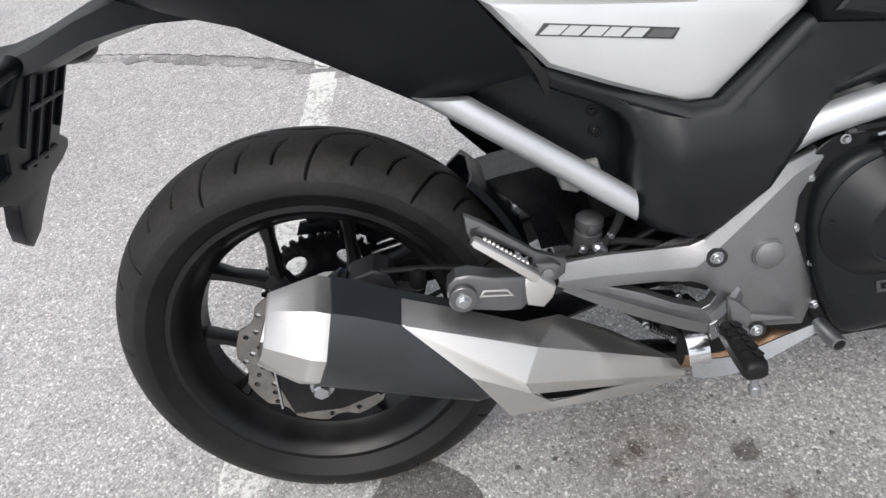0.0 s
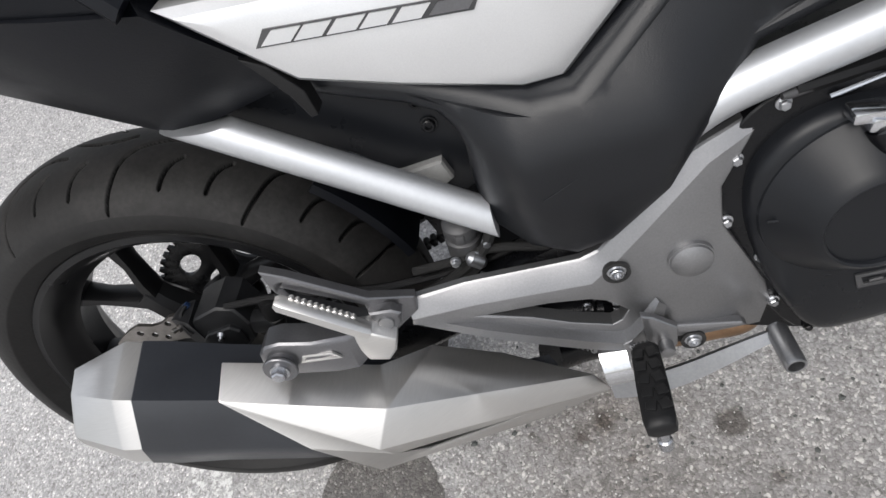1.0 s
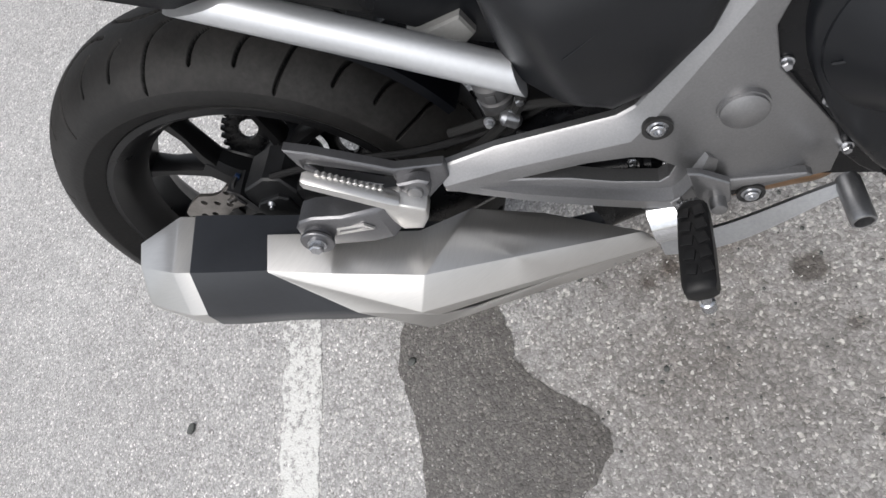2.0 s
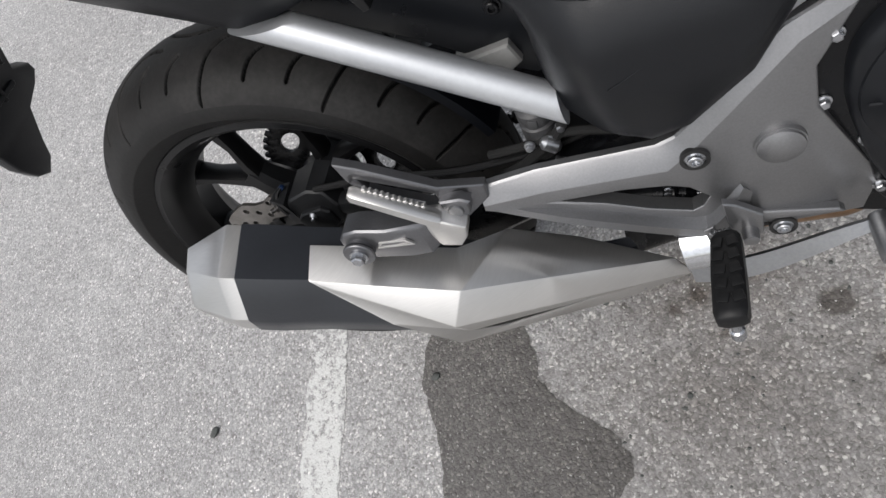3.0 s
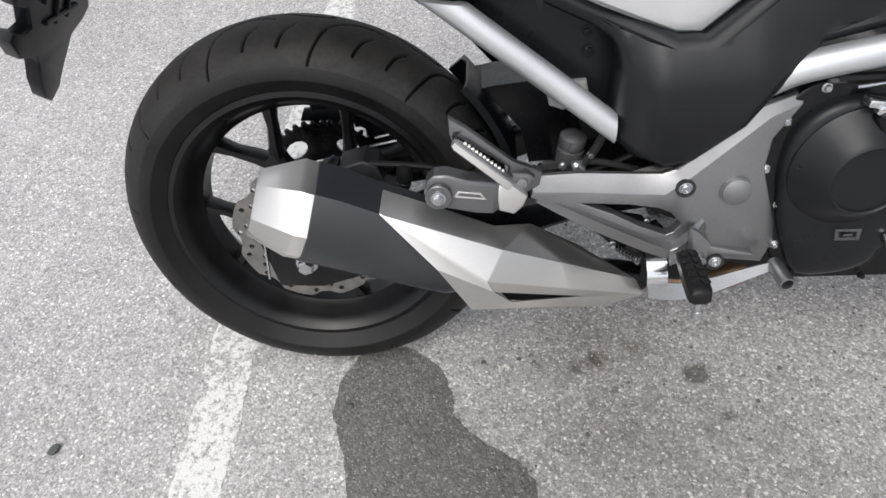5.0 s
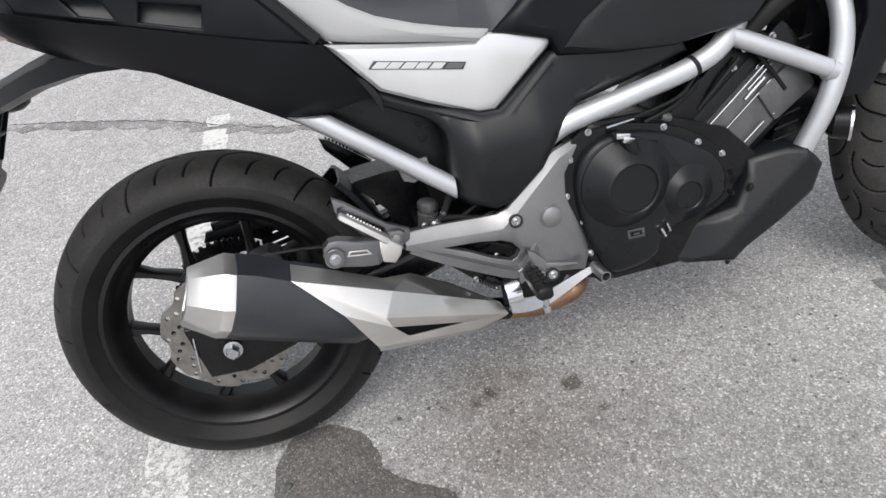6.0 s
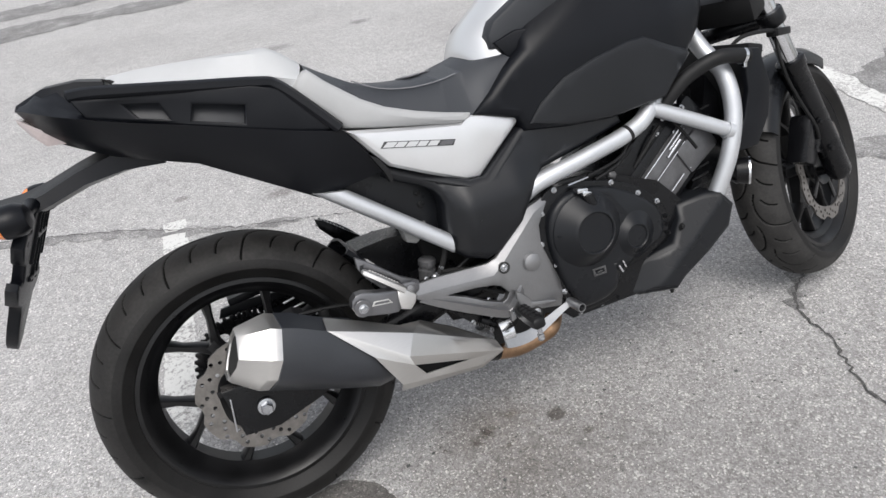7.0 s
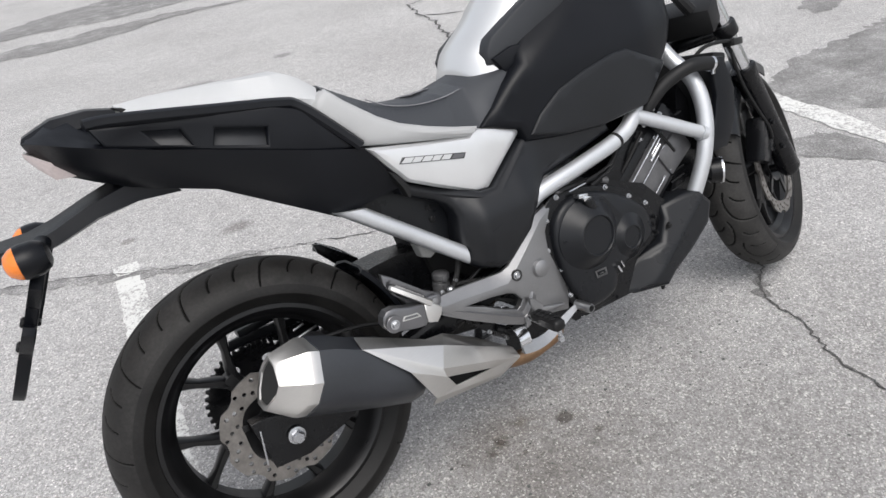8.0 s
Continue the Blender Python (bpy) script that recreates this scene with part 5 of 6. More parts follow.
block(bm, (0.684, -0.1915, 0.428), (0.040, 0.003, 0.003), (0, 14, 0), 0.001, 1)
part("cover_rib", bm, SATIN, engine)
bm = bmesh.new()
plate(bm, [(0.735, 0.331), (0.769, 0.329), (0.769, 0.311), (0.737, 0.313)], -0.1865, 0.003, 0.001, 0.0005, [[(0.740, 0.327), (0.764, 0.325), (0.764, 0.316), (0.742, 0.317)]], 1)
block(bm, (0.752, -0.1865, 0.321), (0.012, 0.003, 0.003), (0, 0, 0), 0.0006, 1)
part("marking_plate", bm, SHOCK, engine, "small cast marking on the cover")
bm = bmesh.new()
spin(bm, [(0.017, -0.176), (0.016, -0.182), (0.011, -0.183), (0.010, -0.177), (0.001, -0.177)], 20, (0.808, 0, 0.312))
part("oil_window", bm, DARK, engine)
bm = bmesh.new()
turned(bm, (0.800, -0.188, 0.318), (0.808, -0.188, 0.300), [(0, 0.003), (1, 0.003)], 8)
turned(bm, (0.812, -0.188, 0.325), (0.818, -0.188, 0.308), [(0, 0.002), (1, 0.002)], 8)
part("window_clip", bm, CHROME, engine)
for x, z, bright in ((0.693, 0.524, 1), (0.654, 0.484, 1), (0.639, 0.419, 1), (0.664, 0.363, 1), (0.670, 0.297, 1), (0.700, 0.245, 0), (0.832, 0.497, 1), (0.896, 0.452, 1), (0.942, 0.418, 1), (0.962, 0.375, 0), (0.960, 0.335, 0), (0.800, 0.232, 0)):
    bolt("cover_bolt", (x, -0.1625, z), 0.0046 if bright else 0.0040, 0.007, engine, ZINC if bright else ENGINE)
# release lever and cable end on top of the cover
bm = bmesh.new()
block(bm, (0.742, -0.186, 0.511), (0.026, 0.020, 0.010), (0, 12, 0), 0.003)
block(bm, (0.750, -0.192, 0.502), (0.022, 0.014, 0.012), (0, 25, 0), 0.003)
turned(bm, (0.720, -0.178, 0.528), (0.775, -0.170, 0.528), [(0, 0.002), (1, 0.002)], 8)
part("release_lever", bm, CHROME, engine, "bright clutch release lever")
bm = bmesh.new()
turned(bm, (0.752, -0.190, 0.498), (0.762, -0.200, 0.456), [(0, 0.014), (0.5, 0.012), (1, 0.006)], 14)
part("lever_boss", bm, ENGINE, engine)
for line, r in (([(0.775, -0.17, 0.530), (0.86, -0.16, 0.540), (0.90, -0.15, 0.562), (0.94, -0.14, 0.60), (1.0, -0.10, 0.66)], 0.0032),
                ([(0.70, -0.165, 0.535), (0.78, -0.15, 0.525), (0.86, -0.14, 0.520), (0.93, -0.12, 0.55)], 0.007),
                ([(0.80, -0.155, 0.512), (0.86, -0.15, 0.525), (0.90, -0.13, 0.540)], 0.005)):
    bm = bmesh.new()
    tube(bm, line, r, 8)
    part("cable", bm, BLACK, engine)
for p0, p1, r in (((0.835, -0.152, 0.512), (0.850, -0.152, 0.506), 0.009), ((0.690, -0.17, 0.535), (0.712, -0.165, 0.532), 0.004), ((0.905, -0.14, 0.575), (0.925, -0.14, 0.585), 0.006)):
    bm = bmesh.new()
    turned(bm, p0, p1, [(0, r * 0.7), (0.3, r), (1, r)], 12)
    part("cable_fitting", bm, SHOCK, engine)
# forward-leaning cylinders
LEAN = 37.0
bm = bmesh.new()
block(bm, (1.015, 0.0, 0.475), (0.30, 0.27, 0.150), (0, -LEAN, 0), 0.016)
block(bm, (0.965, -0.01, 0.520), (0.24, 0.24, 0.10), (0, -LEAN, 0), 0.010)
part("cylinder", bm, ENGINE, engine, "black cylinder block leaning forward")
bm = bmesh.new()
block(bm, (1.020, -0.132, 0.475), (0.215, 0.020, 0.105), (0, -LEAN, 0), 0.008)
block(bm, (1.085, -0.140, 0.500), (0.10, 0.02, 0.075), (0, -LEAN + 6, 0), 0.01)
part("cylinder_side_cover", bm, CAST, engine)
c, s = math.cos(radians(LEAN)), math.sin(radians(LEAN))
for u0, u1, w, r in ((-0.105, 0.09, 0.050, 0.0022), (-0.10, 0.055, 0.018, 0.0016), (0.0, 0.05, 0.031, 0.0034), (0.015, 0.075, 0.040, 0.0020), (-0.05, 0.0, -0.032, 0.0018), (0.02, 0.065, -0.036, 0.0034), (0.035, 0.085, -0.026, 0.0018)):
    bm = bmesh.new()
    turned(bm, (1.02 + u0 * c - w * s, -0.146, 0.475 + u0 * s + w * c), (1.02 + u1 * c - w * s, -0.146, 0.475 + u1 * s + w * c), [(0, r), (1, r)], 8)
    part("bright_edge", bm, CHROME, engine, "bright machined edge of the cylinder")
for line, r in (([(0.98, -0.14, 0.62), (1.02, -0.145, 0.585), (1.05, -0.15, 0.545), (1.08, -0.15, 0.50)], 0.004), ([(1.00, -0.12, 0.635), (1.05, -0.13, 0.60), (1.075, -0.14, 0.58)], 0.006), ([(0.92, -0.13, 0.50), (0.96, -0.14, 0.545), (0.995, -0.14, 0.575)], 0.004)):
    bm = bmesh.new()
    tube(bm, line, r, 8)
    part("wire", bm, BLACK, engine)
for x, z in ((0.985, 0.560), (1.008, 0.588), (1.062, 0.598), (1.035, 0.548)):
    bolt("head_bolt", (x, -0.138, z), 0.0045, 0.008, engine)
bm = bmesh.new()
block(bm, (1.038, -0.135, 0.622), (0.022, 0.02, 0.016), (0, 20, 0), 0.003)
part("coil_plug", bm, CHROME, engine)
# sump and drain area
bm = bmesh.new()
loft(bm, [[Vector((x, y, z)) for x, z in ((0.66, 0.25), (0.70, 0.205), (0.92, 0.195), (0.96, 0.24))] for y in (-0.120, 0.120)])
part("sump", soften(bm, 0.008), ENGINE, engine)
for x in (0.72, 0.78, 0.84, 0.90):
    bolt("sump_bolt", (x, -0.121, 0.212), 0.0045, 0.008, engine)
# radiator between the down tubes, with its core of thin fins
bm = bmesh.new()
loft(bm, [[Vector((x, y, z)) for x, z in ((1.045, 0.355), (1.140, 0.345), (1.162, 0.420), (1.180, 0.500), (1.182, 0.600), (1.150, 0.650), (1.130, 0.560), (1.100, 0.450))] for y in (-0.125, 0.125)])
radiator = part("radiator", soften(bm, 0.006), ENGINE, bike, "black radiator between the down tubes")
bm = bmesh.new()
for k in range(9):
    block(bm, (1.098 + 0.0035 * k, -0.1262, 0.400 + 0.022 * k), (0.050, 0.003, 0.004), (0, -8, 0), 0.0008, 1)
tagged(part("fins", bm, CASTING, radiator), kind="stuff")
# black plastic cowl below the radiator
bm = bmesh.new()
plate(bm, [(0.820, 0.232), (0.862, 0.212), (0.945, 0.205), (0.972, 0.226), (1.046, 0.262), (1.112, 0.303), (1.132, 0.354), (1.104, 0.392), (1.070, 0.398), (1.000, 0.388), (0.993, 0.357), (0.962, 0.310), (0.893, 0.292)], lambda x, z: -0.192 + 0.03 * smooth(0.95, 0.82, x) + 0.55 * max(0.0, 0.050 - 0.6 * (x - 0.993) + 0.8 * (z - 0.357)), 0.070, 0.010, 0.007, fine=0.012)
cowl = part("engine_cowl", bm, SATIN, bike, "black plastic lower engine cowl")
bm = bmesh.new()
turned(bm, (0.950, -0.165, 0.212), (0.944, -0.165, 0.188), [(0, 0.006), (0.8, 0.005), (1, 0.003)], 10)
part("drain_spout", bm, BLACK, cowl)
bolt("cowl_bolt", (0.985, -0.180, 0.345), 0.006, 0.008, cowl, BLACK)

# -- frame --
bm = bmesh.new()
tube(bm, [(0.600, -0.158, 0.520), (0.655, -0.160, 0.548), (0.780, -0.162, 0.568), (0.900, -0.158, 0.588), (0.968, -0.148, 0.618), (1.06, -0.10, 0.69), (1.14, -0.055, 0.78), (1.18, -0.035, 0.84)], 0.0185, 20)
frame_ob = part("frame", bm, SILVER, bike, "silver painted tubular steel frame", 50)
bm = bmesh.new()
tube(bm, [(1.175, -0.035, 0.84), (1.165, -0.060, 0.77), (1.160, -0.110, 0.71), (1.172, -0.160, 0.645), (1.168, -0.180, 0.560), (1.142, -0.182, 0.470), (1.108, -0.165, 0.385), (1.09, -0.150, 0.34)], 0.0195, 20)
part("down_tube", bm, SILVER, frame_ob, "", 50)
bm = bmesh.new()
tube(bm, [(0.975, -0.150, 0.620), (1.06, -0.168, 0.573), (1.150, -0.183, 0.522)], 0.0165, 18)
part("cross_tube", bm, SILVER, frame_ob, "", 50)
bm = bmesh.new()
turned(bm, (0.892, -0.1585, 0.5855), (0.900, -0.158, 0.588), [(0, 0.0192), (1, 0.0192)], 22)
part("frame_band", bm, BLACK, frame_ob)
bm = bmesh.new()
turned(bm, (1.140, -0.181, 0.5275), (1.152, -0.183, 0.521), [(0, 0.0205), (1, 0.0215)], 20)
part("weld", bm, SILVER, frame_ob)
bm = bmesh.new()
turned(bm, (1.165, 0, 0.77), (1.115, 0, 0.90), [(0, 0.034), (0.1, 0.036), (0.9, 0.036), (1, 0.034)], 24)
tube(bm, [(1.175, 0.035, 0.84), (1.16, 0.11, 0.71), (1.17, 0.17, 0.60), (1.14, 0.18, 0.47), (1.08, 0.172, 0.33)], 0.0195, 14)
tube(bm, [(1.15, 0.04, 0.80), (1.0, 0.13, 0.64), (0.85, 0.155, 0.58), (0.65, 0.158, 0.545)], 0.0185, 14)
part("steering_head", bm, SILVER, frame_ob, "", 50)
# rear subframe strut with slanted ends
bm = bmesh.new()
q0, q1 = Vector((0.246, -0.134, 0.662)), Vector((0.449, -0.152, 0.489))
ax_d = (q1 - q0).normalized()
up = Vector((0.654, 0, 0.756)).normalized()
rings = []
for sft, e in ((0.0, 0), (0.02, 0), (0.5, 0), (0.98, 0), (1.0, 1)):
    c = q0.lerp(q1, sft)
    rings.append([bm.verts.new(c + 0.0165 * math.sin(a) * up + Vector((0, -1, 0)) * 0.0155 * math.cos(a) + ax_d * (0.030 * math.sin(a) if sft < 0.1 else (-0.012 * math.sin(a) if sft > 0.9 else 0))) for a in [2 * math.pi * k / 20 for k in range(20)]])
ring_faces(bm, rings)
bm.faces.new(rings[0])
bm.faces.new(rings[-1])
part("subframe_strut", bm, SILVER, frame_ob, "silver subframe strut", 50)
# dark inner panels behind the strut
bm = bmesh.new()
plate(bm, [(0.215, 0.668), (0.30, 0.700), (0.38, 0.690), (0.44, 0.625), (0.462, 0.56), (0.455, 0.500), (0.425, 0.492), (0.40, 0.510), (0.34, 0.572), (0.27, 0.628)], -0.106, 0.05, 0.006, 0.004)
inner = part("inner_panel", bm, SATIN, bike, "dark plastic panel behind the subframe strut")
bolt("panel_screw", (0.420, -0.107, 0.575), 0.006, 0.005, inner, ENGINE, True)
bolt("panel_screw", (0.418, -0.107, 0.600), 0.005, 0.005, inner, ENGINE, True)
bm = bmesh.new()
plate(bm, [(0.364, 0.540), (0.370, 0.510), (0.388, 0.502), (0.422, 0.518), (0.418, 0.540)], -0.118, 0.03, 0.005, 0.004)
part("reservoir", bm, FLUID, bike, "translucent grey fluid reservoir")
bm = bmesh.new()
loft(bm, [[Vector((x, y, z)) for x, z in ((0.43, 0.38), (0.58, 0.34), (0.62, 0.56), (0.46, 0.68), (0.30, 0.66), (0.41, 0.52))] for y in (-0.030, 0.11)])
part("inner_frame", bm, DARK, bike, "black inner frame and airbox")

# -- bodywork --
def cover_front(x, z):
    return -0.146 - 0.046 * smooth(0.665, 0.545, z) * smooth(0.72, 0.60, x) * smooth(0.425, 0.50, x) + 0.016 * smooth(0.52, 0.43, z) - 0.004 * smooth(0.62, 0.80, x)


bm = bmesh.new()
plate(bm, [(0.352, 0.683), (0.430, 0.642), (0.516, 0.603), (0.548, 0.600), (0.652, 0.668), (0.74, 0.672), (0.880, 0.650), (0.898, 0.612), (0.780, 0.588), (0.684, 0.574), (0.648, 0.545), (0.600, 0.490), (0.545, 0.442), (0.510, 0.436), (0.470, 0.450), (0.440, 0.478), (0.442, 0.500), (0.446, 0.535), (0.452, 0.570), (0.449, 0.588), (0.440, 0.603), (0.418, 0.619), (0.385, 0.637), (0.355, 0.654)], cover_front, 0.045, 0.012, 0.008, fine=0.016)
cover = part("frame_cover", bm, COVER, bike, "charcoal moulded plastic frame cover", 40)
bm = bmesh.new()
tube(bm, [(0.500, -0.1925, 0.522), (0.53, -0.1915, 0.533), (0.572, -0.187, 0.551)], 0.0008, 6)
part("scuff", bm, COVER, cover, "thin scuff line")
for sgn in (-1, 1):
    bm = bmesh.new()
    plate(bm, [(0.298, 0.766), (0.420, 0.738), (0.528, 0.716), (0.545, 0.728), (0.668, 0.700), (0.674, 0.688), (0.612, 0.645), (0.545, 0.597), (0.512, 0.602), (0.430, 0.643), (0.362, 0.680)], lambda x, z: -0.186 + 0.13 * (x - 0.294), 0.030, 0.016, 0.011)
    if sgn > 0:
        bmesh.ops.scale(bm, vec=(1, -1, 1), verts=bm.verts)
    ob = part("side_panel", bm, PANEL, bike, "silver painted side panel" if sgn < 0 else "")
    if sgn < 0:
        near_panel = ob


def on_panel(x, z, lift):
    return (x, -0.186 + 0.13 * (x - 0.294) - lift, z)


# model badge, as plain slanted shapes on a grey bar
bm = bmesh.new()
vs = [bm.verts.new(on_panel(x, z, l)) for l in (0.0015, -0.002) for x, z in ((0.352, 0.7175), (0.363, 0.7275), (0.508, 0.689), (0.500, 0.679))]
bm.faces.new(vs[:4])
for k in range(4):
    bm.faces.new((vs[k], vs[(k + 1) % 4], vs[4 + (k + 1) % 4], vs[4 + k]))
badge = part("badge", bm, SHOCK, near_panel, "grey slanted badge bar")
bm = bmesh.new()
for k in range(5):
    f0, f1 = 0.022 + 0.150 * k, 0.022 + 0.150 * k + (0.136, 0.128, 0.134, 0.126, 0.132)[k]
    def at(f, g):
        lo = Vector((0.352, 0.7175)).lerp(Vector((0.500, 0.679)), f)
        hi = Vector((0.363, 0.7275)).lerp(Vector((0.508, 0.689)), f)
        return lo.lerp(hi, g)
    q = [at(f0, 0.12), at(f1, 0.12), at(f1 + 0.022, 0.90), at(f0 + 0.022, 0.90)]
    vs = [bm.verts.new(on_panel(p.x, p.y, l)) for l in (0.0028, 0.0005) for p in q]
    bm.faces.new(vs[:4])
    for j in range(4):
        bm.faces.new((vs[j], vs[(j + 1) % 4], vs[4 + (j + 1) % 4], vs[4 + j]))
part("badge_bar", bm, PANEL, badge)
bm = bmesh.new()
q = [at(0.79, 0.16), at(0.97, 0.16), at(0.985, 0.86), at(0.81, 0.86)]
vs = [bm.verts.new(on_panel(p.x, p.y, l)) for l in (0.0024, 0.0005) for p in q]
bm.faces.new(vs[:4])
for j in range(4):
    bm.faces.new((vs[j], vs[(j + 1) % 4], vs[4 + (j + 1) % 4], vs[4 + j]))
part("badge_end", bm, HANGER, badge, "grey end block of the badge")

# tail cowl
TAIL = [
    [(0.350, 0, 0.690), (0.358, -0.135, 0.668), (0.330, -0.168, 0.715), (0.294, -0.184, 0.768), (0.280, -0.155, 0.788), (0.250, -0.125, 0.850), (0.25, 0, 0.860)],
    [(0.230, 0, 0.680), (0.226, -0.130, 0.656), (0.226, -0.164, 0.715), (0.225, -0.178, 0.788), (0.220, -0.140, 0.800), (0.21, -0.105, 0.866), (0.21, 0, 0.875)],
    [(0.172, 0, 0.702), (0.172, -0.124, 0.692), (0.165, -0.154, 0.745), (0.156, -0.170, 0.811), (0.150, -0.128, 0.820), (0.150, -0.098, 0.880), (0.15, 0, 0.886)],
    [(0.045, 0, 0.786), (0.042, -0.108, 0.778), (0.040, -0.140, 0.810), (0.040, -0.160, 0.851), (0.030, -0.120, 0.857), (0.030, -0.085, 0.905), (0.03, 0, 0.912)],
    [(-0.025, 0, 0.812), (-0.025, -0.092, 0.803), (-0.027, -0.126, 0.835), (-0.030, -0.150, 0.873), (-0.040, -0.112, 0.880), (-0.04, -0.075, 0.930), (-0.04, 0, 0.938)],
    [(-0.085, 0, 0.832), (-0.085, -0.070, 0.826), (-0.092, -0.110, 0.858), (-0.100, -0.138, 0.898), (-0.100, -0.105, 0.908), (-0.09, -0.065, 0.948), (-0.09, 0, 0.955)],
    [(-0.130, 0, 0.852), (-0.130, -0.050, 0.850), (-0.138, -0.095, 0.878), (-0.146, -0.130, 0.916), (-0.145, -0.098, 0.936), (-0.13, -0.060, 0.957), (-0.13, 0, 0.963)],
    [(-0.178, 0, 0.882), (-0.178, -0.040, 0.880), (-0.176, -0.070, 0.900), (-0.175, -0.098, 0.928), (-0.174, -0.078, 0.944), (-0.165, -0.050, 0.961), (-0.165, 0, 0.966)],
    [(-0.205, 0, 0.928), (-0.206, -0.020, 0.929), (-0.207, -0.034, 0.935), (-0.208, -0.042, 0.941), (-0.206, -0.036, 0.945), (-0.200, -0.030, 0.948), (-0.2, 0, 0.950)],
]
bm = bmesh.new()
loft(bm, [halves(s) for s in TAIL])
tail = part("tail_cowl", soften(bm, 0.004, 2, 14), PLASTIC, bike, "black plastic tail cowl", 40)
bm = bmesh.new()
plate(bm, [(0.330, 0.712), (0.346, 0.700), (0.362, 0.672), (0.362, 0.650), (0.356, 0.650), (0.350, 0.672)], -0.170, 0.02, 0.002, 0.001)
part("seam_strip", bm, BLACK, tail)
# grab rails with their openings
def rail_front(x, z):
    return -0.134 - 0.036 * smooth(-0.10, 0.18, x) - 0.14 * max(0, x - 0.2)


for sgn in (-1, 1):
    bm = bmesh.new()
    line = [(-0.118, -0.118, 0.940), (-0.085, -0.128, 0.938), (-0.02, -0.140, 0.926), (0.08, -0.150, 0.906), (0.180, -0.158, 0.886), (0.208, -0.160, 0.874), (0.245, -0.170, 0.832), (0.288, -0.182, 0.776)]
    soft = curve_points(line, 5)
    secs = []
    for i, q in enumerate(soft):
        f = i / (len(soft) - 1)
        h = 0.010 if f < 0.75 else 0.010
        w = 0.013
        k = 0.35 if i == 0 else 1.0
        dirv = (soft[min(i + 1, len(soft) - 1)] - soft[max(i - 1, 0)]).normalized()
        nrm = Vector((0, 1, 0)).cross(dirv).normalized()
        nrm = nrm if nrm.z > 0 else -nrm
        secs.append([q + Vector((0, a * w * k, 0)) + nrm * b * h * k for a, b in ((-1, -0.5), (-0.6, -1), (0.6, -1), (1, -0.5), (1, 0.3), (0.5, 1), (-0.4, 1), (-1, 0.5))])
    loft(bm, secs)
    plate(bm, [(-0.112, 0.932), (-0.100, 0.899), (0.032, 0.853), (0.135, 0.816), (0.220, 0.788), (0.284, 0.774), (0.250, 0.822), (0.212, 0.866), (0.193, 0.875), (0.163, 0.886), (0.080, 0.902), (-0.013, 0.919)], rail_front, 0.020, 0.005, 0.003,
          [[(-0.040, 0.907), (0.014, 0.893), (0.024, 0.8635), (-0.022, 0.8785)], [(0.065, 0.879), (0.146, 0.856), (0.136, 0.8265), (0.054, 0.8535)]])
    if sgn > 0:
        bmesh.ops.scale(bm, vec=(1, -1, 1), verts=bm.verts)
    rail = part("grab_rail", bm, SHROUD, bike, "black moulded grab rail with openings" if sgn < 0 else "", 40)
    # recess plate in a lighter grey than the tail, so that it looks lit
    bm = bmesh.new()
    plate(bm, [(-0.060, 0.885), (-0.052, 0.915), (0.160, 0.880), (0.160, 0.816), (0.040, 0.846)], lambda x, z: rail_front(x, z) + 0.008 + 0.55 * max(0.0, z - (0.868 - 0.30 * x)), 0.010, 0.003, 0.001)
    if sgn > 0:
        bmesh.ops.scale(bm, vec=(1, -1, 1), verts=bm.verts)
    part("recess", bm, TRAY, rail, "grey recess behind the rail, coloured lighter to look lit" if sgn < 0 else "")
# upper tail panel behind the pillion seat
bm = bmesh.new()
loft(bm, [halves(s) for s in (
    [(-0.060, 0, 0.940), (-0.060, -0.070, 0.935), (-0.060, -0.062, 0.952), (-0.060, 0, 0.958)],
    [(-0.100, 0, 0.948), (-0.100, -0.078, 0.940), (-0.100, -0.062, 0.962), (-0.100, 0, 0.968)],
    [(-0.160, 0, 0.950), (-0.160, -0.085, 0.935), (-0.155, -0.060, 0.963), (-0.155, 0, 0.969)],
    [(-0.206, 0, 0.938), (-0.208, -0.045, 0.938), (-0.204, -0.038, 0.948), (-0.204, 0, 0.952)])])
part("tail_top", soften(bm, 0.003), SHROUD, bike, "black upper tail panel")
bm = bmesh.new()
loft(bm, [halves(s) for s in (
    [(-0.150, 0, 0.868), (-0.150, -0.052, 0.868), (-0.150, -0.062, 0.890), (-0.150, 0, 0.890)],
    [(-0.182, 0, 0.872), (-0.182, -0.050, 0.872), (-0.180, -0.066, 0.902), (-0.180, 0, 0.905)],
    [(-0.200, 0, 0.896), (-0.200, -0.046, 0.896), (-0.202, -0.058, 0.920), (-0.200, 0, 0.925)],
    [(-0.212, 0, 0.918), (-0.212, -0.040, 0.918), (-0.212, -0.045, 0.926), (-0.21, 0, 0.928)])])
part("tail_light", soften(bm, 0.003), CLEAR, bike, "pale rose tail light lens under the tail")

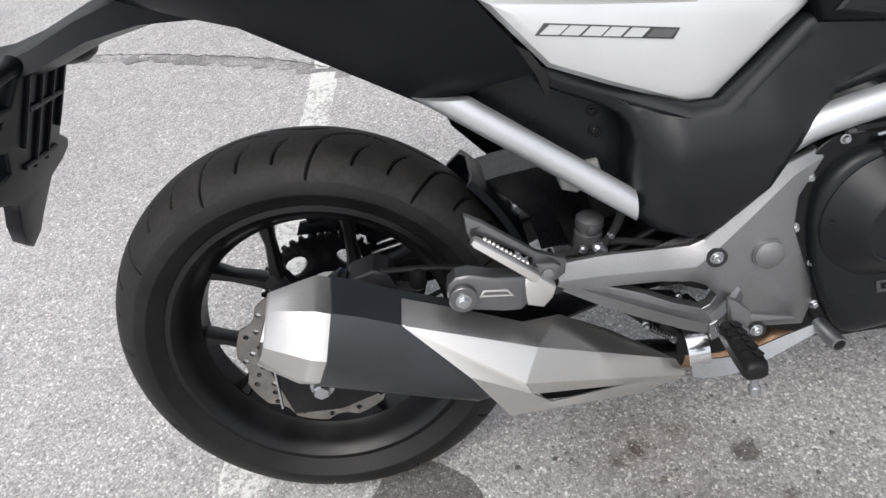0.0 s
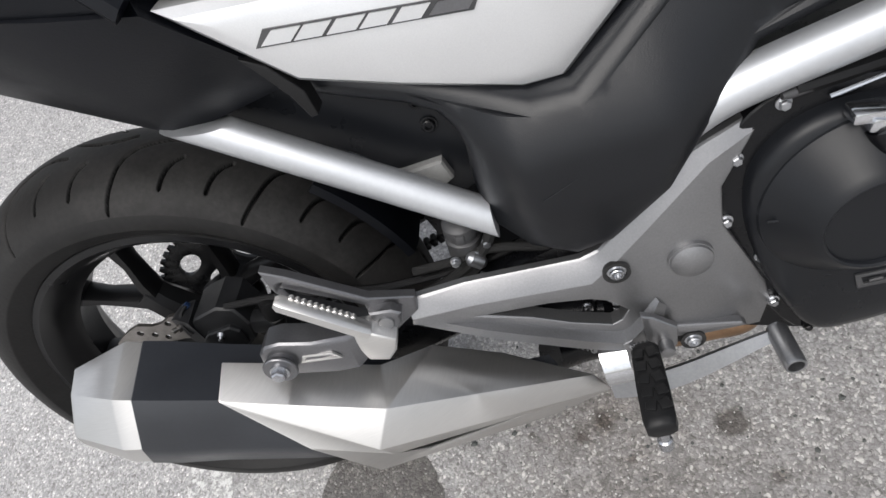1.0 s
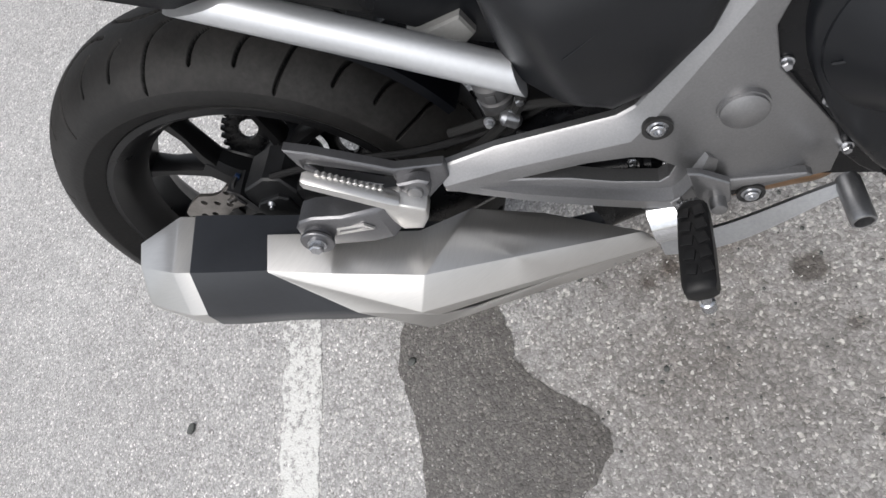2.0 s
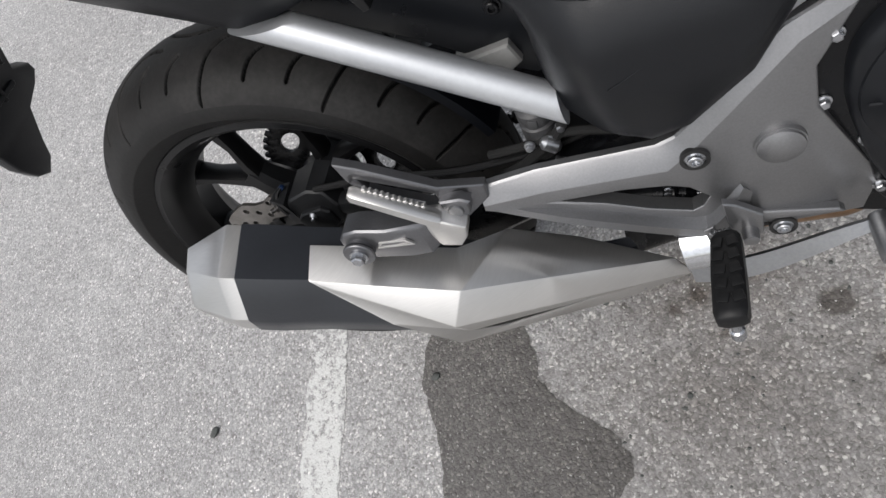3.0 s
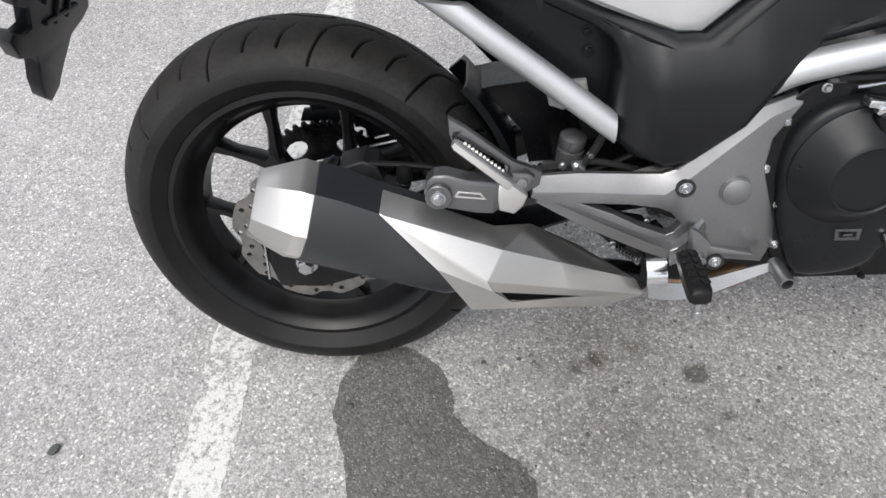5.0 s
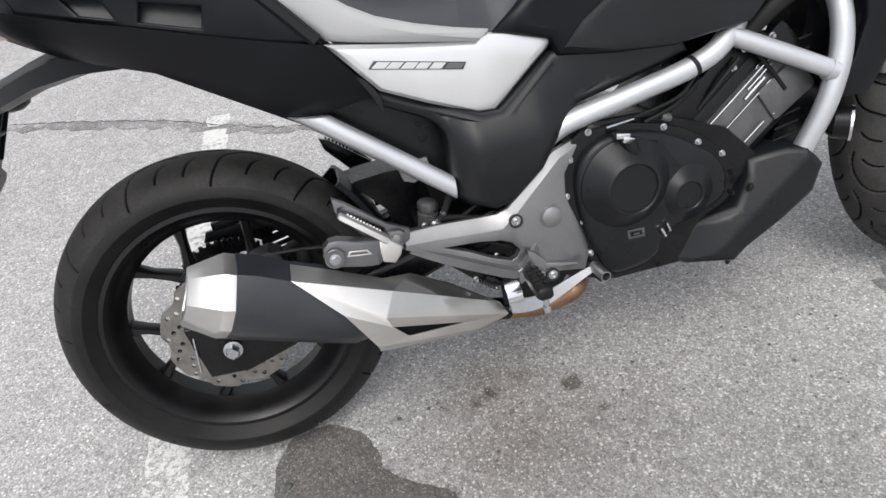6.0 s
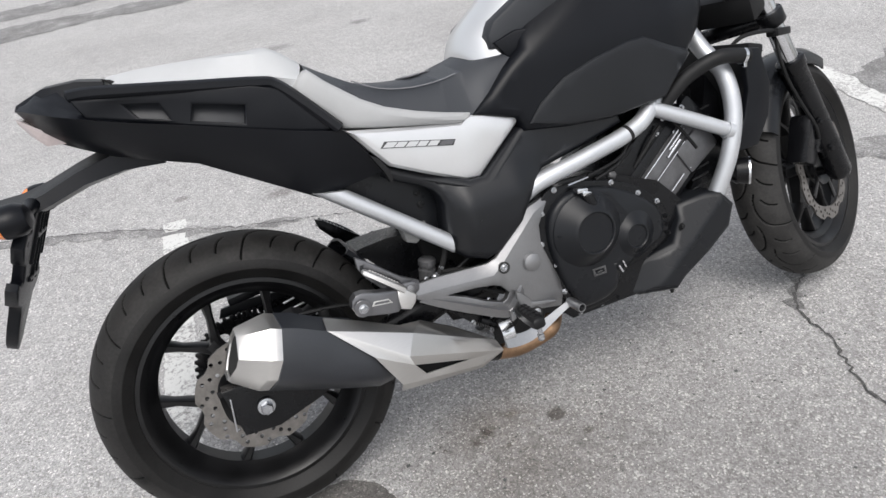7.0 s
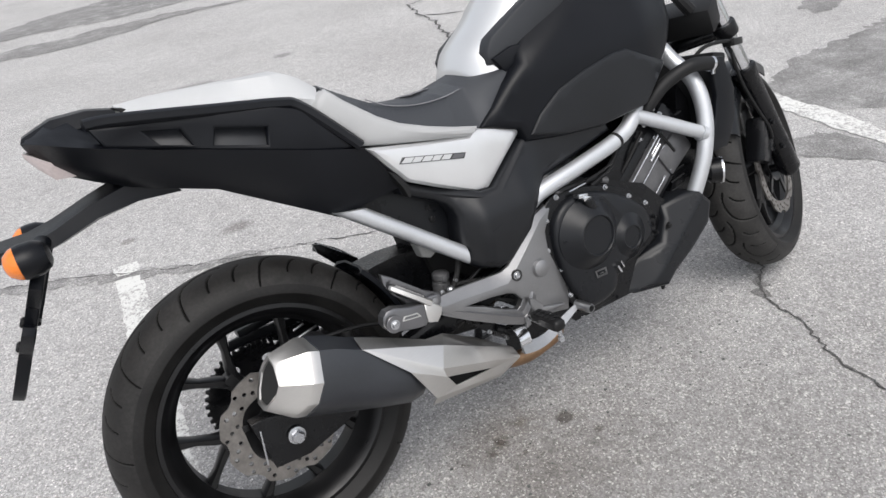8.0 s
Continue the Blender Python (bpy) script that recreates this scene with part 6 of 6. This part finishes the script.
# seats
PILLION = [
    [(-0.060, 0, 0.940), (-0.060, -0.044, 0.940), (-0.060, -0.050, 0.948), (-0.056, -0.036, 0.957), (-0.056, 0, 0.960)],
    [(0.000, 0, 0.925), (0.000, -0.078, 0.922), (0.000, -0.086, 0.932), (0.000, -0.064, 0.956), (0.0, 0, 0.960)],
    [(0.100, 0, 0.905), (0.100, -0.108, 0.902), (0.100, -0.114, 0.912), (0.100, -0.088, 0.946), (0.1, 0, 0.953)],
    [(0.185, 0, 0.888), (0.185, -0.132, 0.885), (0.185, -0.138, 0.895), (0.185, -0.110, 0.935), (0.185, 0, 0.946)],
    [(0.222, 0, 0.880), (0.220, -0.146, 0.872), (0.224, -0.150, 0.882), (0.226, -0.120, 0.925), (0.235, 0, 0.940)],
    [(0.250, 0, 0.870), (0.238, -0.152, 0.858), (0.250, -0.155, 0.872), (0.262, -0.128, 0.892), (0.285, 0, 0.900)],
]
bm = bmesh.new()
loft(bm, resample([halves(s) for s in PILLION], 4))
part("pillion_seat", bm, PALE, bike, "pale grey vinyl pillion seat", 50)
bm = bmesh.new()
plate(bm, [(-0.062, 0.956), (-0.040, 0.934), (-0.022, 0.932), (-0.048, 0.952)], -0.058, 0.03, 0.002, 0.001)
part("seat_hinge", bm, BLACK, tail)
RIDER = [
    [(0.262, 0, 0.860), (0.240, -0.150, 0.852), (0.262, -0.156, 0.884), (0.268, -0.120, 0.894), (0.285, 0, 0.898)],
    [(0.330, 0, 0.780), (0.312, -0.158, 0.790), (0.325, -0.160, 0.827), (0.335, -0.128, 0.848), (0.335, 0, 0.852)],
    [(0.390, 0, 0.755), (0.378, -0.162, 0.760), (0.385, -0.160, 0.784), (0.392, -0.132, 0.818), (0.392, 0, 0.832)],
    [(0.450, 0, 0.735), (0.445, -0.158, 0.742), (0.448, -0.156, 0.759), (0.452, -0.130, 0.803), (0.452, 0, 0.820)],
    [(0.510, 0, 0.718), (0.508, -0.152, 0.728), (0.510, -0.150, 0.739), (0.512, -0.124, 0.800), (0.512, 0, 0.817)],
    [(0.560, 0, 0.712), (0.556, -0.146, 0.716), (0.562, -0.144, 0.724), (0.562, -0.116, 0.805), (0.562, 0, 0.825)],
    [(0.605, 0, 0.735), (0.598, -0.142, 0.742), (0.606, -0.141, 0.750), (0.604, -0.118, 0.808), (0.598, 0, 0.832)],
    [(0.650, 0, 0.765), (0.642, -0.136, 0.770), (0.652, -0.135, 0.778), (0.648, -0.119, 0.812), (0.632, 0, 0.840)],
    [(0.680, 0, 0.785), (0.674, -0.130, 0.789), (0.684, -0.129, 0.796), (0.680, -0.116, 0.815), (0.655, 0, 0.843)],
    [(0.692, 0, 0.790), (0.688, -0.122, 0.796), (0.697, -0.122, 0.801), (0.692, -0.110, 0.811), (0.668, 0, 0.838)],
]
bm = bmesh.new()
loft(bm, resample([halves(s) for s in RIDER], 4))
rider = part("rider_seat", bm, SEAT, bike, "charcoal vinyl rider's seat with pale stitching", 60)
bm = bmesh.new()
tube(bm, [(0.345, -0.131, 0.8455), (0.392, -0.134, 0.8195), (0.452, -0.132, 0.8050), (0.512, -0.126, 0.8020), (0.555, -0.119, 0.8060)], 0.0012, 6)
part("seam", bm, STITCH, rider)
bm = bmesh.new()
for k in range(5):
    block(bm, (0.485 + 0.012 * k, -0.01 + 0.004 * (k % 2), 0.8185), (0.009, 0.045 - 0.006 * k, 0.002), (0, 0, 25), 0.0005, 1)
part("embroidery", bm, STITCH, rider, "pale embroidered mark")
# pale side band below the seat
for sgn in (-1, 1):
    bm = bmesh.new()
    plate(bm, [(0.228, 0.856), (0.252, 0.880), (0.266, 0.886), (0.292, 0.858), (0.345, 0.812), (0.383, 0.788), (0.440, 0.764), (0.500, 0.744), (0.556, 0.728), (0.552, 0.718), (0.531, 0.714), (0.440, 0.736), (0.356, 0.755), (0.302, 0.770), (0.262, 0.815)], lambda x, z: -0.168 - 0.006 * smooth(0.24, 0.34, x) + 0.018 * smooth(0.40, 0.56, x), 0.040, 0.014, 0.010)
    if sgn > 0:
        bmesh.ops.scale(bm, vec=(1, -1, 1), verts=bm.verts)
    part("seat_side", bm, BANDGREY, bike, "pale grey vinyl side band of the seat" if sgn < 0 else "", 50)
# tank cover and shrouds
TANK = [
    [(0.600, 0, 0.78), (0.620, -0.085, 0.780), (0.615, -0.078, 0.815), (0.604, -0.04, 0.835), (0.602, 0, 0.838)],
    [(0.650, 0, 0.80), (0.660, -0.108, 0.800), (0.650, -0.100, 0.848), (0.635, -0.06, 0.874), (0.630, 0, 0.880)],
    [(0.740, 0, 0.84), (0.750, -0.125, 0.840), (0.735, -0.112, 0.894), (0.705, -0.07, 0.922), (0.695, 0, 0.930)],
    [(0.840, 0, 0.86), (0.840, -0.112, 0.870), (0.825, -0.100, 0.944), (0.780, -0.08, 0.978), (0.765, 0, 0.990)],
    [(0.960, 0, 0.88), (0.960, -0.105, 0.890), (0.950, -0.092, 0.978), (0.900, -0.08, 1.015), (0.890, 0, 1.028)],
    [(1.090, 0, 0.88), (1.090, -0.095, 0.890), (1.080, -0.085, 0.975), (1.050, -0.07, 1.010), (1.045, 0, 1.022)],
    [(1.170, 0, 0.86), (1.170, -0.080, 0.870), (1.165, -0.070, 0.925), (1.160, -0.05, 0.950), (1.155, 0, 0.958)],
]
bm = bmesh.new()
loft(bm, resample([halves(s) for s in TANK], 4))
part("tank_cover", bm, PANEL, bike, "silver painted luggage lid above the tank", 50)


def shroud_front(x, z):
    return -0.166 + 0.050 * smooth(0.78, 0.98, z) + 0.010 * smooth(0.84, 0.62, x) + 0.030 * smooth(1.02, 1.18, x) + 0.028 * smooth(0.0, 0.07, z - 0.80 - 0.55 * (x - 0.70))


for sgn in (-1, 1):
    bm = bmesh.new()
    plate(bm, [(0.652, 0.690), (0.600, 0.708), (0.560, 0.722), (0.604, 0.752), (0.650, 0.790), (0.696, 0.820), (0.708, 0.850), (0.780, 0.906), (0.860, 0.960), (0.960, 1.005), (1.080, 0.995), (1.185, 0.905), (1.160, 0.800), (1.138, 0.757), (1.090, 0.712), (1.040, 0.668), (1.005, 0.638), (0.930, 0.634), (0.866, 0.630), (0.760, 0.642), (0.662, 0.660)], shroud_front, 0.060, 0.016, 0.010, fine=0.03)
    if sgn > 0:
        bmesh.ops.scale(bm, vec=(1, -1, 1), verts=bm.verts)
    shroud = part("tank_shroud", bm, SHROUD, bike, "black tank shroud" if sgn < 0 else "", 45)
    bm = bmesh.new()
    plate(bm, [(0.672, 0.672), (0.705, 0.706), (0.764, 0.742), (0.840, 0.763), (0.926, 0.776), (0.968, 0.776), (1.082, 0.722), (1.088, 0.712), (1.002, 0.640), (0.930, 0.637), (0.866, 0.634), (0.760, 0.646)], lambda x, z: shroud_front(x, z) - 0.007, 0.012, 0.008, 0.005, fine=0.03)
    if sgn > 0:
        bmesh.ops.scale(bm, vec=(1, -1, 1), verts=bm.verts)
    part("shroud_panel", bm, COVER, shroud, "raised grained shroud panel" if sgn < 0 else "")
    bm = bmesh.new()
    plate(bm, [(0.645, 0.832), (0.644, 0.858), (0.662, 0.884), (0.760, 0.936), (0.850, 0.974), (0.930, 1.000), (0.930, 0.950), (0.850, 0.900), (0.760, 0.848), (0.725, 0.828), (0.690, 0.822)], lambda x, z: -0.114 - 0.012 * smooth(0.66, 0.80, x), 0.035, 0.010, 0.008)
    if sgn > 0:
        bmesh.ops.scale(bm, vec=(1, -1, 1), verts=bm.verts)
    part("tank_edge_trim", bm, GREYTRIM, shroud, "dark trim along the tank" if sgn < 0 else "")
    bm = bmesh.new()
    plate(bm, [(0.650, 0.842), (0.676, 0.804), (0.730, 0.806), (0.765, 0.850), (0.700, 0.856)], lambda x, z: -0.121 - 0.012 * smooth(0.66, 0.75, x), 0.030, 0.005, 0.004)
    if sgn > 0:
        bmesh.ops.scale(bm, vec=(1, -1, 1), verts=bm.verts)
    part("shroud_nose", bm, SHROUD, shroud)

# -- tail arm, plate holder and indicators --
bm = bmesh.new()
ARM = [
    [(-0.010, 0, 0.790), (-0.010, -0.070, 0.792), (-0.030, -0.075, 0.830), (-0.040, 0, 0.850)],
    [(-0.080, 0, 0.792), (-0.080, -0.062, 0.799), (-0.090, -0.060, 0.830), (-0.100, 0, 0.844)],
    [(-0.150, 0, 0.784), (-0.150, -0.055, 0.793), (-0.155, -0.050, 0.817), (-0.155, 0, 0.830)],
    [(-0.210, 0, 0.768), (-0.212, -0.060, 0.776), (-0.215, -0.055, 0.798), (-0.215, 0, 0.812)],
    [(-0.250, 0, 0.760), (-0.255, -0.075, 0.768), (-0.258, -0.070, 0.789), (-0.258, 0, 0.804)],
    [(-0.300, 0, 0.765), (-0.300, -0.070, 0.773), (-0.300, -0.060, 0.792), (-0.300, 0, 0.804)],
    [(-0.318, 0, 0.775), (-0.318, -0.050, 0.780), (-0.318, -0.045, 0.800), (-0.318, 0, 0.815)]]
loft(bm, [halves(s) for s in ARM])
arm = part("plate_arm", soften(bm, 0.004, 2, 15), PLASTIC, bike, "black plastic number plate arm and mudguard", 40)
DROP = Vector((-0.135, 0, -0.232)).normalized()
FACE = Vector((DROP.z, 0, -DROP.x))
TOP = Vector((-0.232, 0, 0.785))
bm = bmesh.new()
plate(bm, [(0.0, -0.066), (0.045, -0.084), (0.042, -0.120), (0.066, -0.136), (0.097, -0.110), (0.106, -0.086), (0.136, -0.076), (0.140, -0.094), (0.130, -0.117), (0.142, -0.123), (0.175, -0.097), (0.190, -0.054), (0.206, -0.047), (0.237, -0.038), (0.272, -0.018), (0.288, 0.004), (0.270, 0.024), (0.240, 0.030), (0.190, 0.046), (0.175, 0.078), (0.160, 0.094), (0.146, 0.090), (0.128, 0.060), (0.095, 0.064), (0.0, 0.066)], -0.004, 0.020, 0.004, 0.003, [[(0.058, -0.108), (0.063, -0.110), (0.065, -0.105), (0.060, -0.103)]])
bm.transform(Matrix(((DROP.x, FACE.x, 0, TOP.x), (0, 0, 1, 0), (DROP.z, FACE.z, 0, TOP.z), (0, 0, 0, 1))))
holder = part("plate_holder", bm, PLASTIC, arm, "", 40)
bm = bmesh.new()
for y, s0, s1, w in ((-0.050, 0.01, 0.11, 0.006), (-0.016, 0.01, 0.15, 0.006), (0.016, 0.01, 0.15, 0.006), (0.045, 0.01, 0.11, 0.006)):
    c = TOP + DROP * ((s0 + s1) / 2) + Vector((0, y, 0)) - FACE * 0.005
    block(bm, c, (s1 - s0, w, 0.008), (0, 120.2, 0), 0.002, 1)
for s in (0.06, 0.14):
    block(bm, TOP + DROP * s - FACE * 0.005, (0.008, 0.09, 0.008), (0, 120.2, 0), 0.002, 1)
part("holder_rib", bm, PLASTIC, holder)
bm = bmesh.new()
for s, y in ((0.150, 0.0), (0.190, -0.01)):
    c = TOP + DROP * s + Vector((0, y, 0)) + FACE * 0.008
    turned(bm, c, c + FACE * 0.014, [(0, 0.010), (0.8, 0.010), (1, 0.007)], 12)
block(bm, TOP + DROP * 0.205 + FACE * 0.010, (0.05, 0.06, 0.014), (0, 120.2, 0), 0.004)
part("reflector", bm, BLACK, holder)


def indicator(sgn, label):
    bm = bmesh.new()
    y0 = 0.060 * sgn
    c = Vector((-0.256, 0.138 * sgn, 0.777))
    rings = []
    for s, r in ((0.026, 0.012), (0.021, 0.022), (0.008, 0.0290), (-0.008, 0.0300), (-0.018, 0.0288)):
        rings.append([bm.verts.new(c + Vector((s, r * 1.15 * math.cos(a), r * 0.95 * math.sin(a)))) for a in [2 * math.pi * k / 24 for k in range(24)]])
    ring_faces(bm, rings)
    bm.faces.new(rings[0])
    bm.faces.new(rings[-1])
    turned(bm, (-0.240, y0, 0.785), c + Vector((0.010, -0.022 * sgn, 0)), [(0, 0.014), (0.3, 0.010), (1, 0.010)], 12)
    body = part("indicator", bm, PLASTIC, bike, label)
    bm = bmesh.new()
    rings = []
    for s, r in ((-0.017, 0.0283), (-0.025, 0.0262), (-0.035, 0.0185), (-0.039, 0.008)):
        rings.append([bm.verts.new(c + Vector((s, r * 1.15 * math.cos(a), r * 0.95 * math.sin(a)))) for a in [2 * math.pi * k / 24 for k in range(24)]])
    ring_faces(bm, rings)
    bm.faces.new(rings[0])
    bm.faces.new(rings[-1])
    part("lens", bm, AMBER, body, "amber lens")


indicator(-1, "black indicator with an amber lens")
indicator(1, "black indicator on the far side")

# -- front end --
AX = Vector((math.sin(radians(22.0)), -math.cos(radians(22.0)), 0.14)).normalized()
LOW, HIGH = Vector((1.577, -0.094, 0.290)), Vector((1.352, -0.094, 0.815))
for sgn, side in ((0, "near"), (1, "far")):
    sh = -AX * 0.2 * sgn
    bm = bmesh.new()
    p0, p1 = LOW + sh, HIGH + sh
    turned(bm, p0 + (p0 - p1).normalized() * 0.02, p0.lerp(p1, 0.62), [(0, 0.024), (0.04, 0.031), (0.30, 0.031), (0.34, 0.030), (0.92, 0.0305), (0.94, 0.034), (0.99, 0.034), (1, 0.028)], 24)
    leg = part("fork_leg", bm, ENGINE, bike, "black fork leg with a bright upper tube" if not sgn else "")
    bm = bmesh.new()
    turned(bm, p0.lerp(p1, 0.60), p1, [(0, 0.0225), (1, 0.0225)], 24)
    part("fork_tube", bm, CHROME, leg, "bright polished fork tube")
bm = bmesh.new()
for at in (0.83,):
    a = LOW.lerp(HIGH, at)
    b = a - AX * 0.2
    up = (HIGH - LOW).normalized()
    turned(bm, a - up * 0.018, a + up * 0.018, [(0, 0.030), (0.1, 0.032), (0.9, 0.032), (1, 0.030)], 20)
    turned(bm, b - up * 0.018, b + up * 0.018, [(0, 0.030), (1, 0.030)], 20)
    tube(bm, [a, a.lerp(b, 0.5) + Vector((-0.03, 0, 0)), b], 0.020, 12)
clamp = part("triple_clamp", bm, ENGINE, bike, "black lower fork clamp")
bm = bmesh.new()
block(bm, LOW.lerp(HIGH, 0.93) + Vector((-0.055, 0.05, 0.0)), (0.10, 0.16, 0.07), (0, -20, 21), 0.015)
tube(bm, [(1.27, -0.10, 0.80), (1.245, -0.09, 0.84), (1.24, -0.05, 0.90)], 0.016, 10)
part("steering_cover", bm, BLACK, clamp)
bm = bmesh.new()
tube(bm, [(1.235, -0.10, 0.675), (1.27, -0.12, 0.705), (1.33, -0.13, 0.705), (1.38, -0.12, 0.695)], 0.005, 8)
block(bm, (1.395, -0.11, 0.690), (0.070, 0.03, 0.018), (0, 6, 20), 0.004)
tube(bm, [(1.395, -0.10, 0.685), (1.390, -0.110, 0.64), (1.405, -0.115, 0.575), (1.440, -0.120, 0.50), (1.475, -0.122, 0.44), (1.490, -0.118, 0.40)], 0.0045, 8)
part("brake_hose", bm, BLACK, clamp)
# front caliper
bm = bmesh.new()
c = LOW.lerp(HIGH, 0.17) + Vector((-0.075, 0.000, 0.02))
block(bm, c, (0.075, 0.055, 0.125), (0, 24, 21.6), 0.014)
block(bm, c + Vector((0.045, 0.0, 0.0)), (0.05, 0.03, 0.09), (0, 24, 21.6), 0.008)
caliper = part("brake_caliper", bm, ENGINE, bike, "black front brake caliper")
for dz in (-0.035, 0.045):
    bolt("caliper_bolt", (c.x + 0.045 - dz * 0.4, c.y - 0.026, c.z + dz), 0.006, 0.010, caliper, ENGINE)
bm = bmesh.new()
turned(bm, LOW + AX * 0.030, LOW - AX * 0.23, [(0, 0.010), (0.05, 0.012), (0.95, 0.012), (1, 0.010)], 14)
part("front_axle", bm, ENGINE, bike)
# front mudguard hugging the tyre
bm = bmesh.new()
secs = []
for k in range(17):
    a = radians(58 + 90 * k / 16)
    secs.append([FRONT @ Vector(((0.311 + d) * math.cos(a), y * 1.06, (0.311 + d) * math.sin(a))) for y, d in ((-0.068, -0.045), (-0.067, -0.015), (-0.050, 0.002), (0, 0.008), (0.050, 0.002), (0.067, -0.015), (0.068, -0.045), (0.064, -0.045), (0.062, -0.016), (0.046, -0.002), (0, 0.004), (-0.046, -0.002), (-0.062, -0.016), (-0.064, -0.045))])
loft(bm, secs)
part("front_mudguard", bm, SATIN, bike, "black front mudguard", 45)
# radiator, hose and horn
bm = bmesh.new()
block(bm, (1.222, 0.0, 0.580), (0.045, 0.36, 0.235), (0, 16, 0), 0.008)
radiator = part("radiator", bm, BLACK, bike, "black radiator in front of the frame")
bm = bmesh.new()
plate(bm, [(1.200, 0.694), (1.245, 0.684), (1.268, 0.60), (1.255, 0.53), (1.215, 0.470), (1.165, 0.470), (1.150, 0.485), (1.185, 0.54), (1.205, 0.60)], -0.196, 0.016, 0.004, 0.003)
part("radiator_side", bm, PLASTIC, radiator)
for k in range(13):
    bm = bmesh.new()
    block(bm, (1.2445 + 0.0046 * k - 0.028, 0, 0.487 + 0.0155 * k), (0.030, 0.33, 0.002), (0, 16, 0), 0, 1)
    part("radiator_fin", bm, ENGINE, radiator)
bm = bmesh.new()
tube(bm, [(1.000, -0.130, 0.600), (1.030, -0.150, 0.635), (1.070, -0.168, 0.668), (1.130, -0.195, 0.690), (1.205, -0.200, 0.676)], 0.0165, 14)
part("radiator_hose", bm, BLACK, radiator)
bm = bmesh.new()
turned(bm, (1.186, -0.200, 0.680), (1.194, -0.200, 0.678), [(0, 0.018), (1, 0.018)], 18)
block(bm, (1.190, -0.205, 0.660), (0.008, 0.008, 0.012), (0, 10, 0), 0.001, 1)
part("hose_clamp", bm, CHROME, radiator)
bm = bmesh.new()
d = Vector((0.75, -0.62, -0.1)).normalized()
HORN = Vector((1.184, -0.176, 0.415))
turned(bm, HORN - d * 0.03, HORN + d * 0.012, [(0, 0.020), (0.3, 0.030), (0.9, 0.032), (1, 0.026)], 28)
horn = part("horn", bm, ENGINE, bike, "round black horn with a bright rim")
bm = bmesh.new()
rings = [[bm.verts.new(HORN + d * h + r * (math.cos(a) * d.cross(Vector((0, 0, 1))).normalized() + math.sin(a) * d.cross(d.cross(Vector((0, 0, 1)))).normalized())) for a in [2 * math.pi * k / 32 for k in range(32)]] for r, h in ((0.0340, 0.008), (0.0340, 0.0125), (0.0305, 0.0125), (0.0305, 0.008))]
ring_faces(bm, rings, True, True)
part("rim", bm, CHROME, horn, "bright rim of the horn")
# side stand on the far side
bm = bmesh.new()
tube(bm, [(0.62, 0.14, 0.30), (0.62, 0.20, 0.19), (0.63, 0.265, 0.085)], 0.012, 12)
block(bm, (0.635, 0.272, 0.078), (0.07, 0.035, 0.010), (-15, 0, 0), 0.003)
part("side_stand", bm, ENGINE, bike, "black steel side stand, folded out")
